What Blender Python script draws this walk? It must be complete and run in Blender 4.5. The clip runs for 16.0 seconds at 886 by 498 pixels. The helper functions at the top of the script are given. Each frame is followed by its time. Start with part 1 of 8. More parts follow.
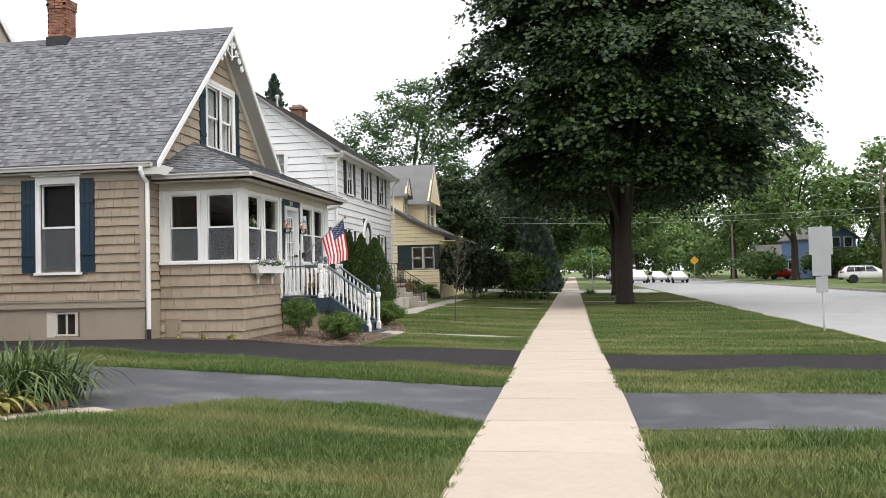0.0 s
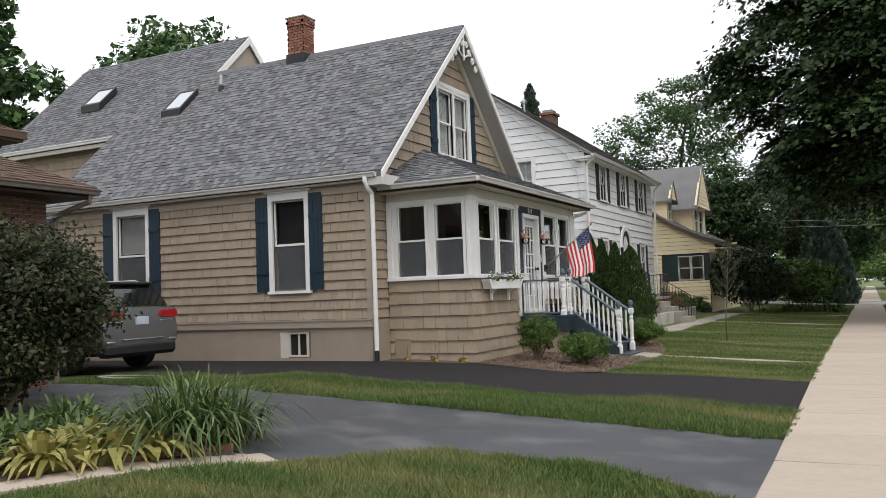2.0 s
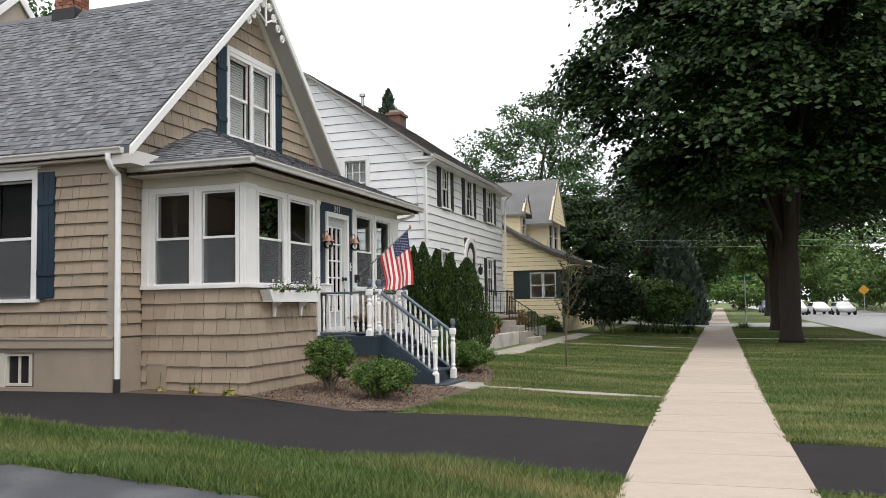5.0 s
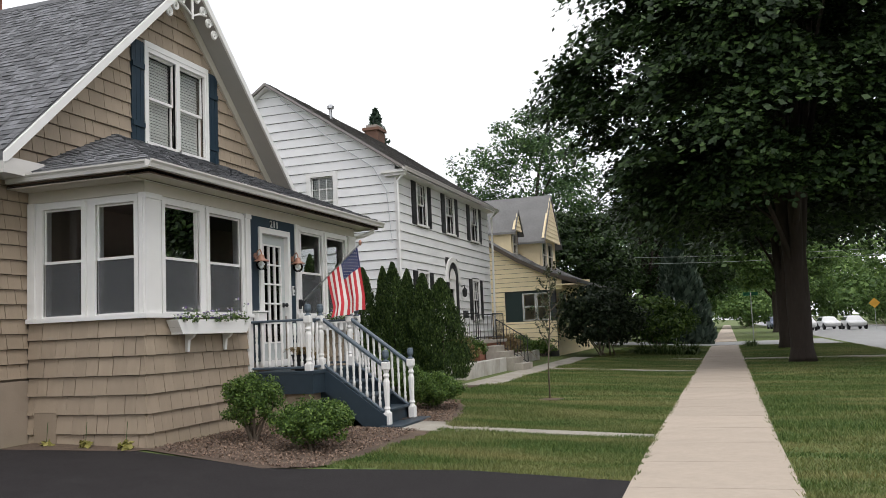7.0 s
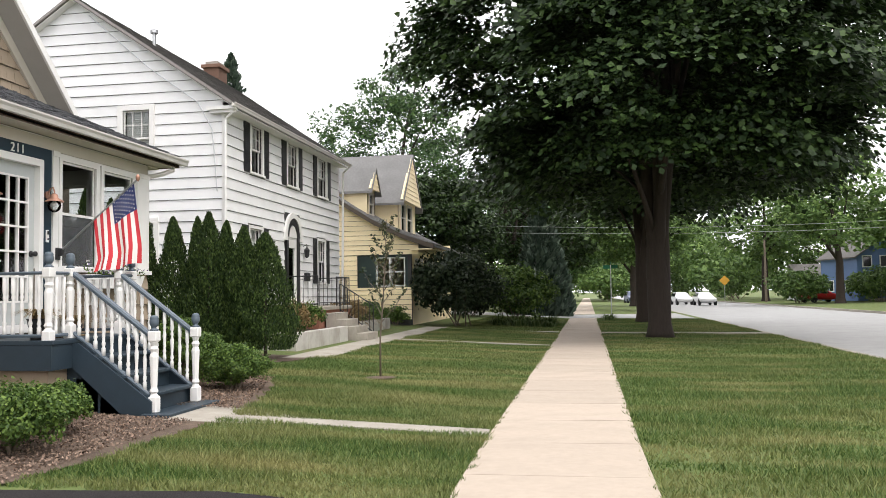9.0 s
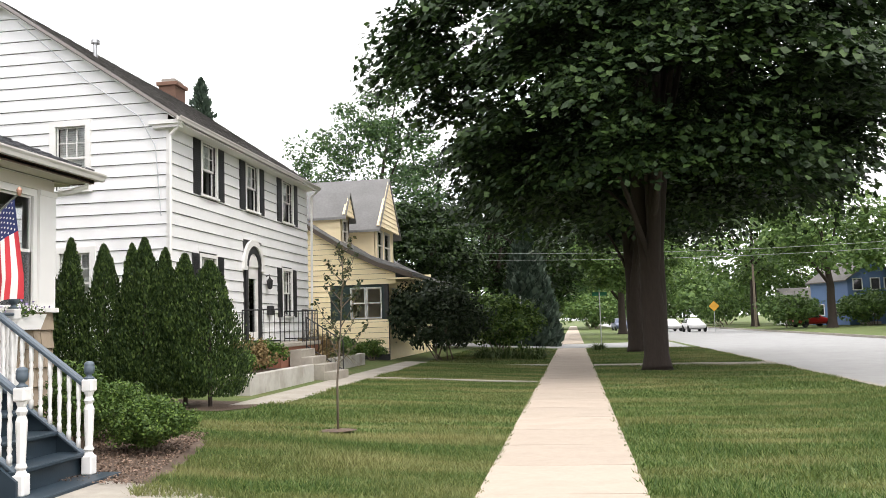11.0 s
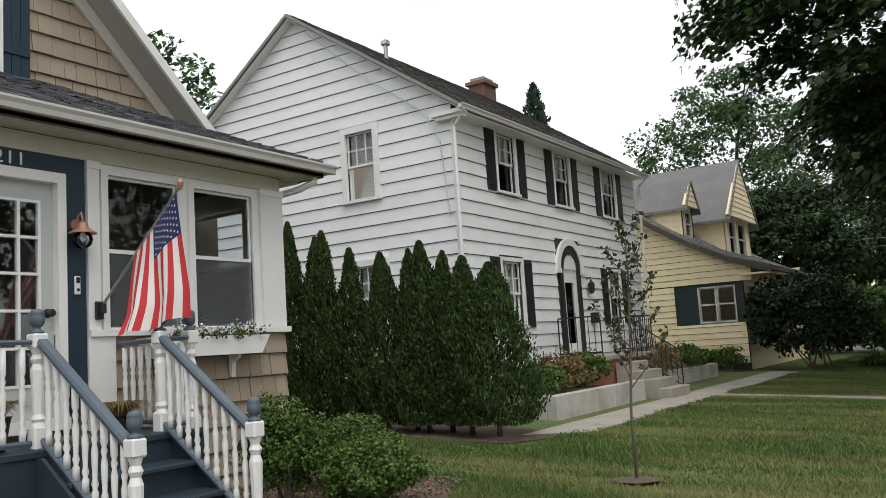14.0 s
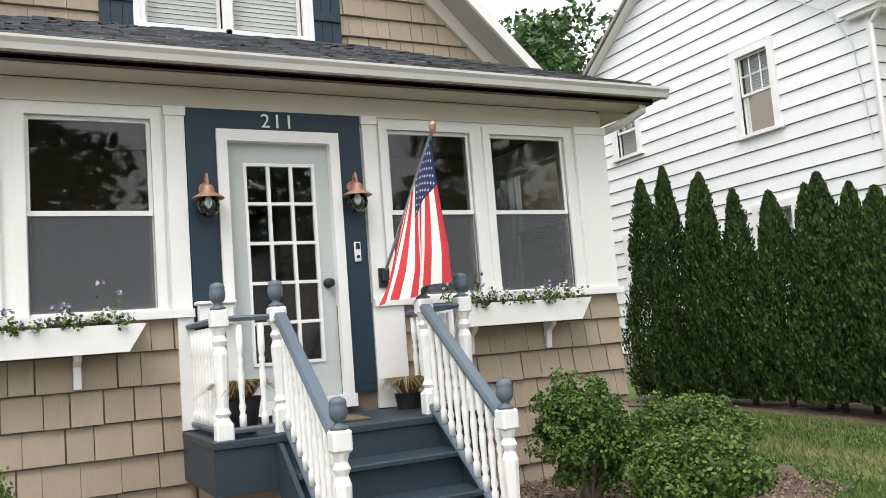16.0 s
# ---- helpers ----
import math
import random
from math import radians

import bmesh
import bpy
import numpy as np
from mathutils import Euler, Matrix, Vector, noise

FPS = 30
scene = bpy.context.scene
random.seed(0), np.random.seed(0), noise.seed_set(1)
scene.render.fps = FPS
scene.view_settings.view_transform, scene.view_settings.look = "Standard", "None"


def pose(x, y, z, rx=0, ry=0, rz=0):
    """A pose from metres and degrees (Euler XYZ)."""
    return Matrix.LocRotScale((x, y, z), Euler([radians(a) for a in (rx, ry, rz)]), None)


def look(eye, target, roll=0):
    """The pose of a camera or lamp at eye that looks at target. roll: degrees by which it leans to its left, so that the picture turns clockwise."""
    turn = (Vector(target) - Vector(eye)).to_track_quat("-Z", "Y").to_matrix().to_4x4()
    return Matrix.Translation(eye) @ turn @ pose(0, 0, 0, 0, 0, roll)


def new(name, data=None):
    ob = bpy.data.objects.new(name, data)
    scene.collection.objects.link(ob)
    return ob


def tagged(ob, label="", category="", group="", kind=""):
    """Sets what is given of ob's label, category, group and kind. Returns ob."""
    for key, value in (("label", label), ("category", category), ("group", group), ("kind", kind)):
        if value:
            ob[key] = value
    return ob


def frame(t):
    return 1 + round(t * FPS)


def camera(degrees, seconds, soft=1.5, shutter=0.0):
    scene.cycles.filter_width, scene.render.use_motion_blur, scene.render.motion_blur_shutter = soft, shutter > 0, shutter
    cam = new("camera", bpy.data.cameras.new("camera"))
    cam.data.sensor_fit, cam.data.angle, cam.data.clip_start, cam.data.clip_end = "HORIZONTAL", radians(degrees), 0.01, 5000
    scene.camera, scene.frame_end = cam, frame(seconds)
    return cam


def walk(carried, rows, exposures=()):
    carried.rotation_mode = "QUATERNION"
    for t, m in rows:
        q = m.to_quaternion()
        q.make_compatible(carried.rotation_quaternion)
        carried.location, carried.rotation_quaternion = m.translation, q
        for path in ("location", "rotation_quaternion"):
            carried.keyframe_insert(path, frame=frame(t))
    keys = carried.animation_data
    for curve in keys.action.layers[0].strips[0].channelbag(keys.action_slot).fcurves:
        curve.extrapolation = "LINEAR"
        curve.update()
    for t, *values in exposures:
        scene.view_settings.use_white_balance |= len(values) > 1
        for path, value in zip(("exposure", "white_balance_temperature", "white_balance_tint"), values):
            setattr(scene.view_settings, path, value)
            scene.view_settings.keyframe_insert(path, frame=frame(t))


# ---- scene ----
cam = camera(54.8, 16.0, soft=0.6)
PATH = [
    (0, (0.303, -1.147, 1.54), (0.003, 0.83, 1.599), -1.3),
    (0.5, (0.251, -0.465, 1.503), (-0.234, 1.473, 1.576), -2.0),
    (1, (0.277, 0.022, 1.494), (-0.394, 1.904, 1.568), -3.1),
    (1.5, (0.215, 0.642, 1.536), (-0.601, 2.467, 1.604), -1.7),
    (2, (0.198, 1.198, 1.568), (-0.693, 2.985, 1.675), -2.1),
    (2.5, (0.251, 1.661, 1.607), (-0.715, 3.4, 1.813), -1.4),
    (3, (0.227, 2.209, 1.655), (-0.77, 3.921, 1.929), -2.1),
    (3.5, (0.29, 2.8, 1.603), (-0.645, 4.547, 1.873), -2.3),
    (4, (0.197, 3.519, 1.555), (-0.646, 5.319, 1.774), -1.1),
    (4.5, (0.181, 4.248, 1.556), (-0.512, 6.118, 1.709), -1.9),
    (5, (0.157, 4.736, 1.534), (-0.455, 6.635, 1.668), -1.0),
    (5.2, (0.153, 4.997, 1.503), (-0.43, 6.905, 1.637), -2.1),
    (7.3, (0.277, 7.431, 1.541), (-0.348, 9.321, 1.736), -2.4),
    (7.5, (0.271, 7.711, 1.498), (-0.35, 9.603, 1.69), -2.0),
    (8, (0.301, 8.348, 1.503), (-0.301, 10.249, 1.658), -2.4),
    (8.5, (0.32, 9.07, 1.509), (-0.142, 11.014, 1.595), -0.6),
    (8.7, (0.31, 9.378, 1.489), (-0.059, 11.342, 1.585), -0.7),
    (10.8, (0.224, 11.75, 1.609), (-0.044, 13.726, 1.756), -1.1),
    (11, (0.176, 12.005, 1.564), (-0.119, 13.976, 1.738), -1.8),
    (11.5, (0.321, 12.406, 1.618), (-0.129, 14.343, 1.832), -2.2),
    (12, (0.28, 13.096, 1.646), (-0.38, 14.969, 1.881), -2.5),
    (12.5, (0.244, 13.681, 1.64), (-0.464, 15.532, 1.908), -2.8),
    (13, (0.246, 14.209, 1.601), (-0.542, 16.029, 1.86), -4.1),
    (13.5, (0.183, 14.774, 1.593), (-0.75, 16.525, 1.845), -3.0),
    (14, (0.131, 15.282, 1.57), (-0.942, 16.954, 1.801), -3.7),
    (14.5, (0.101, 15.801, 1.578), (-1.262, 17.251, 1.772), -3.2),
    (15, (-0.034, 16.305, 1.567), (-1.562, 17.585, 1.729), -3.4),
    (15.5, (-0.027, 16.809, 1.565), (-1.727, 17.854, 1.693), -4.2),
    (16, (-0.142, 17.273, 1.567), (-1.912, 18.18, 1.776), -4.5),
]
EXPOSURES = [(0, 0.98, 6330, 11), (1, 0.83, 6330, 11), (1.5, 0.65, 6330, 11), (2, 0.5, 6330, 11), (2.5, 0.03, 6330, 11), (3, -0.22, 6330, 11), (3.5, -0.05, 6330, 11), (4, 0.08, 6330, 11), (4.5, 0.35, 6330, 11), (5, 0.72, 6330, 11), (7.5, 0.45, 6330, 11), (8, 0.55, 6330, 11), (8.5, 0.95, 6500, 12), (10.8, 1.3, 6500, 12), (11, 1.3, 6500, 12), (11.5, 0.98, 6500, 12), (12, 0.45, 6330, 11), (12.5, 0.22, 6330, 11), (13, 0.18, 6330, 11), (13.5, 0.28, 6330, 11), (14, 0.4, 6330, 9), (14.5, 0.55, 6330, 9), (15, 0.85, 6330, 9), (15.5, 1.12, 6330, 9), (16, 1.17, 6330, 9)]
walk(cam, [(t, look(eye, target, roll)) for t, eye, target, roll in PATH], EXPOSURES)

# ---- light: overcast sky, weak wide sun ----
world = bpy.data.worlds.new("overcast_sky")
scene.world = world
world.use_nodes = True
wn, wl = world.node_tree.nodes, world.node_tree.links
wn.clear()
SUN_EL, SUN_ROT = radians(58), radians(130)
sky = wn.new("ShaderNodeTexSky")
sky.sky_type = "NISHITA"
sky.sun_disc = False
sky.sun_elevation, sky.sun_rotation = SUN_EL, SUN_ROT
sky.air_density, sky.dust_density, sky.ozone_density = 1.0, 3.0, 1.0
coord = wn.new("ShaderNodeTexCoord")
cloud = wn.new("ShaderNodeTexNoise")
cloud.inputs["Scale"].default_value, cloud.inputs["Detail"].default_value = 2.2, 5
ramp = wn.new("ShaderNodeValToRGB")
ramp.color_ramp.elements[0].position, ramp.color_ramp.elements[0].color = 0.32, (7.7, 7.9, 8.4, 1)
ramp.color_ramp.elements[1].position, ramp.color_ramp.elements[1].color = 0.58, (10.5, 10.35, 10.2, 1)
blend = wn.new("ShaderNodeMix")
blend.data_type = "RGBA"
blend.inputs["Factor"].default_value = 0.88
bg = wn.new("ShaderNodeBackground")
bg.inputs["Strength"].default_value = 0.1
wout = wn.new("ShaderNodeOutputWorld")
wl.new(coord.outputs["Generated"], cloud.inputs["Vector"])
wl.new(cloud.outputs["Fac"], ramp.inputs["Fac"])
wl.new(sky.outputs["Color"], blend.inputs[6])
wl.new(ramp.outputs["Color"], blend.inputs[7])
wl.new(blend.outputs[2], bg.inputs["Color"])
wl.new(bg.outputs["Background"], wout.inputs["Surface"])
sun = new("sun", bpy.data.lights.new("sun", "SUN"))
sun.data.energy, sun.data.angle, sun.data.color = 0.9, radians(25), (1.0, 0.96, 0.9)
sun.rotation_euler = (radians(90) - SUN_EL, 0, radians(180) - SUN_ROT)


# ---- materials ----
def mat(name, color, rough=0.7, var=0.12, scale=6.0, bump=0.0, bump_scale=60.0, metallic=0.0, spec=0.4, rand=0.0, island=0.0, stain=0.0, stain_color=None, stretch=None):
    """A procedural material: base colour, two scales of variation, per-piece variation, stains and fine relief."""
    m = bpy.data.materials.new(name)
    m.use_nodes = True
    n, l = m.node_tree.nodes, m.node_tree.links
    p = n["Principled BSDF"]
    p.inputs["Roughness"].default_value = rough
    p.inputs["Metallic"].default_value = metallic
    p.inputs["Specular IOR Level"].default_value = spec
    geo = n.new("ShaderNodeNewGeometry")
    vec = geo.outputs["Position"]
    if stretch:
        mp = n.new("ShaderNodeMapping")
        mp.inputs["Scale"].default_value = stretch
        l.new(vec, mp.inputs["Vector"])
        vec = mp.outputs["Vector"]
    big = n.new("ShaderNodeTexNoise")
    big.inputs["Scale"].default_value, big.inputs["Detail"].default_value = scale * 0.12, 3
    small = n.new("ShaderNodeTexNoise")
    small.inputs["Scale"].default_value, small.inputs["Detail"].default_value = scale, 6
    l.new(vec, big.inputs["Vector"])
    l.new(vec, small.inputs["Vector"])
    add = n.new("ShaderNodeMath")
    add.operation = "ADD"
    l.new(big.outputs["Fac"], add.inputs[0])
    l.new(small.outputs["Fac"], add.inputs[1])
    last = add.outputs[0]
    base = 1.0
    for amount, socket in ((rand, "o"), (island, "i")):
        if amount:
            src = n.new("ShaderNodeObjectInfo").outputs["Random"] if socket == "o" else geo.outputs["Random Per Island"]
            k = n.new("ShaderNodeMath")
            k.operation = "MULTIPLY_ADD"
            k.inputs[1].default_value = amount / max(var, 0.01)
            l.new(src, k.inputs[0])
            l.new(last, k.inputs[2])
            last = k.outputs[0]
            base += 0.5 * amount / max(var, 0.01)
    off = n.new("ShaderNodeMath")
    off.operation = "SUBTRACT"
    off.inputs[1].default_value = base
    l.new(last, off.inputs[0])
    gain = n.new("ShaderNodeMath")
    gain.operation = "MULTIPLY_ADD"
    gain.inputs[1].default_value, gain.inputs[2].default_value = var * 2, 1.0
    l.new(off.outputs[0], gain.inputs[0])
    mul = n.new("ShaderNodeVectorMath")
    mul.operation = "SCALE"
    mul.inputs[0].default_value = color
    l.new(gain.outputs[0], mul.inputs["Scale"])
    col = mul.outputs[0]
    if stain:
        sn = n.new("ShaderNodeTexNoise")
        sn.inputs["Scale"].default_value, sn.inputs["Detail"].default_value = 1.7, 8
        l.new(geo.outputs["Position"], sn.inputs["Vector"])
        sr = n.new("ShaderNodeMapRange")
        sr.inputs["From Min"].default_value, sr.inputs["From Max"].default_value, sr.inputs["To Max"].default_value = 0.5, 0.72, stain
        l.new(sn.outputs["Fac"], sr.inputs["Value"])
        mx = n.new("ShaderNodeMix")
        mx.data_type = "RGBA"
        l.new(sr.outputs[0], mx.inputs["Factor"])
        l.new(col, mx.inputs[6])
        mx.inputs[7].default_value = (*(stain_color or [c * 0.6 for c in color]), 1)
        col = mx.outputs[2]
    l.new(col, p.inputs["Base Color"])
    if bump:
        bn = n.new("ShaderNodeTexNoise")
        bn.inputs["Scale"].default_value, bn.inputs["Detail"].default_value = bump_scale, 4
        l.new(vec, bn.inputs["Vector"])
        b = n.new("ShaderNodeBump")
        b.inputs["Strength"].default_value, b.inputs["Distance"].default_value = bump, 0.01
        l.new(bn.outputs["Fac"], b.inputs["Height"])
        l.new(b.outputs["Normal"], p.inputs["Normal"])
    return m


def leaf_mat(name, color, tip, rough=0.55, patch=None):
    """Foliage: colour differs from leaf to leaf and from clump to clump, a little light passes through."""
    m = mat(name, color, rough, 0.15, 2.5, spec=0.3, island=0.28)
    n, l = m.node_tree.nodes, m.node_tree.links
    p = n["Principled BSDF"]
    geo = n.new("ShaderNodeNewGeometry")
    mx = n.new("ShaderNodeMix")
    mx.data_type = "RGBA"
    sq = n.new("ShaderNodeMath")
    sq.operation = "POWER"
    sq.inputs[1].default_value = 2.5
    l.new(geo.outputs["Random Per Island"], sq.inputs[0])
    l.new(sq.outputs[0], mx.inputs["Factor"])
    l.new(p.inputs["Base Color"].links[0].from_socket, mx.inputs[6])
    mx.inputs[7].default_value = (*tip, 1)
    l.new(mx.outputs[2], p.inputs["Base Color"])
    if patch:
        mp, nz, rp, m2 = n.new("ShaderNodeMapping"), n.new("ShaderNodeTexNoise"), n.new("ShaderNodeMapRange"), n.new("ShaderNodeMix")
        m2.data_type = "RGBA"
        mp.inputs["Scale"].default_value = (0.35, 1.5, 1)
        nz.inputs["Scale"].default_value, nz.inputs["Detail"].default_value = 0.9, 6
        rp.inputs["From Min"].default_value, rp.inputs["From Max"].default_value, rp.inputs["To Max"].default_value = 0.44, 0.72, 0.75
        l.new(geo.outputs["Position"], mp.inputs["Vector"])
        l.new(mp.outputs["Vector"], nz.inputs["Vector"])
        l.new(nz.outputs["Fac"], rp.inputs["Value"])
        l.new(rp.outputs[0], m2.inputs["Factor"])
        l.new(mx.outputs[2], m2.inputs[6])
        m2.inputs[7].default_value = (*patch, 1)
        l.new(m2.outputs[2], p.inputs["Base Color"])
        mx = m2
    tr = n.new("ShaderNodeBsdfTranslucent")
    l.new(mx.outputs[2], tr.inputs["Color"])
    ms = n.new("ShaderNodeMixShader")
    ms.inputs[0].default_value = 0.22
    out = n["Material Output"]
    l.new(p.outputs[0], ms.inputs[1])
    l.new(tr.outputs[0], ms.inputs[2])
    l.new(ms.outputs[0], out.inputs["Surface"])
    return m


def glass_mat(name, tint=(0.9, 0.93, 0.95), ior=1.5, rough=0.0):
    m = bpy.data.materials.new(name)
    m.use_nodes = True
    n, l = m.node_tree.nodes, m.node_tree.links
    n.remove(n["Principled BSDF"])
    tr = n.new("ShaderNodeBsdfTransparent")
    tr.inputs["Color"].default_value = (*tint, 1)
    gl = n.new("ShaderNodeBsdfGlossy")
    gl.inputs["Roughness"].default_value = rough
    fr = n.new("ShaderNodeFresnel")
    fr.inputs["IOR"].default_value = ior
    mx = n.new("ShaderNodeMixShader")
    l.new(fr.outputs[0], mx.inputs[0])
    l.new(tr.outputs[0], mx.inputs[1])
    l.new(gl.outputs[0], mx.inputs[2])
    l.new(mx.outputs[0], n["Material Output"].inputs["Surface"])
    return m


M_SOIL = mat("lawn_soil", (0.1, 0.138, 0.037), 0.95, 0.35, 9, 0.8, 90, stain=0.6, stain_color=(0.17, 0.15, 0.063), stretch=(0.6, 1.6, 1))
M_BLADE = leaf_mat("grass_blade", (0.066, 0.128, 0.028), (0.19, 0.23, 0.07), patch=(0.34, 0.3, 0.13))
M_ASPHALT_NEW = mat("fresh_asphalt", (0.023, 0.0205, 0.021), 0.92, 0.25, 30, 0.6, 200, spec=0.2, stain=0.35, stain_color=(0.036, 0.033, 0.033))
M_ASPHALT_OLD = mat("sealed_asphalt", (0.048, 0.05, 0.057), 0.55, 0.3, 8, 0.4, 160, stain=0.75, stain_color=(0.125, 0.127, 0.132), stretch=(0.5, 1.6, 1))
M_ROAD = mat("road_concrete", (0.33, 0.33, 0.325), 0.85, 0.12, 5, 0.3, 120, stain=0.4, stain_color=(0.25, 0.25, 0.25))
M_WALK = mat("sidewalk_concrete", (0.44, 0.37, 0.3), 0.85, 0.1, 14, 0.35, 150, rand=0.05, stain=0.4, stain_color=(0.35, 0.295, 0.24))
M_CONCRETE = mat("old_concrete", (0.36, 0.33, 0.28), 0.9, 0.2, 9, 0.4, 120, rand=0.06, stain=0.6, stain_color=(0.22, 0.2, 0.17))
M_MULCH = mat("mulch", (0.115, 0.082, 0.06), 0.95, 0.5, 22, 1.0, 70)
M_CHIP = mat("mulch_chip", (0.2, 0.14, 0.105), 0.9, 0.2, 20, island=0.7)
M_SHAKE = mat("tan_shake", (0.345, 0.276, 0.204), 0.75, 0.09, 12, 0.35, 70, rand=0.07, island=0.08, stretch=(1, 1, 0.35))
# darker than the shakes, so bared gaps read as shadow lines
M_TANWALL = mat("tan_backing", (0.16, 0.13, 0.1), 0.85, 0.15, 8)
M_TANTRIM = mat("tan_trim", (0.35, 0.295, 0.235), 0.6, 0.06, 6)
M_FOUND = mat("painted_foundation", (0.33, 0.27, 0.21), 0.8, 0.08, 5, 0.3, 40, stain=0.3)
M_WHITE = mat("white_paint", (0.8, 0.79, 0.77), 0.5, 0.035, 5, 0.08, 60, stain=0.12, stain_color=(0.62, 0.6, 0.56))
M_GUTTER = mat("gutter_paint", (0.6, 0.58, 0.55), 0.45, 0.06, 4, stain=0.3, stain_color=(0.42, 0.4, 0.37))
# greyer than the cream soffits: shade under the rake is put into the colour
M_SOFFIT = mat("shaded_soffit", (0.4, 0.385, 0.36), 0.6, 0.08, 5)
M_CREAM = mat("cream_soffit", (0.6, 0.56, 0.49), 0.6, 0.05, 5)
M_WSIDING = mat("white_siding", (0.79, 0.79, 0.79), 0.55, 0.04, 3, 0.1, 40, rand=0.03, stain=0.18, stain_color=(0.52, 0.52, 0.5))
M_GREYTRIM = mat("grey_trim", (0.27, 0.25, 0.235), 0.6, 0.1, 6)
M_TEAL = mat("dark_teal_paint", (0.02, 0.04, 0.038), 0.5, 0.12, 6)
# near-black: shade behind boards and glass is put into the colour
M_SHADEBACK = mat("shade_backing", (0.05, 0.05, 0.05), 0.9, 0.2, 6)
M_YSIDING = mat("yellow_siding", (0.9, 0.76, 0.5), 0.65, 0.06, 4, 0.1, 40, rand=0.05)
M_SHINGLE = mat("grey_roof_shingle", (0.152, 0.155, 0.164), 0.9, 0.08, 40, 0.8, 130, island=0.42)
M_WROOF = mat("dark_roof_shingle", (0.155, 0.148, 0.14), 0.9, 0.2, 12, 0.5, 100, island=0.22)
M_YROOF = mat("weathered_roof_shingle", (0.21, 0.208, 0.205), 0.9, 0.2, 12, 0.5, 100, island=0.22)
M_BROOF = mat("brown_roof_shingle", (0.12, 0.075, 0.055), 0.9, 0.2, 12, 0.5, 100, island=0.2)
M_NAVY = mat("navy_paint", (0.013, 0.031, 0.049), 0.5, 0.1, 6)
M_DECK = mat("grey_blue_paint", (0.025, 0.041, 0.056), 0.5, 0.16, 9, 0.1, 40, stain=0.2)
M_RAIL = mat("slate_blue_paint", (0.095, 0.125, 0.155), 0.45, 0.1, 9, stain=0.2, stain_color=(0.16, 0.18, 0.19))
M_BLACK = mat("black_paint", (0.02, 0.02, 0.022), 0.5, 0.1, 6)
M_DOOR = mat("pale_grey_door", (0.47, 0.5, 0.49), 0.45, 0.03, 4)
M_COPPER = mat("copper", (0.42, 0.235, 0.17), 0.5, 0.2, 20, metallic=0.6)
M_METAL = mat("galvanised_metal", (0.5, 0.51, 0.52), 0.4, 0.08, 8, metallic=0.9)
M_BRICK = mat("red_brick", (0.27, 0.12, 0.078), 0.85, 0.25, 20, 0.4, 90, rand=0.3, island=0.2)
M_DBRICK = mat("brown_brick", (0.15, 0.085, 0.06), 0.85, 0.15, 20, 0.4, 90, rand=0.2, island=0.25)
M_MORTAR = mat("mortar", (0.3, 0.27, 0.24), 0.95, 0.1, 20)
# one dark tone for floors and ceilings: unlit rooms' dimness is in the colour
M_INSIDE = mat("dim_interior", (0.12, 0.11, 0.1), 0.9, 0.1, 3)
M_SCREEN = bpy.data.materials.new("insect_screen")
M_SCREEN.use_nodes = True
_n, _l = M_SCREEN.node_tree.nodes, M_SCREEN.node_tree.links
_tr, _mx = _n.new("ShaderNodeBsdfTransparent"), _n.new("ShaderNodeMixShader")
_n["Principled BSDF"].inputs["Base Color"].default_value = (0.085, 0.09, 0.095, 1)
_n["Principled BSDF"].inputs["Roughness"].default_value = 0.6
_mx.inputs[0].default_value = 0.6
_l.new(_tr.outputs[0], _mx.inputs[1])
_l.new(_n["Principled BSDF"].outputs[0], _mx.inputs[2])
_l.new(_mx.outputs[0], _n["Material Output"].inputs["Surface"])
M_GLASS = glass_mat("window_glass", (0.9, 0.93, 0.94), 1.58)
M_BLIND = mat("pale_blind", (0.78, 0.78, 0.74), 0.7, 0.05, 6)
M_BARK = mat("maple_bark", (0.045, 0.034, 0.028), 0.95, 0.3, 14, 1.0, 24, stretch=(1, 1, 0.25))
M_TWIG = mat("grey_bark", (0.15, 0.12, 0.09), 0.9, 0.2, 20)
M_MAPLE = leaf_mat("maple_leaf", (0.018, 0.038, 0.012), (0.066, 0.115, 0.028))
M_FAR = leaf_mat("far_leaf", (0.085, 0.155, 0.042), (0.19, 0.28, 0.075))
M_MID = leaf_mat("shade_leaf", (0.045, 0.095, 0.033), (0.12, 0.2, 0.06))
M_ARBOR = leaf_mat("arborvitae_leaf", (0.024, 0.05, 0.014), (0.12, 0.175, 0.045))
M_SHRUB = leaf_mat("shrub_leaf", (0.052, 0.105, 0.02), (0.17, 0.25, 0.05))
M_DARKSHRUB = leaf_mat("dark_shrub_leaf", (0.02, 0.036, 0.016), (0.045, 0.06, 0.025))
M_REDSHRUB = leaf_mat("burning_bush_leaf", (0.026, 0.045, 0.017), (0.1, 0.085, 0.035))
M_SPRUCE = leaf_mat("spruce_needle", (0.042, 0.068, 0.048), (0.09, 0.125, 0.085))
M_LILY = leaf_mat("lily_blade", (0.06, 0.105, 0.03), (0.19, 0.24, 0.09))
M_HOSTA = leaf_mat("hosta_leaf", (0.22, 0.21, 0.05), (0.42, 0.37, 0.13))
M_DRY = leaf_mat("dry_leaf", (0.2, 0.14, 0.06), (0.3, 0.22, 0.1))


# ---- mesh helpers ----
def thing(name, loc, label, category, group="", kind=""):
    ob = new(name)
    ob.location = loc
    ob.empty_display_size = 0.2
    return tagged(ob, label, category, group, kind)


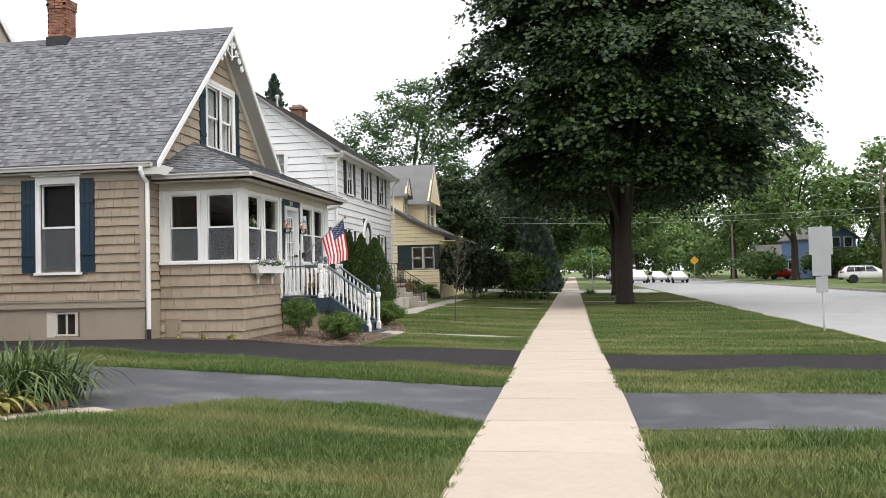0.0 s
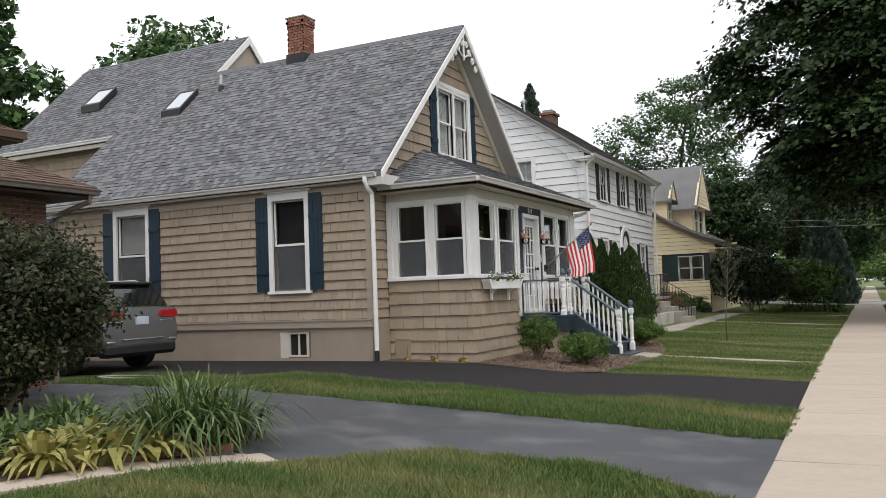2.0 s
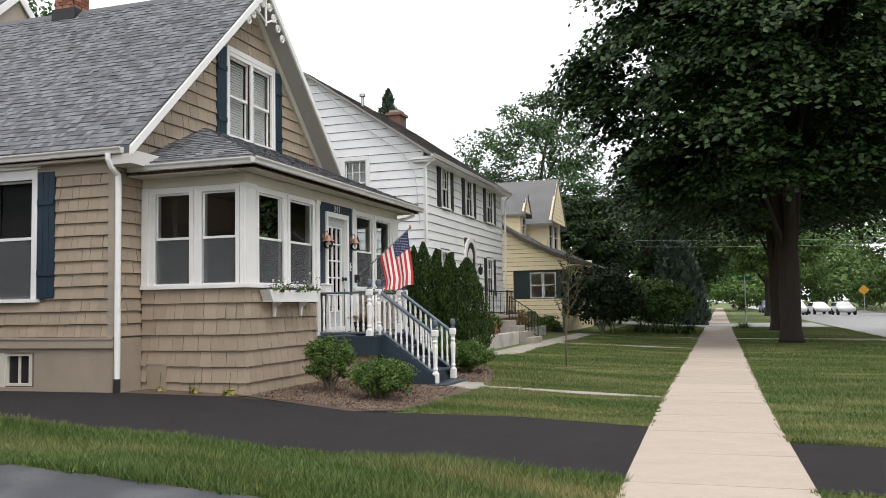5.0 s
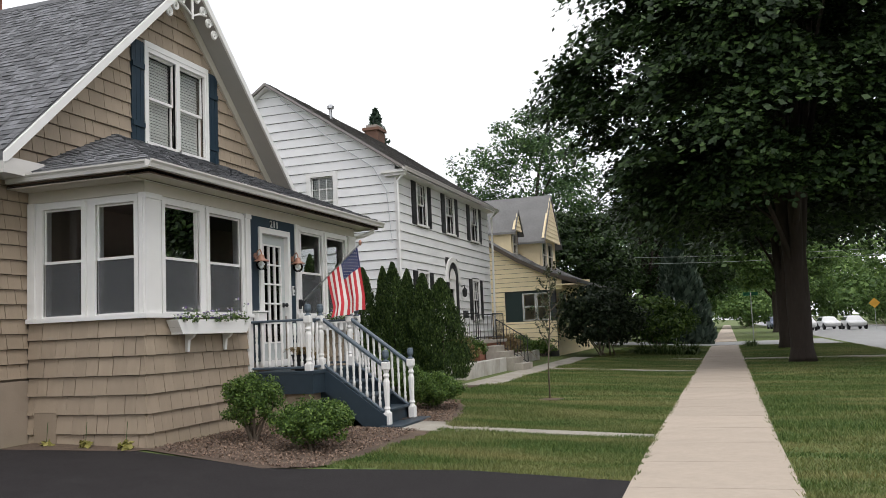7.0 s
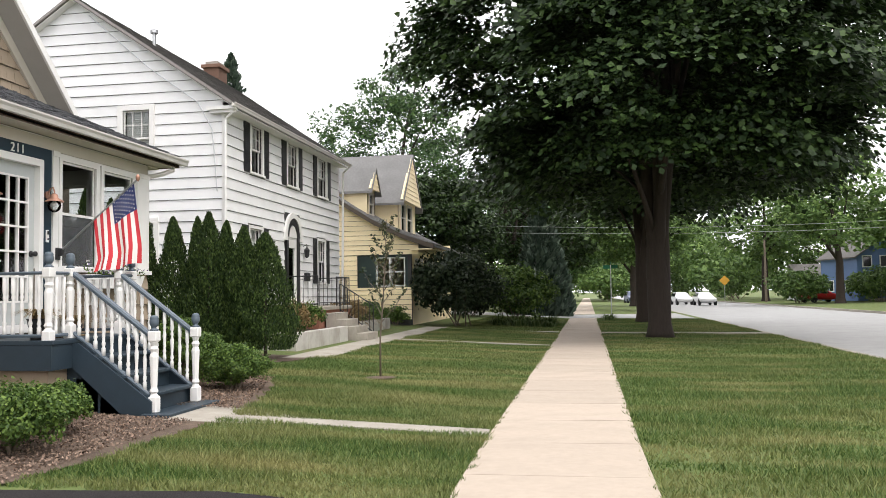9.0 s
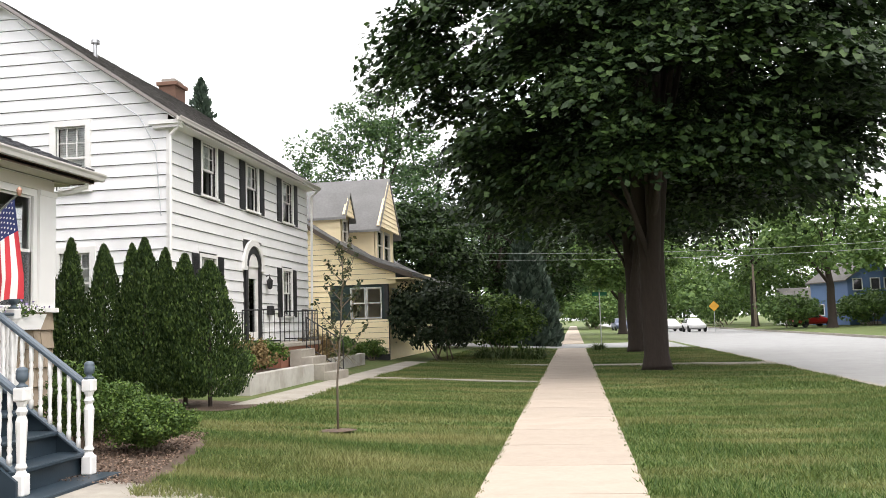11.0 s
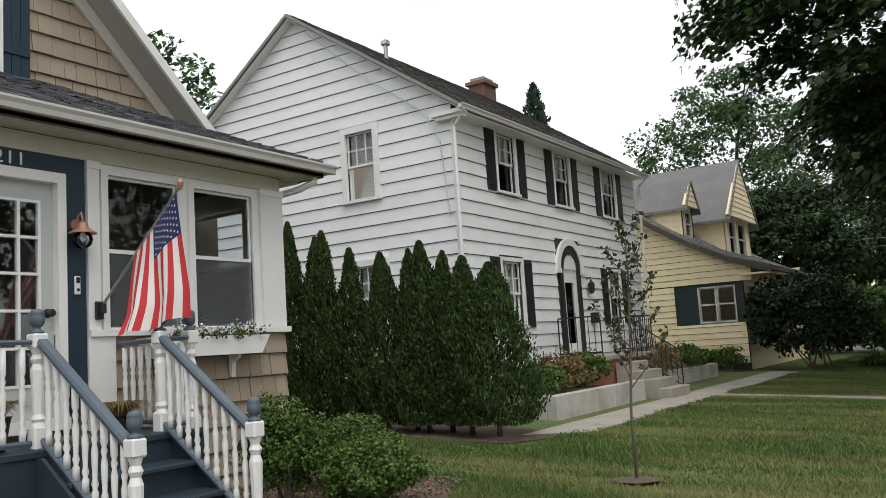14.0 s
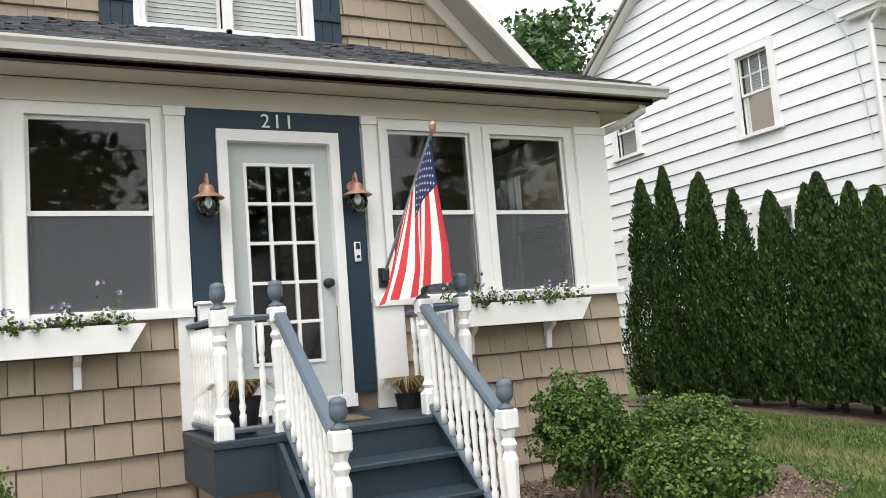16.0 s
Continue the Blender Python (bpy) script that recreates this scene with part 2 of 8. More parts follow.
def link(name, me, material, parent=None, label=""):
    ob = new(name, me)
    if material is not None and not me.materials:
        me.materials.append(material)
    if parent is not None:
        ob.parent = parent
        inv = Matrix.Translation(-Vector(parent.location)) if parent.type == "EMPTY" else Matrix.Identity(4)
        ob.matrix_parent_inverse = inv
    if label:
        ob["label"] = label
    return ob


def part(name, bm, material, parent=None, label="", smooth=False):
    me = bpy.data.meshes.new(name)
    if len(bm.verts) < 3000:
        bmesh.ops.remove_doubles(bm, verts=bm.verts, dist=0.0002)
    bmesh.ops.recalc_face_normals(bm, faces=bm.faces)
    bm.to_mesh(me)
    bm.free()
    if smooth:
        me.shade_smooth()
    return link(name, me, material, parent, label)


def raw(name, verts, faces, material, parent=None, label="", smooth=False):
    me = bpy.data.meshes.new(name)
    me.from_pydata([tuple(v) for v in verts], [], faces)
    if smooth:
        me.shade_smooth()
    return link(name, me, material, parent, label)


def tris(name, pts, nper, material, parent=None, label=""):
    """A joined mesh of many separate small polygons with nper corners each, from a (k*nper, 3) array."""
    k = len(pts) // nper
    me = bpy.data.meshes.new(name)
    me.vertices.add(len(pts))
    me.vertices.foreach_set("co", np.asarray(pts, dtype=np.float32).ravel())
    me.loops.add(k * nper)
    me.loops.foreach_set("vertex_index", np.arange(k * nper, dtype=np.int32))
    me.polygons.add(k)
    me.polygons.foreach_set("loop_start", np.arange(0, k * nper, nper, dtype=np.int32))
    me.update(calc_edges=True)
    return link(name, me, material, parent, label)


BOXF = [(0, 3, 2, 1), (4, 5, 6, 7), (0, 1, 5, 4), (1, 2, 6, 5), (2, 3, 7, 6), (3, 0, 4, 7)]


def box(bm, x0, x1, y0, y1, z0, z1, bevel=0.0):
    x0, x1, y0, y1, z0, z1 = min(x0, x1), max(x0, x1), min(y0, y1), max(y0, y1), min(z0, z1), max(z0, z1)
    v = [bm.verts.new(p) for p in ((x0, y0, z0), (x1, y0, z0), (x1, y1, z0), (x0, y1, z0), (x0, y0, z1), (x1, y0, z1), (x1, y1, z1), (x0, y1, z1))]
    f = [bm.faces.new([v[i] for i in q]) for q in BOXF]
    if bevel:
        bmesh.ops.bevel(bm, geom=list({e for g in f for e in g.edges}), offset=bevel, segments=1, affect="EDGES")
    return bm


def boxes(*b, bevel=0.0):
    bm = bmesh.new()
    for q in b:
        box(bm, *q, bevel=bevel)
    return bm


def prism(bm, poly, axis, a, b):
    """Extrudes a polygon of (u, v) along an axis from a to b. x: (y, z); y: (x, z); z: (x, y)."""
    def at(u, v, w):
        return {"x": (w, u, v), "y": (u, w, v), "z": (u, v, w)}[axis]
    lo = [bm.verts.new(at(u, v, a)) for u, v in poly]
    hi = [bm.verts.new(at(u, v, b)) for u, v in poly]
    bm.faces.new(lo)
    bm.faces.new(hi[::-1])
    for i in range(len(poly)):
        j = (i + 1) % len(poly)
        bm.faces.new((lo[i], lo[j], hi[j], hi[i]))
    return bm


def slab(bm, corners, thick):
    """A thick plate under a planar polygon of 3D corners, thickness along -z."""
    hi = [bm.verts.new(c) for c in corners]
    lo = [bm.verts.new((c[0], c[1], c[2] - thick)) for c in corners]
    bm.faces.new(hi)
    bm.faces.new(lo[::-1])
    for i in range(len(corners)):
        j = (i + 1) % len(corners)
        bm.faces.new((hi[i], lo[i], lo[j], hi[j]))
    return bm


def lathe(bm, profile, x, y, z=0.0, seg=8):
    """A turned shape from (radius, height) pairs."""
    rings = []
    for r, h in profile:
        rings.append([bm.verts.new((x + r * math.cos(2 * math.pi * k / seg), y + r * math.sin(2 * math.pi * k / seg), z + h)) for k in range(seg)])
    for a, b in zip(rings, rings[1:]):
        for k in range(seg):
            bm.faces.new((a[k], a[(k + 1) % seg], b[(k + 1) % seg], b[k]))
    bm.faces.new(rings[0][::-1])
    bm.faces.new(rings[-1])
    return bm


def tube(bm, pts, radii, seg=6):
    """A bent round bar through points."""
    rings = []
    pts = [Vector(p) for p in pts]
    if not hasattr(radii, "__len__"):
        radii = [radii] * len(pts)
    for i, p in enumerate(pts):
        d = (pts[min(i + 1, len(pts) - 1)] - pts[max(i - 1, 0)]).normalized()
        a = d.orthogonal().normalized() if i == 0 else (rings_axis - d * rings_axis.dot(d)).normalized()
        rings_axis = a
        b = d.cross(a)
        rings.append([bm.verts.new(p + (a * math.cos(2 * math.pi * k / seg) + b * math.sin(2 * math.pi * k / seg)) * radii[i]) for k in range(seg)])
    for r, s in zip(rings, rings[1:]):
        for k in range(seg):
            bm.faces.new((r[k], r[(k + 1) % seg], s[(k + 1) % seg], s[k]))
    bm.faces.new(rings[0][::-1])
    bm.faces.new(rings[-1])
    return bm


def at_wall(plane, val, sgn, u, v, w):
    """A point on a wall: u along it, v up, w outwards."""
    return (val + sgn * w, u, v) if plane == "x" else (u, val + sgn * w, v)


def wbox(bm, plane, val, sgn, u0, u1, v0, v1, w0, w1, bevel=0.0):
    a, b = at_wall(plane, val, sgn, u0, v0, w0), at_wall(plane, val, sgn, u1, v1, w1)
    return box(bm, a[0], b[0], a[1], b[1], a[2], b[2], bevel)


def wall(bm, plane, val, sgn, u0, u1, v0, v1, holes, thick=0.15, top=None):
    """A wall with openings through it, its outer face at val. top(u): height of a sloping top edge."""
    us = sorted({u0, u1, *[h[0] for h in holes], *[h[1] for h in holes]})
    us = [u for u in us if u0 <= u <= u1]
    if top:
        extra = np.linspace(u0, u1, 13)
        us = sorted({*us, *[float(e) for e in extra]})
    for a, b in zip(us, us[1:]):
        mid = (a + b) / 2
        cut = sorted((h[2], h[3]) for h in holes if h[0] <= mid <= h[1])
        lo = v0
        spans = []
        for c, d in cut:
            spans.append((lo, c))
            lo = d
        spans.append((lo, None))
        for c, d in spans:
            ta, tb = (top(a), top(b)) if (d is None and top) else ((v1, v1) if d is None else (d, d))
            if max(ta, tb) - c < 0.01:
                continue
            q = [(a, c), (b, c), (b, max(tb, c + 0.002)), (a, max(ta, c + 0.002))]
            f = [bm.verts.new(at_wall(plane, val, sgn, u, v, 0)) for u, v in q]
            g = [bm.verts.new(at_wall(plane, val, sgn, u, v, -thick)) for u, v in q]
            bm.faces.new(f)
            bm.faces.new(g[::-1])
            for i in range(4):
                bm.faces.new((f[i], f[(i + 1) % 4], g[(i + 1) % 4], g[i]))
    return bm


def clear_spans(u0, u1, va, vb, holes):
    """The stretches of u0..u1 that no opening covers between heights va and vb."""
    spans = [(u0, u1)]
    for h in holes:
        if h[2] < vb - 0.03 and h[3] > va + 0.03:
            nxt = []
            for a, b in spans:
                if h[1] <= a or h[0] >= b:
                    nxt.append((a, b))
                else:
                    if h[0] - a > 0.02:
                        nxt.append((a, h[0]))
                    if b - h[1] > 0.02:
                        nxt.append((h[1], b))
            spans = nxt
    return spans


def wedge(plane, val, sgn, u0, u1, v0, v1, d0, d1=0.004, t0=None, t1=None):
    """Corners of a lapped board: thick (d0) at the bottom, thin (d1) at the top; t0, t1: its ends at the top."""
    t0, t1 = u0 if t0 is None else t0, u1 if t1 is None else t1
    q = [(u0, v0, 0), (u1, v0, 0), (t1, v1, 0), (t0, v1, 0), (u0, v0, d0), (u1, v0, d0), (t1, v1, d1), (t0, v1, d1)]
    return [at_wall(plane, val, sgn, *c) for c in q]


WF = [(4, 5, 6, 7), (0, 1, 5, 4), (1, 2, 6, 5), (3, 0, 4, 7), (2, 3, 7, 6)]


def cladding(plane, val, sgn, u0, u1, v0, v1, holes, step, depth, name, material, parent, width=None, lim=None, single=True, seed=1, gap=0.0):
    """Rows of lapped boards (width None) or of shakes, cut round openings; lim(v): the span left under a gable."""
    rng = random.Random(seed)
    verts, faces = [], []
    for r in range(int(math.ceil((v1 - v0) / step))):
        # gap bares the dark backing, which paints a shadow line under each course
        a, b = v0 + r * step + gap, min(v0 + (r + 1) * step + (0.006 if not gap else 0), v1)
        lo, hi = lim(a) if lim else (u0, u1)
        tlo, thi = lim(b) if lim else (u0, u1)
        if tlo > thi:
            tlo = thi = (tlo + thi) / 2
        if hi - lo < 0.03:
            continue
        for q in holes:
            if q[2] < b - 0.03 and q[3] > a + 0.03:
                e0, e1 = max(q[0], u0, lo), min(q[1], u1, hi)
                for va, vb in ((a, q[2]), (q[3], b)):
                    if vb - va > 0.02 and e1 - e0 > 0.05:
                        raw(name, wedge(plane, val, sgn, e0, e1, va, vb, depth), WF, material, parent)
        for s0, s1 in clear_spans(max(u0, lo), min(u1, hi), a, b, holes):
            pieces = [(s0, s1)]
            if width:
                pieces, u = [], s0
                while u < s1 - 0.02:
                    w = rng.uniform(*width)
                    e = s1 if s1 - (u + w) < width[0] * 0.6 else u + w
                    pieces.append((u, e - rng.choice((0.004, 0.007, 0.012))))
                    u = e
            for p0, p1 in pieces:
                low = a + (rng.uniform(-0.003, 0.003) if width else 0)
                t0, t1 = min(max(p0, tlo), thi), max(min(p1, thi), tlo)
                if t1 < t0:
                    t0 = t1 = (t0 + t1) / 2
                c = wedge(plane, val, sgn, p0, p1, low, b, depth + (rng.uniform(-0.003, 0.004) if width else 0), 0.004, t0, t1)
                if single:
                    raw(name, c, WF, material, parent)
                else:
                    k = len(verts)
                    verts += c
                    faces += [tuple(i + k for i in f) for f in WF]
    if verts:
        raw(name, verts, faces, material, parent)["kind"] = "stuff"


# ---- ground ----
def gz(x):
    """Height of the ground: the yards rise gently from the sidewalk, the road lies a kerb lower."""
    return float(np.interp(x, [-8.0, -0.9, 0.9, 6.3, 6.62, 6.64, 19.0, 19.02, 40], [0.33, 0.0, 0.0, -0.05, -0.05, -0.2, -0.2, -0.05, 0.15]))


def strip(name, rows, lift, material, parent=None, label="", thick=0.05):
    """A paved strip from rows (x, y0, y1) that follows the ground."""
    bm = bmesh.new()
    top = [(bm.verts.new((x, a, gz(x) + lift)), bm.verts.new((x, b, gz(x) + lift))) for x, a, b in rows]
    low = [(bm.verts.new((x, a, gz(x) + lift - thick)), bm.verts.new((x, b, gz(x) + lift - thick))) for x, a, b in rows]
    for (a, b), (c, d), (e, f), (g, h) in zip(top, top[1:], low, low[1:]):
        bm.faces.new((a, b, d, c))
        bm.faces.new((a, c, g, e))
        bm.faces.new((b, f, h, d))
    bm.faces.new((top[0][0], low[0][0], low[0][1], top[0][1]))
    bm.faces.new((top[-1][0], top[-1][1], low[-1][1], low[-1][0]))
    return part(name, bm, material, parent, label)


xs = [-1500, -200, -60, -30, -16, -8, -4, -0.9, 0.9, 3, 6.3, 6.62, 6.64, 12, 19.0, 19.02, 26, 40, 80, 300, 1500]
ys = [-1500, -100, -30, -8, 0, 8, 16, 24, 40, 70, 120, 300, 1500]
gv = [(x, y, gz(x)) for x in xs for y in ys]
gf = [(i * len(ys) + j, (i + 1) * len(ys) + j, (i + 1) * len(ys) + j + 1, i * len(ys) + j + 1) for i in range(len(xs) - 1) for j in range(len(ys) - 1)]
tagged(raw("ground", gv, gf, M_SOIL), "mown green lawn ground reaching to the horizon", "ground", kind="structure")

tagged(raw("road", [(x, y, -0.194) for x, y in ((6.6, -90), (19.04, -90), (19.04, 400), (6.6, 400))], [(0, 1, 2, 3)], M_ROAD), "wide pale grey worn concrete street", "road", kind="structure")
side = strip("road", [(-90, 60.5, 67), (-30, 60.5, 67), (-8, 60.5, 67), (-0.9, 60.3, 67.2), (0.9, 60, 67.5), (6.2, 58, 70)], 0.008, M_ROAD)
tagged(side, "pale grey concrete side street meeting the main street", "road", kind="structure")
kerb = tagged(part("kerb", boxes((6.5, 6.66, -90, 58, -0.4, -0.035), (6.5, 6.66, 70, 300, -0.4, -0.035)), M_CONCRETE), "pale concrete kerb along the street", "kerb", kind="structure")
tagged(part("kerb", boxes((18.98, 19.14, -90, 300, -0.4, -0.035)), M_CONCRETE), "pale concrete kerb on the far side of the street", "kerb", kind="structure")

d1 = strip("driveway", [(-22, 8.4, 11.0), (-11, 8.4, 11.0), (-8, 8.2, 10.8), (-5.5, 7.55, 10.7), (-4.5, 7.2, 10.65), (-3.4, 8.25, 10.55), (-2.0, 8.45, 10.5), (-0.85, 7.75, 10.4), (-0.6, 7.6, 10.3)], 0.012, M_ASPHALT_OLD)
tagged(d1, "worn sealed asphalt driveway with grey scuffs", "driveway", kind="structure")
d1b = strip("driveway", [(0.8, 7.2, 9.8), (2, 7.4, 9.8), (6.6, 6.6, 10.2)], 0.012, M_ASPHALT_OLD)
tagged(d1b, "sealed asphalt driveway apron between sidewalk and street", "driveway", kind="structure")
d2 = strip("driveway", [(-24, 12.3, 15.39), (-8.3, 12.5, 15.39), (-6.6, 12.45, 15.75), (-4.4, 12.4, 15.2), (-2.4, 12.4, 15.75), (-0.6, 12.4, 15.6)], 0.014, M_ASPHALT_NEW)
tagged(d2, "freshly laid black asphalt driveway beside the tan house", "driveway", kind="structure")
d2b = strip("driveway", [(0.8, 12.2, 14.7), (2, 12.2, 14.6), (6.6, 11.8, 15.0)], 0.014, M_ASPHALT_NEW)
tagged(d2b, "black asphalt driveway apron between sidewalk and street", "driveway", kind="structure")


def walk_mid(y):
    return float(np.interp(y, [9, 18], [0.12, 0.0]))


pave = thing("pavement", (0, 20, 0), "pale buff concrete sidewalk of square slabs", "sidewalk", kind="structure")
rng = random.Random(5)
y = -6.0
while y < 59:
    n = min(1.52, 59.5 - y)
    a, b = y + 0.004, y + n - 0.004
    j = rng.uniform(-0.003, 0.003)
    w0, w1 = walk_mid(a), walk_mid(b)
    bm = bmesh.new()
    slab(bm, [(w0 - 0.76, a, 0.022 + j), (w0 + 0.76, a, 0.022 - j), (w1 + 0.76, b, 0.022 + j * 0.4), (w1 - 0.76, b, 0.022)], 0.1)
    part("slab", bm, M_WALK, pave)
    y += n
far_walk = tagged(part("pavement", boxes((-0.76, 0.76, 68, 220, -0.1, 0.022)), M_WALK), "pale concrete sidewalk beyond the side street", "sidewalk", kind="structure")

tagged(strip("path", [(-4.3, 18.55, 19.7), (-3.6, 18.6, 19.6), (-3.0, 18.78, 19.25), (-2.5, 18.8, 19.2), (-0.79, 18.75, 19.15)], 0.02, M_CONCRETE), "narrow pale concrete front path across the lawn", "path", kind="structure")
tagged(strip("path", [(-5.9, 26.5, 42.6), (-5.1, 27.2, 42.6)], 0.02, M_CONCRETE), "pale concrete walk in front of the low planter walls", "path", kind="structure")
tagged(strip("path", [(-5.09, 33.7, 34.3), (-0.79, 33.8, 34.3)], 0.022, M_CONCRETE), "narrow pale concrete walk from the planters to the sidewalk", "path", kind="structure")
tagged(strip("path", [(-12, 41.6, 42.6), (-0.79, 41.6, 42.5)], 0.024, M_CONCRETE), "pale concrete walk leading to the sidewalk", "path", kind="structure")
tagged(strip("path", [(0.79, 41.0, 42.0), (6.5, 40.6, 42.0)], 0.024, M_CONCRETE), "pale concrete strip crossing the verge under the maple", "path", kind="structure")
bm = bmesh.new()
edge = [(-4.45, 7.2), (-5.05, 6.62), (-5.4, 5.95), (-5.65, 5.2), (-5.9, 3.5), (-6.0, 1.0)]
for (ax, ay), (bx, by) in zip(edge, edge[1:]):
    slab(bm, [(ax, ay, gz(ax) + 0.03), (bx + 0.004, by + 0.01, gz(bx) + 0.03), (bx - 0.5, by + 0.22, gz(bx) + 0.03), (ax - 0.42, ay + 0.28, gz(ax) + 0.03)], 0.1)
tagged(part("path", bm, M_WALK), "curving narrow concrete edging walk beside the flower bed", "path", kind="structure")

# mulch beds
bed = bmesh.new()
for poly in ([(-8.3, 15.38), (-6.6, 15.7), (-6.5, 15.85), (-6.5, 16.0), (-8.3, 16.0)], [(-6.5, 15.85), (-4.5, 15.15), (-3.95, 15.5), (-3.8, 16.6), (-3.75, 18.7), (-6.5, 18.7)], [(-6.5, 19.3), (-3.8, 19.3), (-3.85, 20.2), (-4.45, 22.4), (-5.6, 23.3), (-8.0, 23.3)]):
    bed.faces.new([bed.verts.new((x, y, gz(x) + 0.016)) for x, y in poly])
tagged(part("mulch_bed", bed, M_MULCH), "brown bark mulch bed in front of the tan house", "mulch bed", kind="structure")
bed = bmesh.new()
for poly in ([(-5.0, 7.3), (-5.6, 6.6), (-5.95, 5.5), (-6.2, 3), (-11.4, 3), (-11.4, 8.4), (-8, 8.25), (-5.8, 7.7)], [(-11.6, 25.6), (-8.0, 25.6), (-8.0, 27.35), (-11.6, 27.4)], [(-8.0, 25.6), (-5.7, 25.6), (-5.35, 26.4), (-5.6, 27.2), (-8.0, 27.35)]):
    bed.faces.new([bed.verts.new((x, y, gz(x) + 0.016)) for x, y in poly])
tagged(part("mulch_bed", bed, M_MULCH), "dark soil bed under the shrubs and perennials", "mulch bed", kind="structure")


# ---- roofs ----
def shingled(name, corners, material, parent, thick=0.12, row=0.13, tab=0.13, seed=3, label="", tabs=True):
    """A roof plane with overlapping tabs: corners are eave left, eave right, top right, top left."""
    bm = bmesh.new()
    slab(bm, corners, thick)
    plane = part(name, bm, material, parent, label)
    if not tabs:
        return plane
    rg = random.Random(seed)
    c = [Vector(p) for p in corners]
    up = ((c[3] - c[0]) + (c[2] - c[1])).normalized()
    nrm = (c[1] - c[0]).cross(c[3] - c[0]).normalized()
    if nrm.z < 0:
        nrm = -nrm
    along = (c[1] - c[0]).normalized()
    up = nrm.cross(along)
    if up.z < 0:
        up = -up
    h = max((c[3] - c[0]).dot(up), (c[2] - c[1]).dot(up))
    n = max(1, int(h / row))
    out = []
    for r in range(n):
        f0, f1 = r / n, (r + 1) / n + 0.012
        f1 = min(f1, 1)
        l0, r0 = c[0].lerp(c[3], f0), c[1].lerp(c[2], f0)
        l1, r1 = c[0].lerp(c[3], f1), c[1].lerp(c[2], f1)
        w = (r0 - l0).length
        if w < 0.1:
            continue
        u = -rg.uniform(0, tab)
        while u < w:
            e = u + tab * rg.choice((0.6, 0.8, 1.0, 1.2))
            a, b = max(u, 0) / w, min(e, w) / w
            d = 0.008 + 0.016 * rg.random()
            p, q = l0.lerp(r0, a), l0.lerp(r0, b)
            s, t = l1.lerp(r1, b), l1.lerp(r1, a)
            if (p - q).length > 0.02:
                p2, q2 = p + nrm * d, q + nrm * d
                s2, t2 = s + nrm * 0.003, t + nrm * 0.003
                out += [(p2, q2, s2, t2), (p, q, q2, p2)]
            u = e
    verts, faces = [], []
    for q in out:
        k = len(verts)
        verts += q
        faces.append((k, k + 1, k + 2, k + 3))
    ob = raw("shingle", verts, faces, material, plane)
    ob["kind"] = "stuff"
    return plane


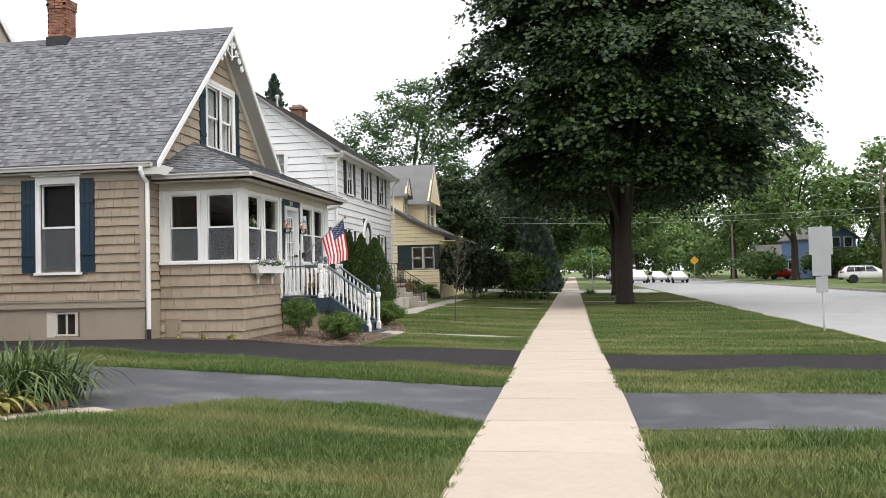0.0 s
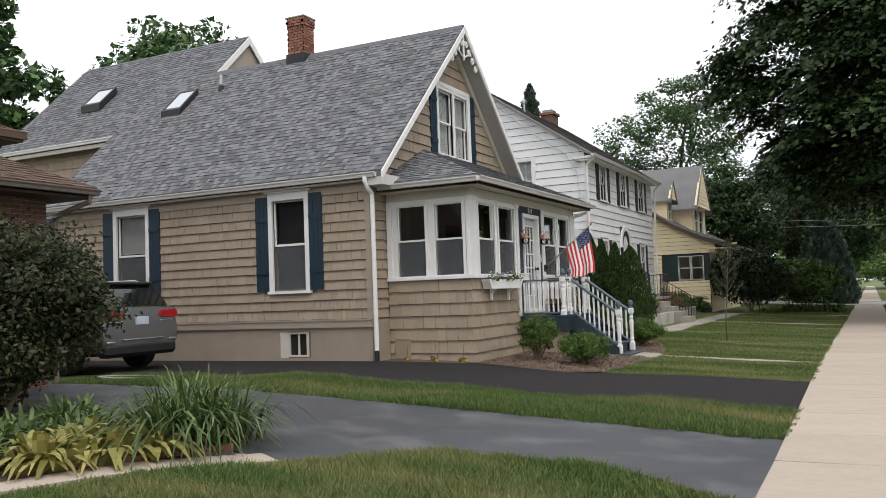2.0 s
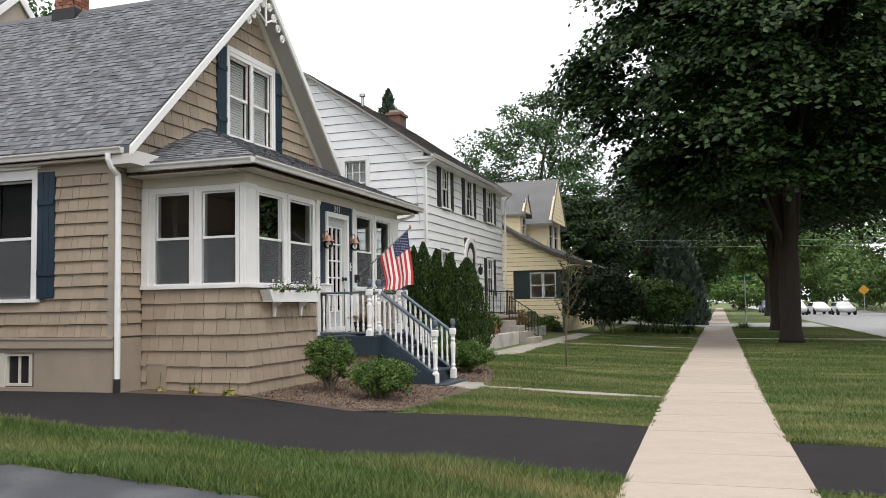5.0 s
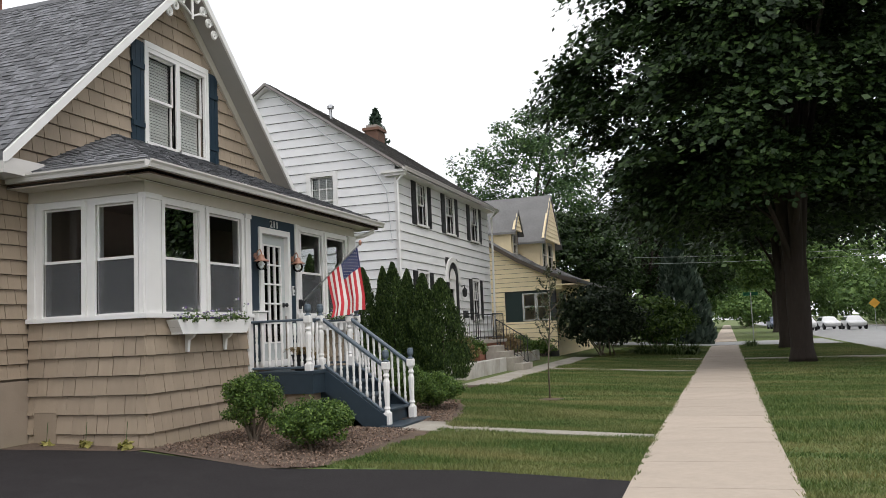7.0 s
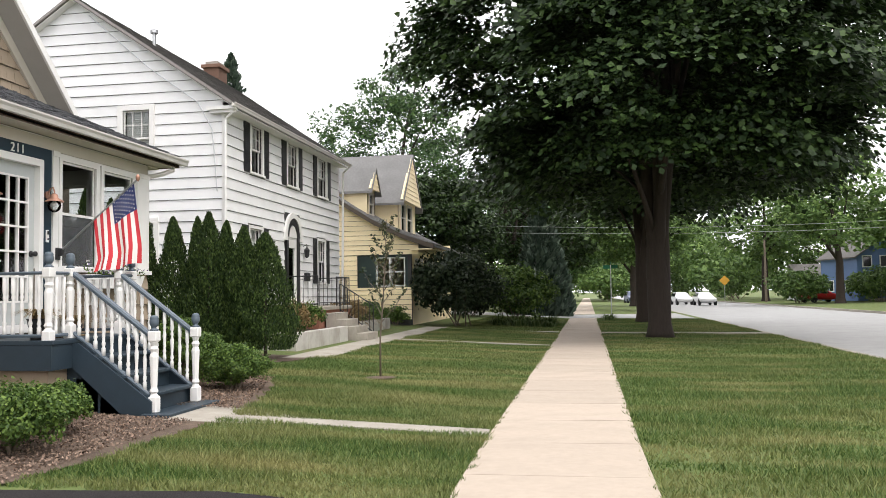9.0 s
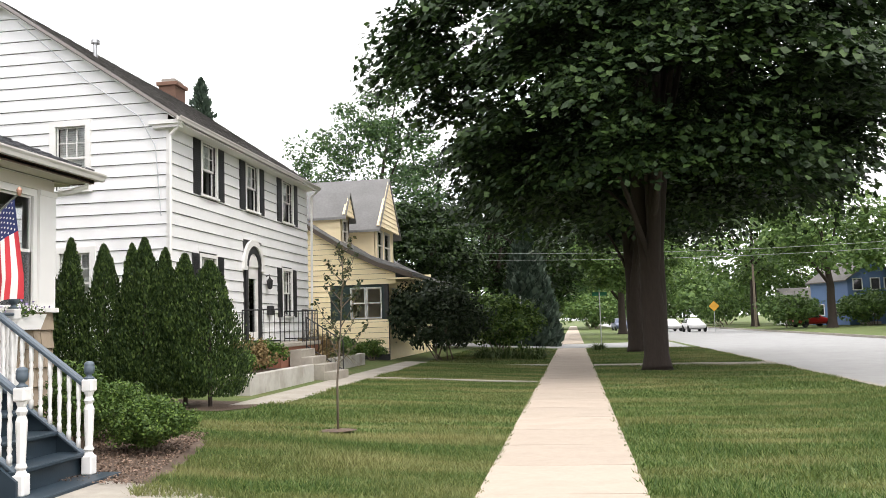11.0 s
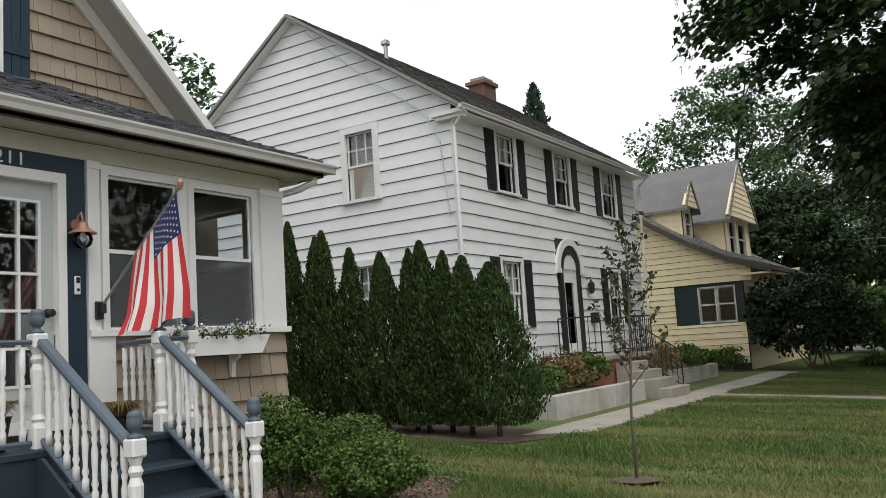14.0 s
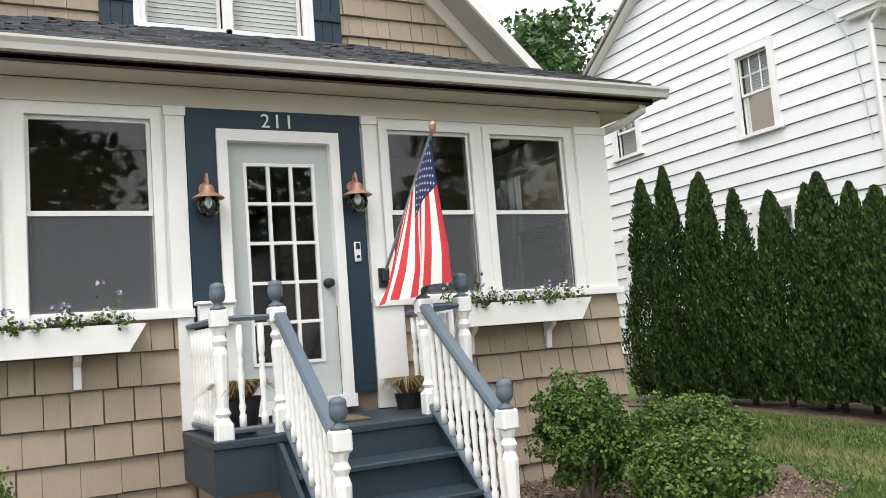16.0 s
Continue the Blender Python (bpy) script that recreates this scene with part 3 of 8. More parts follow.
def window(name, plane, val, sgn, u0, u1, v0, v1, parent, trim=0.09, sill=True, rail=True, screen=True, grid=(1, 1), head=0.0, frame_mat=None, hood=False, blind=0.0, out=0.05, sink=(-0.035, -0.065), s=0.035):
    """A double-hung window: casing, sash frames, two panes, screen below, sill. u0..v1 is the opening in the wall."""
    fm = frame_mat or M_WHITE
    w = thing(name, at_wall(plane, val, sgn, (u0 + u1) / 2, v0, 0), "", "")
    w.parent = parent
    w.matrix_parent_inverse = Matrix.Translation(-Vector(parent.location))
    bm = bmesh.new()
    wbox(bm, plane, val, sgn, u0 - trim, u0, v0 - 0.02, v1 + trim + head, -0.02, out)
    wbox(bm, plane, val, sgn, u1, u1 + trim, v0 - 0.02, v1 + trim + head, -0.02, out)
    wbox(bm, plane, val, sgn, u0, u1, v1, v1 + trim + head, -0.02, out)
    if hood:
        wbox(bm, plane, val, sgn, u0 - trim - 0.05, u1 + trim + 0.05, v1 + trim + head, v1 + trim + head + 0.07, -0.02, out + 0.06)
    link_child("casing", bm, fm, w)
    if sill:
        bm = bmesh.new()
        wbox(bm, plane, val, sgn, u0 - trim - 0.03, u1 + trim + 0.03, v0 - 0.075, v0 - 0.02, -0.02, out + 0.03)
        link_child("sill", bm, fm, w)
    mid = (v0 + v1) / 2
    for nm, a, b, dep in (("upper_sash", mid - 0.02, v1, sink[0]), ("lower_sash", v0 - 0.02, mid + 0.015, sink[1])):
        bm = bmesh.new()
        wbox(bm, plane, val, sgn, u0, u0 + s, a, b, dep - 0.03, dep)
        wbox(bm, plane, val, sgn, u1 - s, u1, a, b, dep - 0.03, dep)
        wbox(bm, plane, val, sgn, u0 + s, u1 - s, b - s, b, dep - 0.03, dep)
        wbox(bm, plane, val, sgn, u0 + s, u1 - s, a, a + s * 1.3, dep - 0.03, dep)
        if grid != (1, 1) and nm == "upper_sash":
            for i in range(1, grid[0]):
                x = u0 + (u1 - u0) * i / grid[0]
                wbox(bm, plane, val, sgn, x - 0.012, x + 0.012, a + s, b - s, dep - 0.02, dep - 0.004)
            for i in range(1, grid[1]):
                z = a + (b - a) * i / grid[1]
                wbox(bm, plane, val, sgn, u0 + s, u1 - s, z - 0.009, z + 0.009, dep - 0.021, dep - 0.005)
        link_child(nm, bm, fm, w)
        bm = bmesh.new()
        bm.faces.new([bm.verts.new(at_wall(plane, val, sgn, u, v, dep - 0.016)) for u, v in ((u0 + s * 0.7, a + s * 0.7), (u1 - s * 0.7, a + s * 0.7), (u1 - s * 0.7, b - s * 0.7), (u0 + s * 0.7, b - s * 0.7))])
        g = link_child("pane", bm, M_GLASS, w)
        g.visible_shadow = False
    if screen:
        bm = bmesh.new()
        wbox(bm, plane, val, sgn, u0 + 0.01, u1 - 0.01, v0, mid, sink[0] - 0.012, sink[0] - 0.009)
        link_child("insect_screen", bm, M_SCREEN, w, "grey insect screen over the lower sash").visible_shadow = False
    if blind:
        bm = bmesh.new()
        z = v1 - 0.02
        while z > v1 - blind * (v1 - v0):
            c = [at_wall(plane, val, sgn, u, v, d) for u, v, d in ((u0 + 0.02, z, -0.118), (u1 - 0.02, z, -0.118), (u1 - 0.02, z - 0.049, -0.108), (u0 + 0.02, z - 0.049, -0.108))]
            bm.faces.new([bm.verts.new(p) for p in c])
            z -= 0.05
        link_child("blind", bm, M_BLIND, w, "pale slatted window blind")
    return w


def link_child(name, bm, material, parent, label=""):
    """A part under a window or another Empty that itself has a parent."""
    me = bpy.data.meshes.new(name)
    bmesh.ops.remove_doubles(bm, verts=bm.verts, dist=0.0002)
    bmesh.ops.recalc_face_normals(bm, faces=bm.faces)
    bm.to_mesh(me)
    bm.free()
    me.materials.append(material)
    ob = new(name, me)
    ob.parent = parent
    ob.matrix_parent_inverse = Matrix.Translation(-Vector(parent.location))
    if label:
        ob["label"] = label
    return ob


def shutter(plane, val, sgn, u0, u1, v0, v1, parent, material, battens=True):
    bm = bmesh.new()
    n = 3
    w = (u1 - u0) / n
    for i in range(n):
        wbox(bm, plane, val, sgn, u0 + i * w + 0.003, u0 + (i + 1) * w - 0.003, v0, v1, 0.02, 0.045)
    wbox(bm, plane, val, sgn, u0 + 0.006, u1 - 0.006, v0 + 0.004, v1 - 0.004, 0.018, 0.03)
    if battens:
        h = v1 - v0
        for f in (0.2, 0.76):
            wbox(bm, plane, val, sgn, u0 + 0.01, u1 - 0.01, v0 + f * h - 0.045, v0 + f * h + 0.045, 0.045, 0.065)
    else:
        z = v0 + 0.08
        while z < v1 - 0.08:
            wbox(bm, plane, val, sgn, u0 + 0.04, u1 - 0.04, z, z + 0.03, 0.045, 0.055)
            z += 0.05
    return part("shutter", bm, material, parent, "painted board shutter with cross battens" if battens else "black louvred shutter")


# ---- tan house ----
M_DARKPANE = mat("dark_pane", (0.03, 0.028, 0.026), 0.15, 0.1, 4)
TAN = thing("tan_house", (-12.5, 19.27, 0.3), "tan shake-sided gabled house with enclosed white-windowed front porch", "house")
SY, NY, FX, BX, G0 = 15.4, 23.14, -8.45, -17.2, 0.25
RY, RZ, EZ, EY = 19.27, 7.88, 4.0, 15.2
SLOPE = (RZ - EZ) / (RY - EY)


def gable_top(u, drop=0.16):
    return RZ - drop - abs(u - RY) * SLOPE


def gable_lim(v, drop=0.16):
    d = (RZ - drop - v) / SLOPE
    return RY - d, RY + d


s_open = [(-10.78, -9.97, 1.78, 3.62), (-15.22, -14.32, 1.78, 3.62)]
s_holes = s_open + [(-10.58, -9.98, 0.42, 0.9)]
bm = bmesh.new()
wall(bm, "y", SY, -1, BX, FX, G0, 3.95, s_holes)
part("wall", bm, M_TANWALL, TAN)
bm = bmesh.new()
wall(bm, "y", NY, 1, BX, FX, G0, 3.95, [])
part("wall", bm, M_TANWALL, TAN)
gw_open = (18.5, 20.08, 4.78, 6.36)
bm = bmesh.new()
wall(bm, "x", FX, 1, SY + 0.15, NY - 0.15, G0, 8, [gw_open, (18.7, 19.7, 1.1, 3.2)], top=lambda u: gable_top(u))
part("wall", bm, M_TANWALL, TAN)
bm = bmesh.new()
wall(bm, "x", BX, -1, SY + 0.15, NY - 0.15, G0, 8, [], top=lambda u: gable_top(u))
part("wall", bm, M_TANWALL, TAN)
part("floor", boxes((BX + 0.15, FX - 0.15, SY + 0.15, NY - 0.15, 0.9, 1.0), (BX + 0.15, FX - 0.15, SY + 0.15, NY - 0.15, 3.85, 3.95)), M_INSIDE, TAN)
# foundation band and skirt board
bm = bmesh.new()
for a, b in ((BX, -10.66), (-9.9, FX)):
    box(bm, a, b, SY - 0.03, SY, G0 - 0.1, 1.0)
box(bm, -10.66, -9.9, SY - 0.03, SY, G0 - 0.1, 0.4)
box(bm, -10.66, -9.9, SY - 0.03, SY, 0.93, 1.0)
part("foundation", bm, M_FOUND, TAN, "painted tan concrete foundation")
part("skirt_board", boxes((BX, FX + 0.03, SY - 0.07, SY - 0.005, 1.0, 1.13), (BX, FX + 0.03, SY - 0.085, SY - 0.005, 1.13, 1.16)), M_TANTRIM, TAN)
part("frieze", boxes((BX, FX + 0.03, SY - 0.036, SY, 3.64, 3.82)), M_TANTRIM, TAN)
part("corner_board", boxes((FX - 0.09, FX + 0.035, SY - 0.045, SY + 0.06, 1.16, 3.7)), M_TANTRIM, TAN)
cl_holes = [(-11.02, -9.72, 1.7, 3.95), (-15.46, -14.1, 1.7, 3.95)]
cladding("y", SY, -1, BX, FX - 0.09, 1.16, 3.66, cl_holes, 0.192, 0.034, "shake", M_SHAKE, TAN, (0.11, 0.24), single=False, seed=4, gap=0.009)
cladding("x", FX, 1, SY, NY, 3.95, 7.6, [(18.4, 20.18, 4.6, 6.5)], 0.23, 0.034, "shake", M_SHAKE, TAN, (0.14, 0.32), lim=gable_lim, single=False, seed=5, gap=0.009)
cladding("x", FX, 1, SY, 16.0, 1.16, 3.9, [], 0.192, 0.034, "shake", M_SHAKE, TAN, (0.13, 0.3), single=False, seed=6, gap=0.009)
part("foundation", boxes((FX, FX + 0.03, SY, 16.0, G0 - 0.1, 1.14)), M_FOUND, TAN)
for o in s_open:
    window("window", "y", SY, -1, *o, TAN, trim=0.1, head=0.06, hood=True, screen=True, blind=0.45 if o[0] < -12 else 0.0)
    # dark sheet added behind the glass to set the pane's dim tone
    part("dim_sheet", boxes((o[0] + 0.02, o[1] - 0.02, SY + 0.16, SY + 0.17, o[2], o[3])), M_SHADEBACK, TAN, "dark sheet added behind the glass for a dim pane")
    shutter("y", SY, -1, o[0] - 0.43, o[0] - 0.105, 1.76, 3.72, TAN, M_NAVY)
    shutter("y", SY, -1, o[1] + 0.105, o[1] + 0.43, 1.76, 3.72, TAN, M_NAVY)
part("basement_window", boxes((-10.48, -10.44, SY - 0.01, SY + 0.08, 0.42, 0.92), (-10.02, -9.96, SY - 0.01, SY + 0.08, 0.42, 0.92), (-10.44, -10.02, SY - 0.01, SY + 0.08, 0.42, 0.46), (-10.44, -10.02, SY - 0.01, SY + 0.08, 0.88, 0.92), (-10.25, -10.21, SY + 0.02, SY + 0.07, 0.46, 0.88)), M_CREAM, TAN, "cream framed basement window")
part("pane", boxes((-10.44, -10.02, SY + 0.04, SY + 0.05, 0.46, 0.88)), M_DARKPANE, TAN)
part("window_well", boxes((-10.66, -10.48, SY - 0.02, SY + 0.1, 0.4, 0.93)), M_CREAM, TAN)
for a, b in ((18.5, 19.24), (19.34, 20.08)):
    window("window", "x", FX, 1, a, b, 4.82, 6.3, TAN, trim=0.0495, head=0.02, screen=False, blind=0.97, sink=(-0.02, -0.05))
part("outer_casing", boxes((FX - 0.02, FX + 0.06, 18.39, 18.45, 4.76, 6.47), (FX - 0.02, FX + 0.06, 20.13, 20.19, 4.76, 6.47), (FX - 0.02, FX + 0.06, 18.45, 20.13, 6.37, 6.47), (FX - 0.02, FX + 0.02, 19.24, 19.34, 4.78, 6.36)), M_WHITE, TAN)
shutter("x", FX, 1, 18.08, 18.4, 4.7, 6.42, TAN, M_NAVY)
shutter("x", FX, 1, 20.18, 20.5, 4.7, 6.42, TAN, M_NAVY)
# main roof
OX = -8.05
shingled("roof", [(BX - 0.3, EY, EZ), (OX, EY, EZ), (OX, RY, RZ), (BX - 0.3, RY, RZ)], M_SHINGLE, TAN, label="grey asphalt shingle roof slope")
shingled("roof", [(OX, 2 * RY - EY, EZ), (BX - 0.3, 2 * RY - EY, EZ), (BX - 0.3, RY, RZ), (OX, RY, RZ)], M_SHINGLE, TAN, tabs=False)
part("ridge_cap", prism(bmesh.new(), [(RY - 0.14, RZ - 0.11), (RY, RZ + 0.035), (RY + 0.14, RZ - 0.11)], "x", -15.9, OX), M_SHINGLE, TAN)
for sg in (-1, 1):
    y0, y1 = RY + sg * (RY - EY), RY
    bm = bmesh.new()
    prism(bm, [(y0, EZ - 0.02), (y1, RZ - 0.02), (y1, RZ - 0.17), (y0, EZ - 0.17)], "x", OX, OX + 0.04)
    part("rake_board", bm, M_WHITE, TAN)
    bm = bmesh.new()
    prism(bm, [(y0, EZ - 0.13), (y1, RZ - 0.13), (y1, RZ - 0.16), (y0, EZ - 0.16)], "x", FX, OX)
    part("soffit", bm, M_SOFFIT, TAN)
    bm = bmesh.new()
    prism(bm, [(y0 - sg * 0.3, EZ - 0.16 + 0.3 * SLOPE), (y1, RZ - 0.18), (y1, RZ - 0.37), (y0 - sg * 0.3, EZ - 0.37 + 0.3 * SLOPE)], "x", FX, FX + 0.06)
    part("frieze_board", bm, M_CREAM, TAN)
# white scroll ornament in the gable peak
bm = bmesh.new()
for sg in (-1, 1):
    for k in range(4):
        cy, cz = RY + sg * (0.14 + 0.17 * k), RZ - 0.42 - 0.17 * k * SLOPE
        r = 0.085
        pts = [(OX - 0.03, cy + r * (1 - i / 26) * math.cos(i * 0.5) * sg, cz + r * (1 - i / 26) * math.sin(i * 0.5)) for i in range(20)]
        tube(bm, pts, 0.026, 5)
    tube(bm, [(OX - 0.03, RY + sg * 0.02, RZ - 0.75), (OX - 0.03, RY + sg * 0.2, RZ - 0.66), (OX - 0.03, RY + sg * 0.42, RZ - 0.62)], 0.02, 5)
tube(bm, [(OX - 0.03, RY, RZ - 0.2), (OX - 0.03, RY, RZ - 0.82)], 0.025, 6)
part("gable_ornament", bm, M_WHITE, TAN, "white scrollwork ornament in the gable peak")
# eave return, fascia, gutter, downspout
part("eave_return", boxes((OX - 0.36, OX + 0.04, EY - 0.02, 15.95, 3.72, 3.86), (OX - 0.36, OX + 0.02, EY + 0.02, 15.9, 3.86, 3.93)), M_GUTTER, TAN)
part("soffit", boxes((BX - 0.3, OX - 0.36, EY + 0.03, SY, 3.82, 3.86)), M_CREAM, TAN)


def gutter_run(axis, a, b, at, z, parent, sgn, material):
    """An open gutter with a rolled front lip, along x or y."""
    prof = [(0, 0.0), (0, -0.085), (0.03, -0.1), (0.075, -0.095), (0.085, -0.05), (0.105, -0.02), (0.105, 0.0), (0.09, 0.0), (0.07, -0.075), (0.02, -0.08), (0.015, 0.0)]
    bm = bmesh.new()
    prism(bm, [(at + sgn * u, z + v) for u, v in prof], axis, a, b)
    return part("gutter", bm, material, parent, "pale metal gutter")


gutter_run("x", BX - 0.3, OX - 0.1, EY + 0.01, 3.97, TAN, -1, M_GUTTER)
bm = bmesh.new()
tube(bm, [(-8.38, 15.14, 3.88), (-8.38, 15.14, 3.8), (-8.36, 15.2, 3.68), (-8.34, 15.32, 3.58), (-8.34, 15.33, 3.4), (-8.34, 15.33, 0.55)], 0.045, 8)
part("downspout", bm, M_WHITE, TAN)
part("downspout_boot", tube(bmesh.new(), [(-8.34, 15.33, 0.55), (-8.34, 15.33, 0.26)], 0.05, 8), M_BLACK, TAN)
# chimney
CH = thing("brick_chimney", (-12.72, 19.3, 7.4), "weathered red brick chimney with corbelled top", "chimney")
part("core", boxes((-12.98, -12.5, 19.08, 19.5, 7.3, 8.8)), M_MORTAR, CH)
part("flashing", boxes((-13.03, -12.45, 19.03, 19.55, 7.3, 7.92)), M_BLACK, CH, "dark metal flashing round the chimney foot")
rg = random.Random(2)
for r in range(13):
    z = 7.93 + r * 0.072
    o = 0.02 if r < 10 else 0.045
    for f in range(2):
        for side, (lo, hi) in (("y", (-12.98, -12.5)), ("x", (19.08, 19.5))):
            u = lo - (0.1 if r % 2 else 0.0)
            while u < hi:
                a, b = max(u, lo - o), min(u + 0.2, hi + o)
                if b - a > 0.03:
                    if side == "y":
                        yy = 19.08 if f == 0 else 19.5
                        c = boxes((a, b - 0.01, yy - o, yy + o, z, z + 0.06))
                    else:
                        xx = -12.98 if f == 0 else -12.5
                        c = boxes((xx - o, xx + o, a, b - 0.01, z + 0.002, z + 0.062))
                    part("brick", c, M_BRICK, CH)
                u += 0.21
part("cap", boxes((-13.04, -12.44, 19.02, 19.56, 8.86, 8.9), bevel=0.01), M_MORTAR, CH)
# rear addition
AE, AW, AY, AZ = -15.75, -22.4, 20.9, 9.36
bm = bmesh.new()
wall(bm, "y", 17.75, -1, AW + 0.3, BX, 3.0, 6.25, [], 0.12)
part("wall", bm, M_TANTRIM, TAN)
bm = bmesh.new()
wall(bm, "x", AE + 0.25 - 0.3, 1, 17.8, 24.0, 3.9, 9, [], 0.12, top=lambda u: AZ - 0.16 - abs(u - AY) * SLOPE)
part("wall", bm, M_TANTRIM, TAN)
bm = bmesh.new()
wall(bm, "x", AW + 0.3, -1, 17.8, 24.0, 0.3, 9, [], 0.12, top=lambda u: AZ - 0.16 - abs(u - AY) * SLOPE)
part("wall", bm, M_TANTRIM, TAN)
bm = bmesh.new()
wall(bm, "y", 15.8, -1, AW + 0.3, BX - 0.02, 0.25, 3.6, [(-18.9, -17.9, 1.7, 3.1)], 0.12)
part("wall", bm, M_TANTRIM, TAN)
window("window", "y", 15.8, -1, -18.9, -17.9, 1.7, 3.1, TAN, trim=0.09, screen=False)
shingled("roof", [(AW, 15.5, 3.75), (BX - 0.31, 15.5, 3.75), (BX - 0.31, 17.75, 4.7), (AW, 17.75, 4.7)], M_SHINGLE, TAN, thick=0.1, seed=12)
cladding("y", 17.75, -1, AW + 0.3, BX - 0.2, 4.7, 6.2, [], 0.25, 0.03, "shake", M_SHAKE, TAN, (0.2, 0.5), single=False, seed=9)
ye = 17.45
shingled("roof", [(AW, ye, AZ - (AY - ye) * SLOPE), (BX - 0.31, ye, AZ - (AY - ye) * SLOPE), (BX - 0.31, RY + 0.0, AZ - (AY - RY) * SLOPE), (AW + 0.0, RY, AZ - (AY - RY) * SLOPE)], M_SHINGLE, TAN, seed=7)
shingled("roof", [(AW, RY, AZ - (AY - RY) * SLOPE), (AE, RY, AZ - (AY - RY) * SLOPE), (AE, AY, AZ), (AW, AY, AZ)], M_SHINGLE, TAN, seed=8)
shingled("roof", [(AE, 2 * AY - ye, AZ - (AY - ye) * SLOPE), (AW, 2 * AY - ye, AZ - (AY - ye) * SLOPE), (AW, AY, AZ), (AE, AY, AZ)], M_SHINGLE, TAN, tabs=False)
for sg in (-1, 1):
    bm = bmesh.new()
    prism(bm, [(AY + sg * 1.7, AZ - 0.02 - 1.7 * SLOPE), (AY, AZ - 0.02), (AY, AZ - 0.24), (AY + sg * 1.7, AZ - 0.24 - 1.7 * SLOPE)], "x", AE, AE + 0.04)
    part("rake_board", bm, M_WHITE, TAN)
gutter_run("x", AW, BX - 0.3, ye + 0.01, AZ - (AY - ye) * SLOPE, TAN, -1, M_WHITE)
part("fascia", boxes((AW, BX - 0.3, ye + 0.0, ye + 0.06, 5.85, 6.07)), M_CREAM, TAN)


def skylight(x0, x1, y0, y1):
    z = lambda y: EZ + SLOPE * (y - EY)
    k = thing("skylight", ((x0 + x1) / 2, (y0 + y1) / 2, z((y0 + y1) / 2)), "dark framed roof skylight, glass coloured pale like reflected sky", "skylight", "roof skylights")
    bm = bmesh.new()
    n = Vector((0, -SLOPE, 1)).normalized() * 0.13
    for a, b, c, d in ((x0, x1, y0, y0 + 0.06), (x0, x1, y1 - 0.06, y1), (x0, x0 + 0.07, y0 + 0.06, y1 - 0.06), (x1 - 0.07, x1, y0 + 0.06, y1 - 0.06)):
        slab(bm, [Vector((a, c, z(c))) + n, Vector((b, c, z(c))) + n, Vector((b, d, z(d))) + n, Vector((a, d, z(d))) + n], 0.2)
    part("frame", bm, M_BLACK, k)
    bm = bmesh.new()
    n2 = n * 0.9
    slab(bm, [Vector((x0 + 0.07, y0 + 0.06, z(y0 + 0.06))) + n2, Vector((x1 - 0.07, y0 + 0.06, z(y0 + 0.06))) + n2, Vector((x1 - 0.07, y1 - 0.06, z(y1 - 0.06))) + n2, Vector((x0 + 0.07, y1 - 0.06, z(y1 - 0.06))) + n2], 0.03)
    part("pane", bm, M_SKYGLASS, k)


# pale blue-grey base paints the sky's reflection into the glass
M_SKYGLASS = mat("skylight_glass", (0.5, 0.53, 0.56), 0.08, 0.03, 3, spec=1.0)
skylight(-16.15, -15.5, 17.85, 18.55)
skylight(-20.1, -19.35, 18.7, 19.35)
vp = thing("vent_pipe", (-14.75, 18.5, 7.1), "thin grey metal roof vent pipe", "vent pipe")
part("pipe", tube(bmesh.new(), [(-14.75, 18.5, 7.0), (-14.75, 18.5, 7.55)], 0.04, 8), M_METAL, vp)
part("collar", lathe(bmesh.new(), [(0.1, 0), (0.07, 0.16), (0.045, 0.2)], -14.75, 18.5, 7.08), M_BLACK, vp)

# ---- tan house: enclosed porch ----
PX, PS, PN = -6.6, 16.0, 22.35
p_front = [(16.38, 17.16, 1.95, 3.35), (17.39, 18.23, 1.95, 3.35), (20.12, 20.92, 1.95, 3.35), (21.12, 21.92, 1.95, 3.35)]
p_south = [(-8.17, -7.55, 1.95, 3.35), (-7.33, -6.74, 1.95, 3.35)]
door_hole = (18.78, 19.6, 1.2, 3.2)
bm = bmesh.new()
wall(bm, "x", PX, 1, PS, PN, 1.9, 3.62, p_front + [(door_hole[0], door_hole[1], 1.9, 3.2)], 0.13)
part("wall", bm, M_WHITE, TAN, "white painted porch wall with window openings")
bm = bmesh.new()
wall(bm, "x", PX, 1, PS, PN, 0.15, 1.9, [door_hole], 0.13)
part("wall", bm, M_TANWALL, TAN)
bm = bmesh.new()
wall(bm, "y", PS, -1, FX + 0.04, PX - 0.13, 1.9, 3.62, p_south, 0.13)
part("wall", bm, M_WHITE, TAN)
bm = bmesh.new()
wall(bm, "y", PN, 1, FX + 0.04, PX - 0.13, 1.9, 3.62, [(-8.1, -6.9, 1.97, 3.32)], 0.13)
part("wall", bm, M_WHITE, TAN)
bm = bmesh.new()
wall(bm, "y", PS, -1, FX + 0.04, PX - 0.13, 0.15, 1.9, [], 0.13)
part("wall", bm, M_TANWALL, TAN)
bm = bmesh.new()
wall(bm, "y", PN, 1, FX + 0.04, PX - 0.13, 0.15, 1.9, [], 0.13)
part("wall", bm, M_TANWALL, TAN)
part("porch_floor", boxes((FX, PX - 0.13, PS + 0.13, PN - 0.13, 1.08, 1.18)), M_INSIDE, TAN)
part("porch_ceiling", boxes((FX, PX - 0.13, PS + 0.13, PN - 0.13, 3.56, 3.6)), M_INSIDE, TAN)
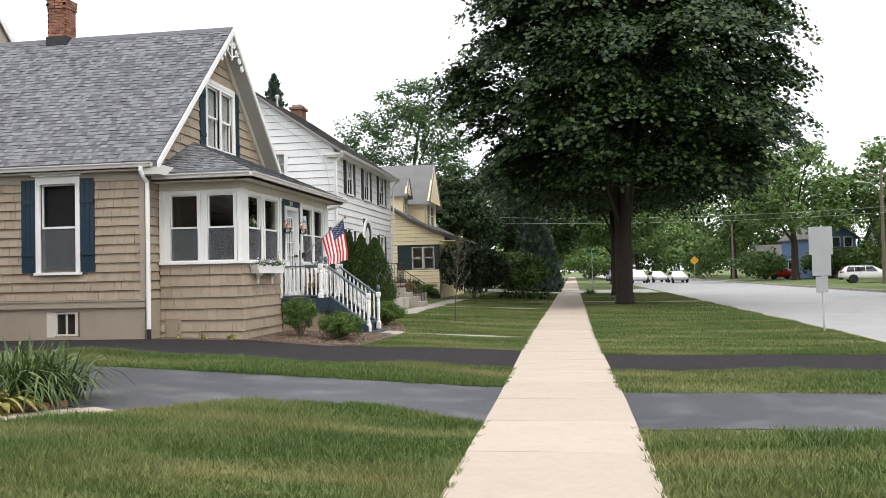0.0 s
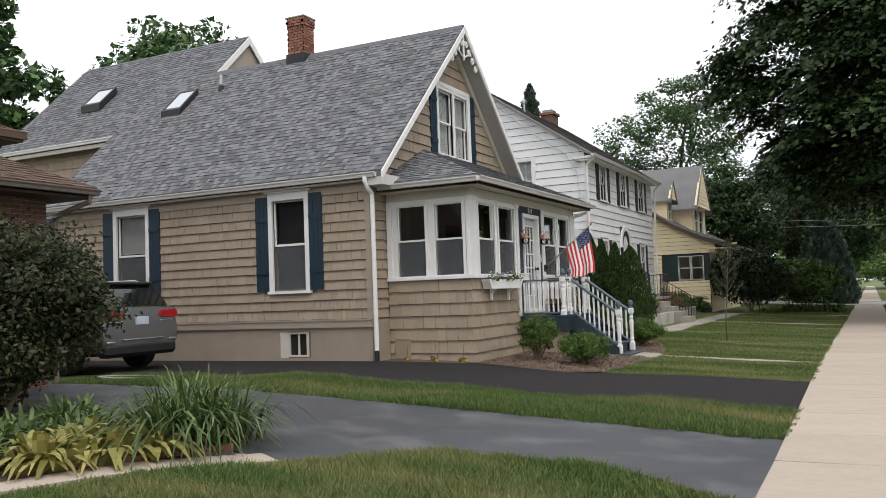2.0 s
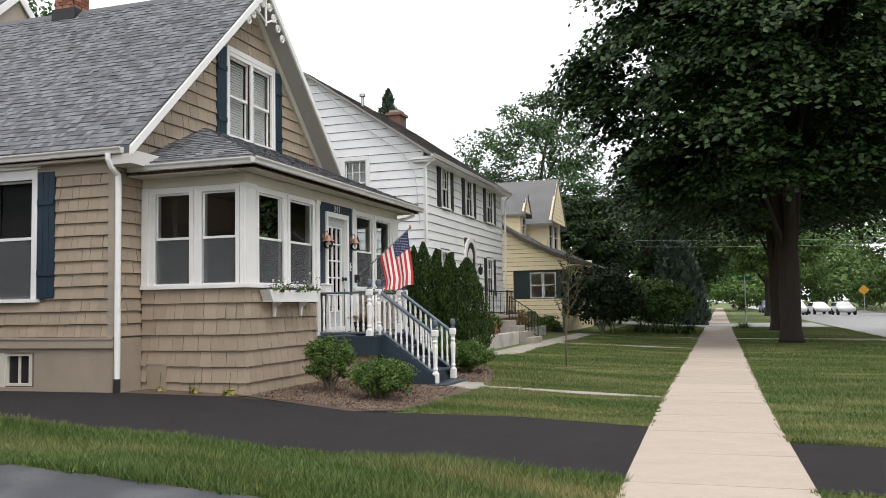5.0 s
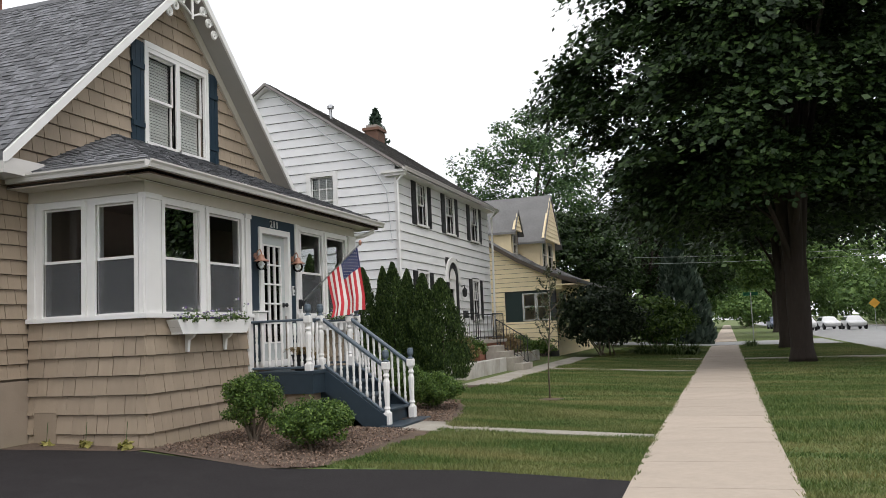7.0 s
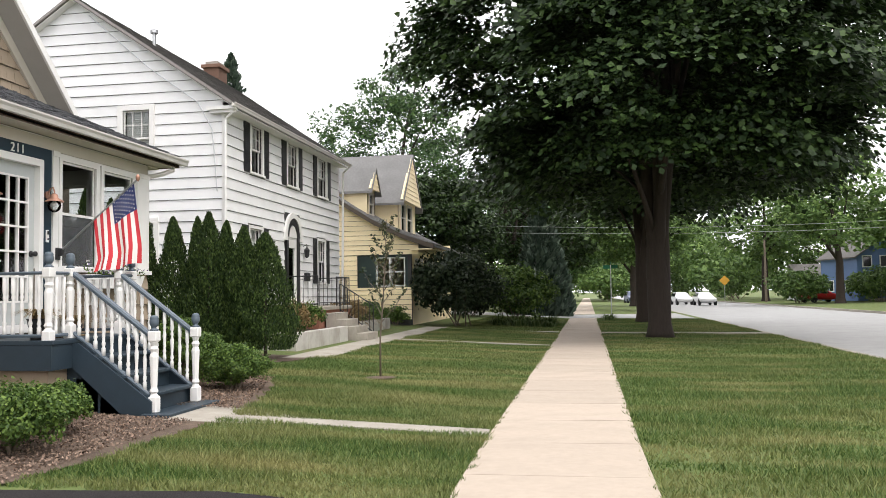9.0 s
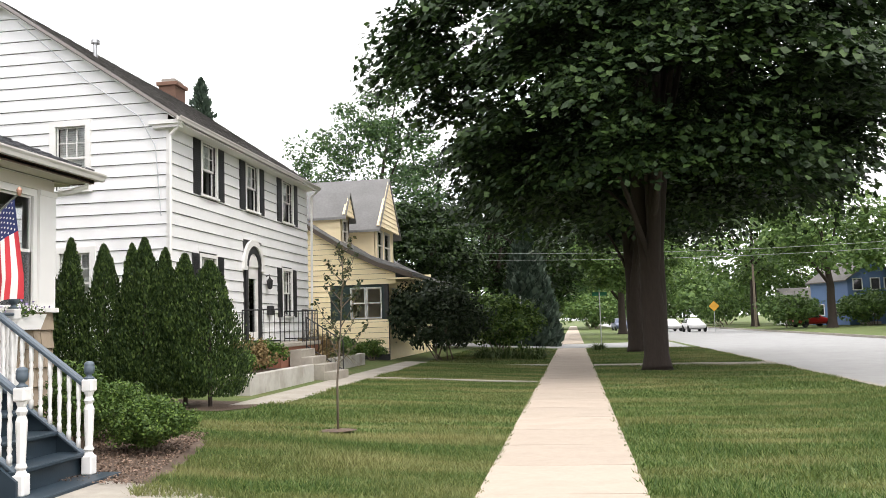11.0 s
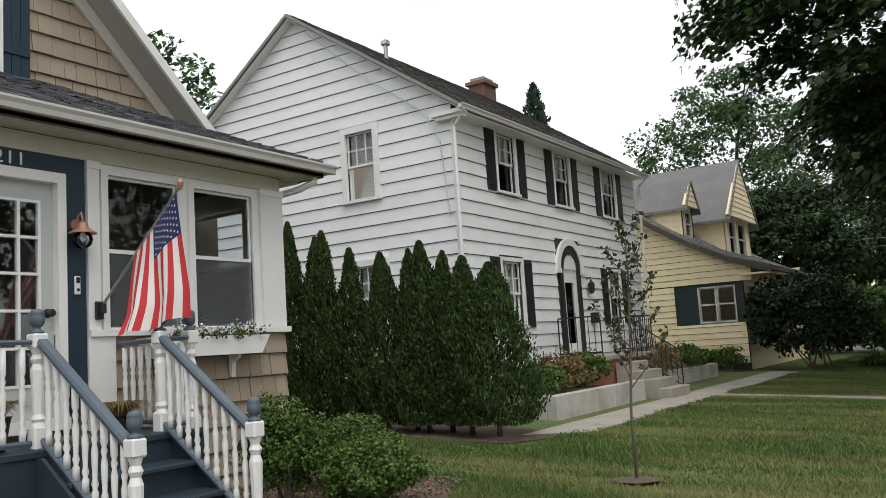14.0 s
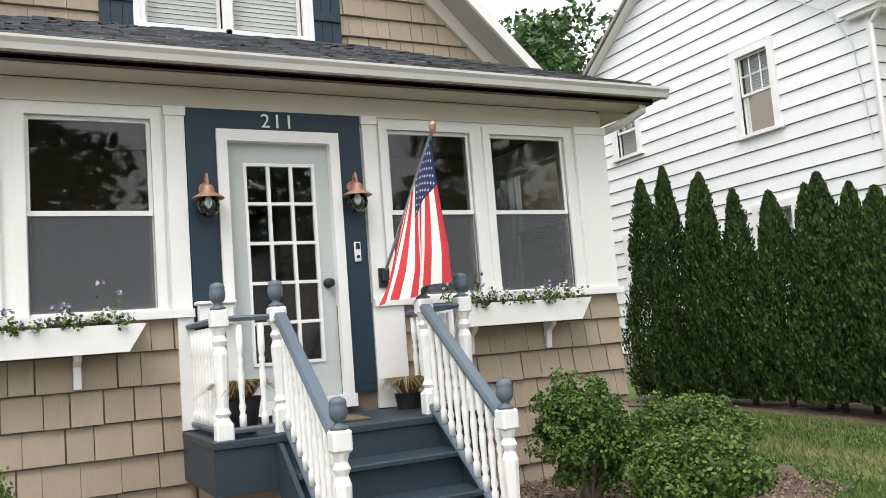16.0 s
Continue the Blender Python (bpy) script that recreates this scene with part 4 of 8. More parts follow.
cladding("x", PX, 1, PS - 0.03, PN + 0.03, 0.2, 1.88, [(18.45, 19.95, 0, 3)], 0.24, 0.035, "shake", M_SHAKE, TAN, (0.15, 0.27), single=True, seed=14, gap=0.009)
cladding("y", PS, -1, FX + 0.04, PX + 0.03, 0.2, 1.88, [(-8.3, -7.95, 0.2, 0.72)], 0.24, 0.035, "shake", M_SHAKE, TAN, (0.15, 0.27), single=True, seed=15, gap=0.009)
cladding("y", PN, 1, FX, PX + 0.03, 0.2, 1.88, [], 0.24, 0.035, "shake", M_SHAKE, TAN, (0.2, 0.4), single=False, seed=16)
part("access_panel", boxes((-8.3, -7.95, PS - 0.03, PS, 0.26, 0.72)), M_SHAKE, TAN, "small tan access panel in the shakes")
for c in ((PX, PX + 0.07, PS - 0.07, 18.48, 1.87, 1.93), (PX, PX + 0.07, 19.9, PN + 0.07, 1.87, 1.93), (FX + 0.04, PX, PS - 0.07, PS, 1.87, 1.93), (FX + 0.04, PX, PN, PN + 0.07, 1.87, 1.93)):
    part("sill_band", boxes(c), M_WHITE, TAN)
part("header_band", boxes((PX, PX + 0.02, PS - 0.02, PN + 0.02, 3.45, 3.6), (FX + 0.04, PX, PS - 0.02, PS, 3.45, 3.6), (FX + 0.04, PX, PN, PN + 0.02, 3.45, 3.6)), M_CREAM, TAN, "cream frieze above the porch windows")
for u0, u1 in ((PS - 0.03, 16.28), (18.33, 18.47), (19.9, 20.02), (22.04, PN + 0.03)):
    part("pilaster", boxes((PX, PX + 0.04, u0, u1, 1.93, 3.45), (PX, PX + 0.055, u0 - 0.01, u1 + 0.01, 3.38, 3.45)), M_WHITE, TAN)
part("pilaster", boxes((-6.66, PX + 0.0, PS - 0.04, PS, 1.93, 3.45)), M_WHITE, TAN)
part("pilaster", boxes((FX + 0.04, -8.3, PS - 0.04, PS, 1.93, 3.45)), M_WHITE, TAN)
for o in p_front:
    window("window", "x", PX, 1, *o, TAN, trim=0.07, out=0.03, screen=True, sill=False, sink=(-0.008, -0.03), s=0.028)
for o in p_south:
    window("window", "y", PS, -1, *o, TAN, trim=0.065, out=0.03, screen=True, sill=False, sink=(-0.008, -0.03), s=0.028)
window("window", "y", PN, 1, -8.1, -6.9, 1.97, 3.32, TAN, trim=0.065, out=0.03, sill=False)
# navy surround, door casing, door
bm = bmesh.new()
for a, b, c, d in ((18.48, 18.7, 1.2, 3.45), (19.68, 19.88, 1.2, 3.45), (18.7, 19.68, 3.29, 3.45)):
    wbox(bm, "x", PX, 1, a, b, c, d, 0.0, 0.03)
part("door_surround", bm, M_NAVY, TAN, "navy blue painted door surround")
bm = bmesh.new()
for a, b, c, d in ((18.7, 18.78, 1.2, 3.29), (19.6, 19.68, 1.2, 3.29), (18.78, 19.6, 3.2, 3.29), (18.68, 19.7, 1.1, 1.2)):
    wbox(bm, "x", PX, 1, a, b, c, d, 0.0, 0.06)
part("door_casing", bm, M_WHITE, TAN)
part("door_side_board", boxes((PX, PX + 0.045, 19.89, 20.16, 1.06, 1.868)), M_WHITE, TAN)
part("door_side_board", boxes((PX, PX + 0.045, 18.36, 18.475, 1.06, 1.868)), M_WHITE, TAN)
DO = thing("door_1", (PX - 0.03, 19.19, 1.2), "pale grey front door with fifteen small panes", "door", kind="structure")
d_l, d_r, g_l, g_r, g_b, g_t = 18.78, 19.6, 18.92, 19.47, 1.48, 3.03
bm = bmesh.new()
for a, b, c, d in ((d_l, g_l, 1.2, 3.2), (g_r, d_r, 1.2, 3.2), (g_l, g_r, 1.2, g_b), (g_l, g_r, g_t, 3.2)):
    wbox(bm, "x", PX, 1, a, b, c, d, -0.06, -0.02)
part("panel", bm, M_DOOR, DO)
bm = bmesh.new()
for i in range(4):
    u = g_l + (g_r - g_l) * i / 3
    wbox(bm, "x", PX, 1, u - 0.012, u + 0.012, g_b, g_t, -0.05, -0.008)
for i in range(6):
    v = g_b + (g_t - g_b) * i / 5
    wbox(bm, "x", PX, 1, g_l - 0.012, g_r + 0.012, v - 0.012, v + 0.012, -0.051, -0.009)
part("muntin", bm, M_WHITE, DO)
for i in range(3):
    for j in range(5):
        u, v = g_l + (g_r - g_l) * i / 3, g_b + (g_t - g_b) * j / 5
        bm = bmesh.new()
        wbox(bm, "x", PX, 1, u, u + (g_r - g_l) / 3, v, v + (g_t - g_b) / 5, -0.036, -0.032)
        part("pane", bm, M_GLASS, DO).visible_shadow = False
bm = tube(bmesh.new(), [(PX - 0.02, 19.54, 2.08), (PX - 0.008, 19.54, 2.08), (PX + 0.0, 19.54, 2.08), (PX + 0.02, 19.54, 2.08), (PX + 0.03, 19.54, 2.08), (PX + 0.055, 19.54, 2.08), (PX + 0.065, 19.54, 2.08)], [0.04, 0.04, 0.02, 0.016, 0.032, 0.034, 0.02], 14)
part("door_handle", bm, M_BLACK, DO, "round black door knob")
# porch roof
PE, PR = -6.22, 4.78
c_sw, c_se, c_ne, c_nw = (FX, 15.62, 3.79), (PE, 15.62, 3.79), (PE, 22.73, 3.79), (FX, 22.73, 3.79)
r_s, r_n = (FX, 17.75, PR), (FX, 20.6, PR)
for cs, nm in (([c_se, c_ne, r_n, r_s], 1), ):
    shingled("porch_roof", cs, M_SHINGLE, TAN, thick=0.08, seed=21, label="low grey shingle porch roof")
for tri, sd in (((c_sw, c_se, r_s), 22), ((c_ne, c_nw, r_n), 23)):
    shingled("porch_roof", [tri[0], tri[1], tri[2], tri[2]], M_SHINGLE, TAN, thick=0.08, seed=sd)
gutter_run("y", 15.5, 22.85, PE + 0.01, 3.75, TAN, 1, M_GUTTER)
gutter_run("x", FX + 0.1, PE + 0.02, 15.61, 3.75, TAN, -1, M_GUTTER)
gutter_run("x", FX + 0.1, PE + 0.02, 22.74, 3.75, TAN, 1, M_GUTTER)
part("soffit", boxes((PX + 0.02, PE, 15.62, 22.73, 3.62, 3.65), (FX + 0.04, PX + 0.02, 15.62, 15.98, 3.6, 3.63), (FX + 0.04, PX + 0.02, 22.37, 22.73, 3.6, 3.63)), M_CREAM, TAN)
part("fascia", boxes((PE - 0.03, PE, 15.62, 22.73, 3.61, 3.7), (FX + 0.04, PE - 0.03, 15.62, 15.65, 3.61, 3.7), (FX + 0.04, PE - 0.03, 22.7, 22.73, 3.61, 3.7)), mat("dark_fascia", (0.1, 0.065, 0.045), 0.8, 0.4, 15), TAN, "dark weathered fascia under the gutter")
part("downspout", tube(bmesh.new(), [(-6.3, 22.66, 3.68), (-6.3, 22.66, 3.57), (-6.45, 22.56, 3.49), (-6.76, 22.44, 3.43), (-6.82, 22.43, 3.3), (-6.82, 22.43, 0.4)], 0.04, 8), M_WHITE, TAN)


# ---- foliage ----
def leaf_quads(centres, radii, per, size, rg, flat=0.6, shell=0.55):
    """Small leaves spread through ellipsoid clumps: an array of corner points, four to a leaf."""
    c = np.repeat(np.asarray(centres, float), per, axis=0)
    r = np.repeat(np.asarray(radii, float), per, axis=0)
    k = len(c)
    d = rg.normal(size=(k, 3))
    d /= np.linalg.norm(d, axis=1)[:, None]
    rad = shell + (1 - shell) * rg.random(k) ** 0.6
    stray = rg.random(k) < 0.12
    rad[stray] *= 1.0 + 0.35 * rg.random(stray.sum())
    p = c + d * rad[:, None] * r
    n = d * (1 - flat) + np.array([0, 0, flat]) + rg.normal(size=(k, 3)) * 0.45
    n /= np.linalg.norm(n, axis=1)[:, None]
    a = np.cross(n, rg.normal(size=(k, 3)))
    a /= np.linalg.norm(a, axis=1)[:, None]
    b = np.cross(n, a)
    s = size * (0.6 + 0.8 * rg.random(k))[:, None]
    q = np.empty((k, 4, 3))
    q[:, 0] = p - a * s
    q[:, 1] = p - b * s * 0.62 - n * s * 0.18
    q[:, 2] = p + a * s
    q[:, 3] = p + b * s * 0.62 - n * s * 0.18
    return q.reshape(-1, 3)


def crown_clumps(centre, radii, count, clump, rg, under=0.35, profile=None):
    """Clump centres over an uneven crown: mostly near its surface, some inside."""
    cs, rs = [], []
    for _ in range(count):
        d = rg.normal(size=3)
        d /= np.linalg.norm(d)
        if d[2] < 0:
            d[2] *= under
        f = 0.55 + 0.45 * rg.random() ** 0.5
        wob = 0.88 + 0.2 * noise.noise(Vector(d * 2.1) + Vector(centre) * 0.13)
        cs.append(np.asarray(centre) + d * f * np.asarray(radii) * wob)
        k = clump * (0.65 + 0.7 * rg.random())
        rs.append((k, k, k * 0.6))
    return cs, rs


def tree(name, base, trunk_r, fork, centre, radii, count, clump, per, size, leaf, bark, label, seed, category="tree", group="", limbs=9, stems=1, under=0.35, bough=False):
    rg = np.random.default_rng(seed)
    t = thing(name, base, label, category, group)
    cs, rs = crown_clumps(centre, radii, count, clump, rg, under)
    bm = bmesh.new()
    b = Vector(base)
    for s in range(stems):
        off = Vector((rg.normal() * 0.12, rg.normal() * 0.12, 0)) * (s > 0)
        top = Vector(centre) + Vector((rg.normal() * 0.5, rg.normal() * 0.5, 0)) + Vector(((-1) ** s * radii[0] * 0.32, rg.normal() * 1.0, -0.15 * radii[2])) * (stems > 1)
        pts = [b + Vector((0, 0, -0.15)), b + Vector((0, 0, 0.12)), b + Vector((0, 0, 0.5))]
        rad = [trunk_r * 1.7, trunk_r * 1.3, trunk_r * 1.06]
        f = Vector((b.x + off.x, b.y + off.y, b.z + fork))
        for i in (0.45, 0.75, 1.0):
            pts.append(b.lerp(f, i) + Vector((rg.normal() * 0.03, rg.normal() * 0.03, 0)))
            rad.append(trunk_r * (1.02 - 0.16 * i))
        pts += [f.lerp(top, 0.5), f.lerp(top, 0.95)]
        rad += [trunk_r * 0.5, trunk_r * 0.16]
        tube(bm, pts, rad, 12)
    part("trunk", bm, bark, t, smooth=True)
    for i in range(limbs):
        j = rg.integers(len(cs))
        end = Vector(cs[j])
        st = b + Vector((0, 0, fork * rg.uniform(0.85, 1.7)))
        st.x += (centre[0] - b.x) * 0.2
        mid = st.lerp(end, 0.5) + Vector((0, 0, 0.12 * (end - st).length))
        bm = bmesh.new()
        r = trunk_r * rg.uniform(0.3, 0.5)
        tube(bm, [st, st.lerp(mid, 0.5) + Vector((0, 0, 0.1)), mid, end], [r, r * 0.8, r * 0.55, r * 0.15], 7)
        for _ in range(3):
            e2 = Vector(cs[rg.integers(len(cs))])
            if (e2 - mid).length < 5:
                tube(bm, [mid, mid.lerp(e2, 0.5) + Vector((0, 0, 0.2)), e2], [r * 0.4, r * 0.25, r * 0.08], 5)
        part("limb", bm, bark, t, smooth=True)
    ob = tris("crown", leaf_quads(cs, rs, per, size, rg, 0.4 if bough else 0.6, 0.72 if bough else 0.55), 4, leaf, t)
    return t


def maple(base, trunk_r, fork, profile, shift, count, per, size, label, seed):
    """A big maple: forked stems, and a crown of drooping leafy boughs laid out by (height, radius) pairs."""
    rg = np.random.default_rng(seed)
    t = thing("maple_tree", base, label, "tree", "street maples")
    zs, rs = [p[0] for p in profile], [p[1] for p in profile]
    b = Vector(base)
    ends = []
    for k in range(count):
        z = zs[0] + (zs[-1] - zs[0]) * rg.random() ** 1.15
        a = rg.random() * 2 * math.pi
        wob = 0.9 + 0.22 * noise.noise(Vector((math.cos(a) * 1.7, math.sin(a) * 1.7, z * 0.35 + seed)))
        f = (0.74 + 0.26 * rg.random() ** 0.7) if k % 3 else 0.2 + 0.55 * rg.random()
        r = float(np.interp(z, zs, rs)) * wob * f
        z = max(z, fork + 3.4 - 0.42 * r + 0.8 * rg.random())  # the underside hangs lowest at the rim
        ends.append((b.x + shift + r * math.cos(a), b.y + r * math.sin(a), z, a, f))
    for s in range(3):
        a = 0.6 + s * 2.1
        top = Vector((b.x + shift + 1.5 * math.cos(a), b.y + 1.5 * math.sin(a), zs[-1] * (0.75 - 0.08 * s)))
        f = Vector((b.x + 0.1 * math.cos(a), b.y + 0.1 * math.sin(a), fork - 0.35 * s))
        pts = [b + Vector((0, 0, -0.15)), b + Vector((0, 0, 0.1)), b + Vector((0, 0, 0.45)), b.lerp(f, 0.6), f, f.lerp(top, 0.45), top]
        bm = bmesh.new()
        tube(bm, pts, [trunk_r * q for q in (1.55, 1.3, 1.08, 0.98, 0.86 - 0.1 * s, 0.46, 0.1)], 14)
        part("trunk" if s == 0 else "limb", bm, M_BARK, t, smooth=True)
    for k in range(16):
        e = ends[int(rg.integers(len(ends)))]
        st = b + Vector((0, 0, fork * rg.uniform(0.8, 1.9)))
        end = Vector(e[:3])
        mid = st.lerp(end, 0.5) + Vector((0, 0, 0.14 * (end - st).length))
        r = trunk_r * rg.uniform(0.25, 0.42)
        part("limb", tube(bmesh.new(), [st, st.lerp(mid, 0.5) + Vector((0, 0, 0.15)), mid, end], [r, r * 0.8, r * 0.55, r * 0.12], 7), M_BARK, t, smooth=True)
    e = np.repeat(np.array(ends), per, axis=0)
    n = len(e)
    wide = np.repeat(0.85 + 0.8 * rg.random(count), per)
    u, v = np.clip(rg.normal(size=n) * 0.46, -0.95, 0.95), np.clip(rg.normal(size=n) * 0.4, -0.85, 0.85)
    h = np.abs(rg.normal(size=n)) * 0.2
    ca, sa = np.cos(e[:, 3]), np.sin(e[:, 3])
    # boughs reach outwards and hang at their tips
    p = np.stack([e[:, 0] + wide * (u * ca - v * sa), e[:, 1] + wide * (u * sa + v * ca), e[:, 2] + wide * (h - 0.3 * u - 0.42 * (u * u + v * v))], 1)
    nrm = np.stack([ca * (0.3 + 0.5 * u) + rg.normal(size=n) * 0.35, sa * (0.3 + 0.5 * u) + rg.normal(size=n) * 0.35, 0.75 + rg.normal(size=n) * 0.3], 1)
    nrm /= np.linalg.norm(nrm, axis=1)[:, None]
    d = np.cross(nrm, rg.normal(size=(n, 3)))
    d /= np.linalg.norm(d, axis=1)[:, None]
    w = np.cross(nrm, d)
    sz = (size * (0.6 + 0.8 * rg.random(n)))[:, None]
    q = np.empty((n, 4, 3))
    q[:, 0], q[:, 1], q[:, 2], q[:, 3] = p - d * sz, p - w * sz * 0.75 - nrm * sz * 0.2, p + d * sz, p + w * sz * 0.75 - nrm * sz * 0.2
    tris("crown", q.reshape(-1, 3), 4, M_MAPLE, t)
    return t


def shrub(name, base, radii, count, clump, per, size, leaf, label, seed, group="", category="shrub", stems=5):
    """A rounded bush: leafy clumps over short stems."""
    rg = np.random.default_rng(seed)
    t = thing(name, base, label, category, group)
    cs, rs = [], []
    for _ in range(count):
        d = rg.normal(size=3)
        d /= np.linalg.norm(d)
        d[2] = abs(d[2]) * 1.0 if rg.random() < 0.75 else -abs(d[2]) * 0.6
        f = 0.45 + 0.5 * rg.random() ** 0.5
        cs.append(np.array(base) + np.array([0, 0, radii[2]]) + d * f * np.asarray(radii) * (0.9 + 0.25 * rg.random()))
        k = clump * (0.7 + 0.6 * rg.random())
        rs.append((k, k, k * 0.8))
    bm = bmesh.new()
    for _ in range(stems):
        e = cs[rg.integers(len(cs))]
        b = Vector(base) + Vector((rg.normal() * radii[0] * 0.12, rg.normal() * radii[1] * 0.12, -0.05))
        m = b.lerp(Vector(e), 0.5) + Vector((0, 0, 0.1 * radii[2]))
        tube(bm, [b, m, e], [0.02 + 0.01 * radii[2], 0.015, 0.005], 5)
    part("stem", bm, M_TWIG, t)
    tris("foliage", leaf_quads(cs, rs, per, size, rg, flat=0.35, shell=0.4), 4, leaf, t)
    return t


def cone_tree(name, base, h, r, leaf, label, seed, group="", category="shrub", n=2600, size=0.07, power=0.75, lean=0.0, droop=0.0, tufts=0, whorl=0.0, lift=0.08):
    """A narrow evergreen: sprays packed on a tapering body."""
    rg = np.random.default_rng(seed)
    t = thing(name, base, label, category, group)
    part("trunk", tube(bmesh.new(), [(base[0], base[1], base[2] - 0.1), (base[0], base[1], base[2] + h * 0.85)], [0.028 + 0.006 * h, 0.015], 6), M_BARK, t)
    f = rg.random(n) ** 1.25
    ang = rg.random(n) * 2 * np.pi
    if tufts:
        # sprays gathered in upright tufts, with a loose dark body behind them
        pick = rg.integers(0, tufts, n)
        loose = rg.random(n) < 0.22
        tf, ta = rg.random(tufts) ** 1.25, rg.random(tufts) * 2 * np.pi
        f = np.where(loose, f, np.clip(tf[pick] + rg.normal(size=n) * 0.085 / h, 0, 0.99))
        ang = np.where(loose, ang, ta[pick] + rg.normal(size=n) * 0.12 / np.maximum(1 - f, 0.25))
        depth = np.where(loose, 0.6 + 0.25 * rg.random(n), (0.8 + 0.3 * rg.random(tufts))[pick] + 0.07 * rg.normal(size=n))
    prof = np.clip((1 - f), 0, 1) ** power * (0.72 + 0.28 * np.clip(f * 6, 0, 1))
    lump = 1 + 0.13 * np.sin(ang * 3 + seed + f * 9) + 0.09 * np.sin(ang * 7 + f * 23 + seed * 2)
    rad = r * prof * lump * (depth if tufts else 0.62 + 0.42 * rg.random(n) ** 0.5)
    if whorl:
        rad *= 0.45 + 0.6 * (1 - (f * h / whorl) % 1.0) * (0.75 + 0.35 * np.sin(ang * 5 + np.floor(f * h / whorl) * 2.1))
    p = np.stack([base[0] + rad * np.cos(ang) + lean * f, base[1] + rad * np.sin(ang), base[2] + lift + f * (h + 0.08 - lift) - droop * rad], 1)
    out = np.stack([np.cos(ang), np.sin(ang), np.full(n, 0.5 - droop)], 1)
    up = np.stack([np.cos(ang) * 0.35 + rg.normal(size=n) * 0.25, np.sin(ang) * 0.35 + rg.normal(size=n) * 0.25, np.full(n, 1.0 - 1.6 * droop)], 1)
    up /= np.linalg.norm(up, axis=1)[:, None]
    side = np.cross(up, out + rg.normal(size=(n, 3)) * 0.7)
    side /= np.linalg.norm(side, axis=1)[:, None]
    s = (size * (0.6 + 0.8 * rg.random(n)))[:, None]
    q = np.empty((n, 4, 3))
    q[:, 0], q[:, 1], q[:, 2], q[:, 3] = p - up * s, p - side * s * 0.6, p + up * s * 1.3, p + side * s * 0.6
    tris("foliage", q.reshape(-1, 3), 4, leaf, t)
    return t


# ---- white house ----
WH = thing("white_house", (-12, 33.5, 0.3), "two-storey white clapboard house with black shutters and arched doorway", "house")
WX, WS, WN, WB = -8.15, 28.78, 38.3, -15.9
WR, WZ, WEZ, WEX = -12.0, 8.95, 6.1, -7.82
WSL = (WZ - WEZ) / (WEX - WR)


def wh_lim(v):
    d = (WZ - 0.12 - v) / WSL
    return max(WB, WR - d), min(WX, WR + d)


up_open = [(30.4, 31.18, 4.72, 5.92), (33.1, 33.92, 4.72, 5.92), (35.9, 36.8, 4.72, 5.92)]
lo_open = [(30.3, 31.12, 1.95, 3.25), (35.85, 36.6, 1.95, 3.25)]
wdoor = (33.08, 33.92, 1.25, 3.35)
so_open = [(-10.72, -10.02, 4.68, 6.05), (-14.15, -13.5, 5.05, 6.05), (-10.6, -9.9, 2.0, 3.3), (-14.1, -13.4, 2.0, 3.3)]
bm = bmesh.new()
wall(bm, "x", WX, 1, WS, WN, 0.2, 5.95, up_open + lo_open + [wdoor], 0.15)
part("wall", bm, M_SHADEBACK, WH)
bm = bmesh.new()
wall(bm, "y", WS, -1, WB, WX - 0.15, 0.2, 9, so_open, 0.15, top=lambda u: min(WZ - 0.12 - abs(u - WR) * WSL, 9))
part("wall", bm, M_SHADEBACK, WH)
bm = bmesh.new()
wall(bm, "y", WN, 1, WB, WX - 0.15, 0.2, 9, [], 0.15, top=lambda u: min(WZ - 0.12 - abs(u - WR) * WSL, 9))
part("wall", bm, M_WSIDING, WH)
bm = bmesh.new()
wall(bm, "x", WB, -1, WS + 0.15, WN - 0.15, 0.2, 5.95, [], 0.15)
part("wall", bm, M_WSIDING, WH)
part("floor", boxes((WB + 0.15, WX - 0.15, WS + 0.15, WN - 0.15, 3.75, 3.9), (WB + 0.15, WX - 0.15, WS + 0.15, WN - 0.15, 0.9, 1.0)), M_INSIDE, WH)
part("foundation", boxes((WX, WX + 0.04, WS - 0.04, WN, 0.1, 0.95), (WB, WX, WS - 0.04, WS, 0.1, 0.95)), M_CONCRETE, WH)
hol = [(a - 0.1, b + 0.1, c - 0.08, d + 0.12) for a, b, c, d in up_open + lo_open] + [(32.85, 34.15, 0, 3.9)]
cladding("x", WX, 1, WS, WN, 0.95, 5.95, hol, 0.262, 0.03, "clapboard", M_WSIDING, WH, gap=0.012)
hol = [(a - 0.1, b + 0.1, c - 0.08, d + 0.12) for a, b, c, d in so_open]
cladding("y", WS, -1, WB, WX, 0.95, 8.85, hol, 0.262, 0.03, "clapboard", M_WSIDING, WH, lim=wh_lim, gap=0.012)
part("corner_board", boxes((WX - 0.02, WX + 0.045, WS - 0.045, WS + 0.05, 0.9, 5.95)), M_WHITE, WH)
for o in up_open + lo_open:
    window("window", "x", WX, 1, *o, WH, trim=0.08, screen=False, grid=(3, 2), out=0.05, blind=0.5)
    shutter("x", WX, 1, o[0] - 0.46, o[0] - 0.09, o[2] - 0.06, o[3] + 0.06, WH, M_BLACK, battens=False)
    shutter("x", WX, 1, o[1] + 0.09, o[1] + 0.46, o[2] - 0.06, o[3] + 0.06, WH, M_BLACK, battens=False)
for o in so_open:
    window("window", "y", WS, -1, *o, WH, trim=0.13, screen=False, grid=(3, 2), blind=0.97, out=0.06, sink=(-0.015, -0.045))
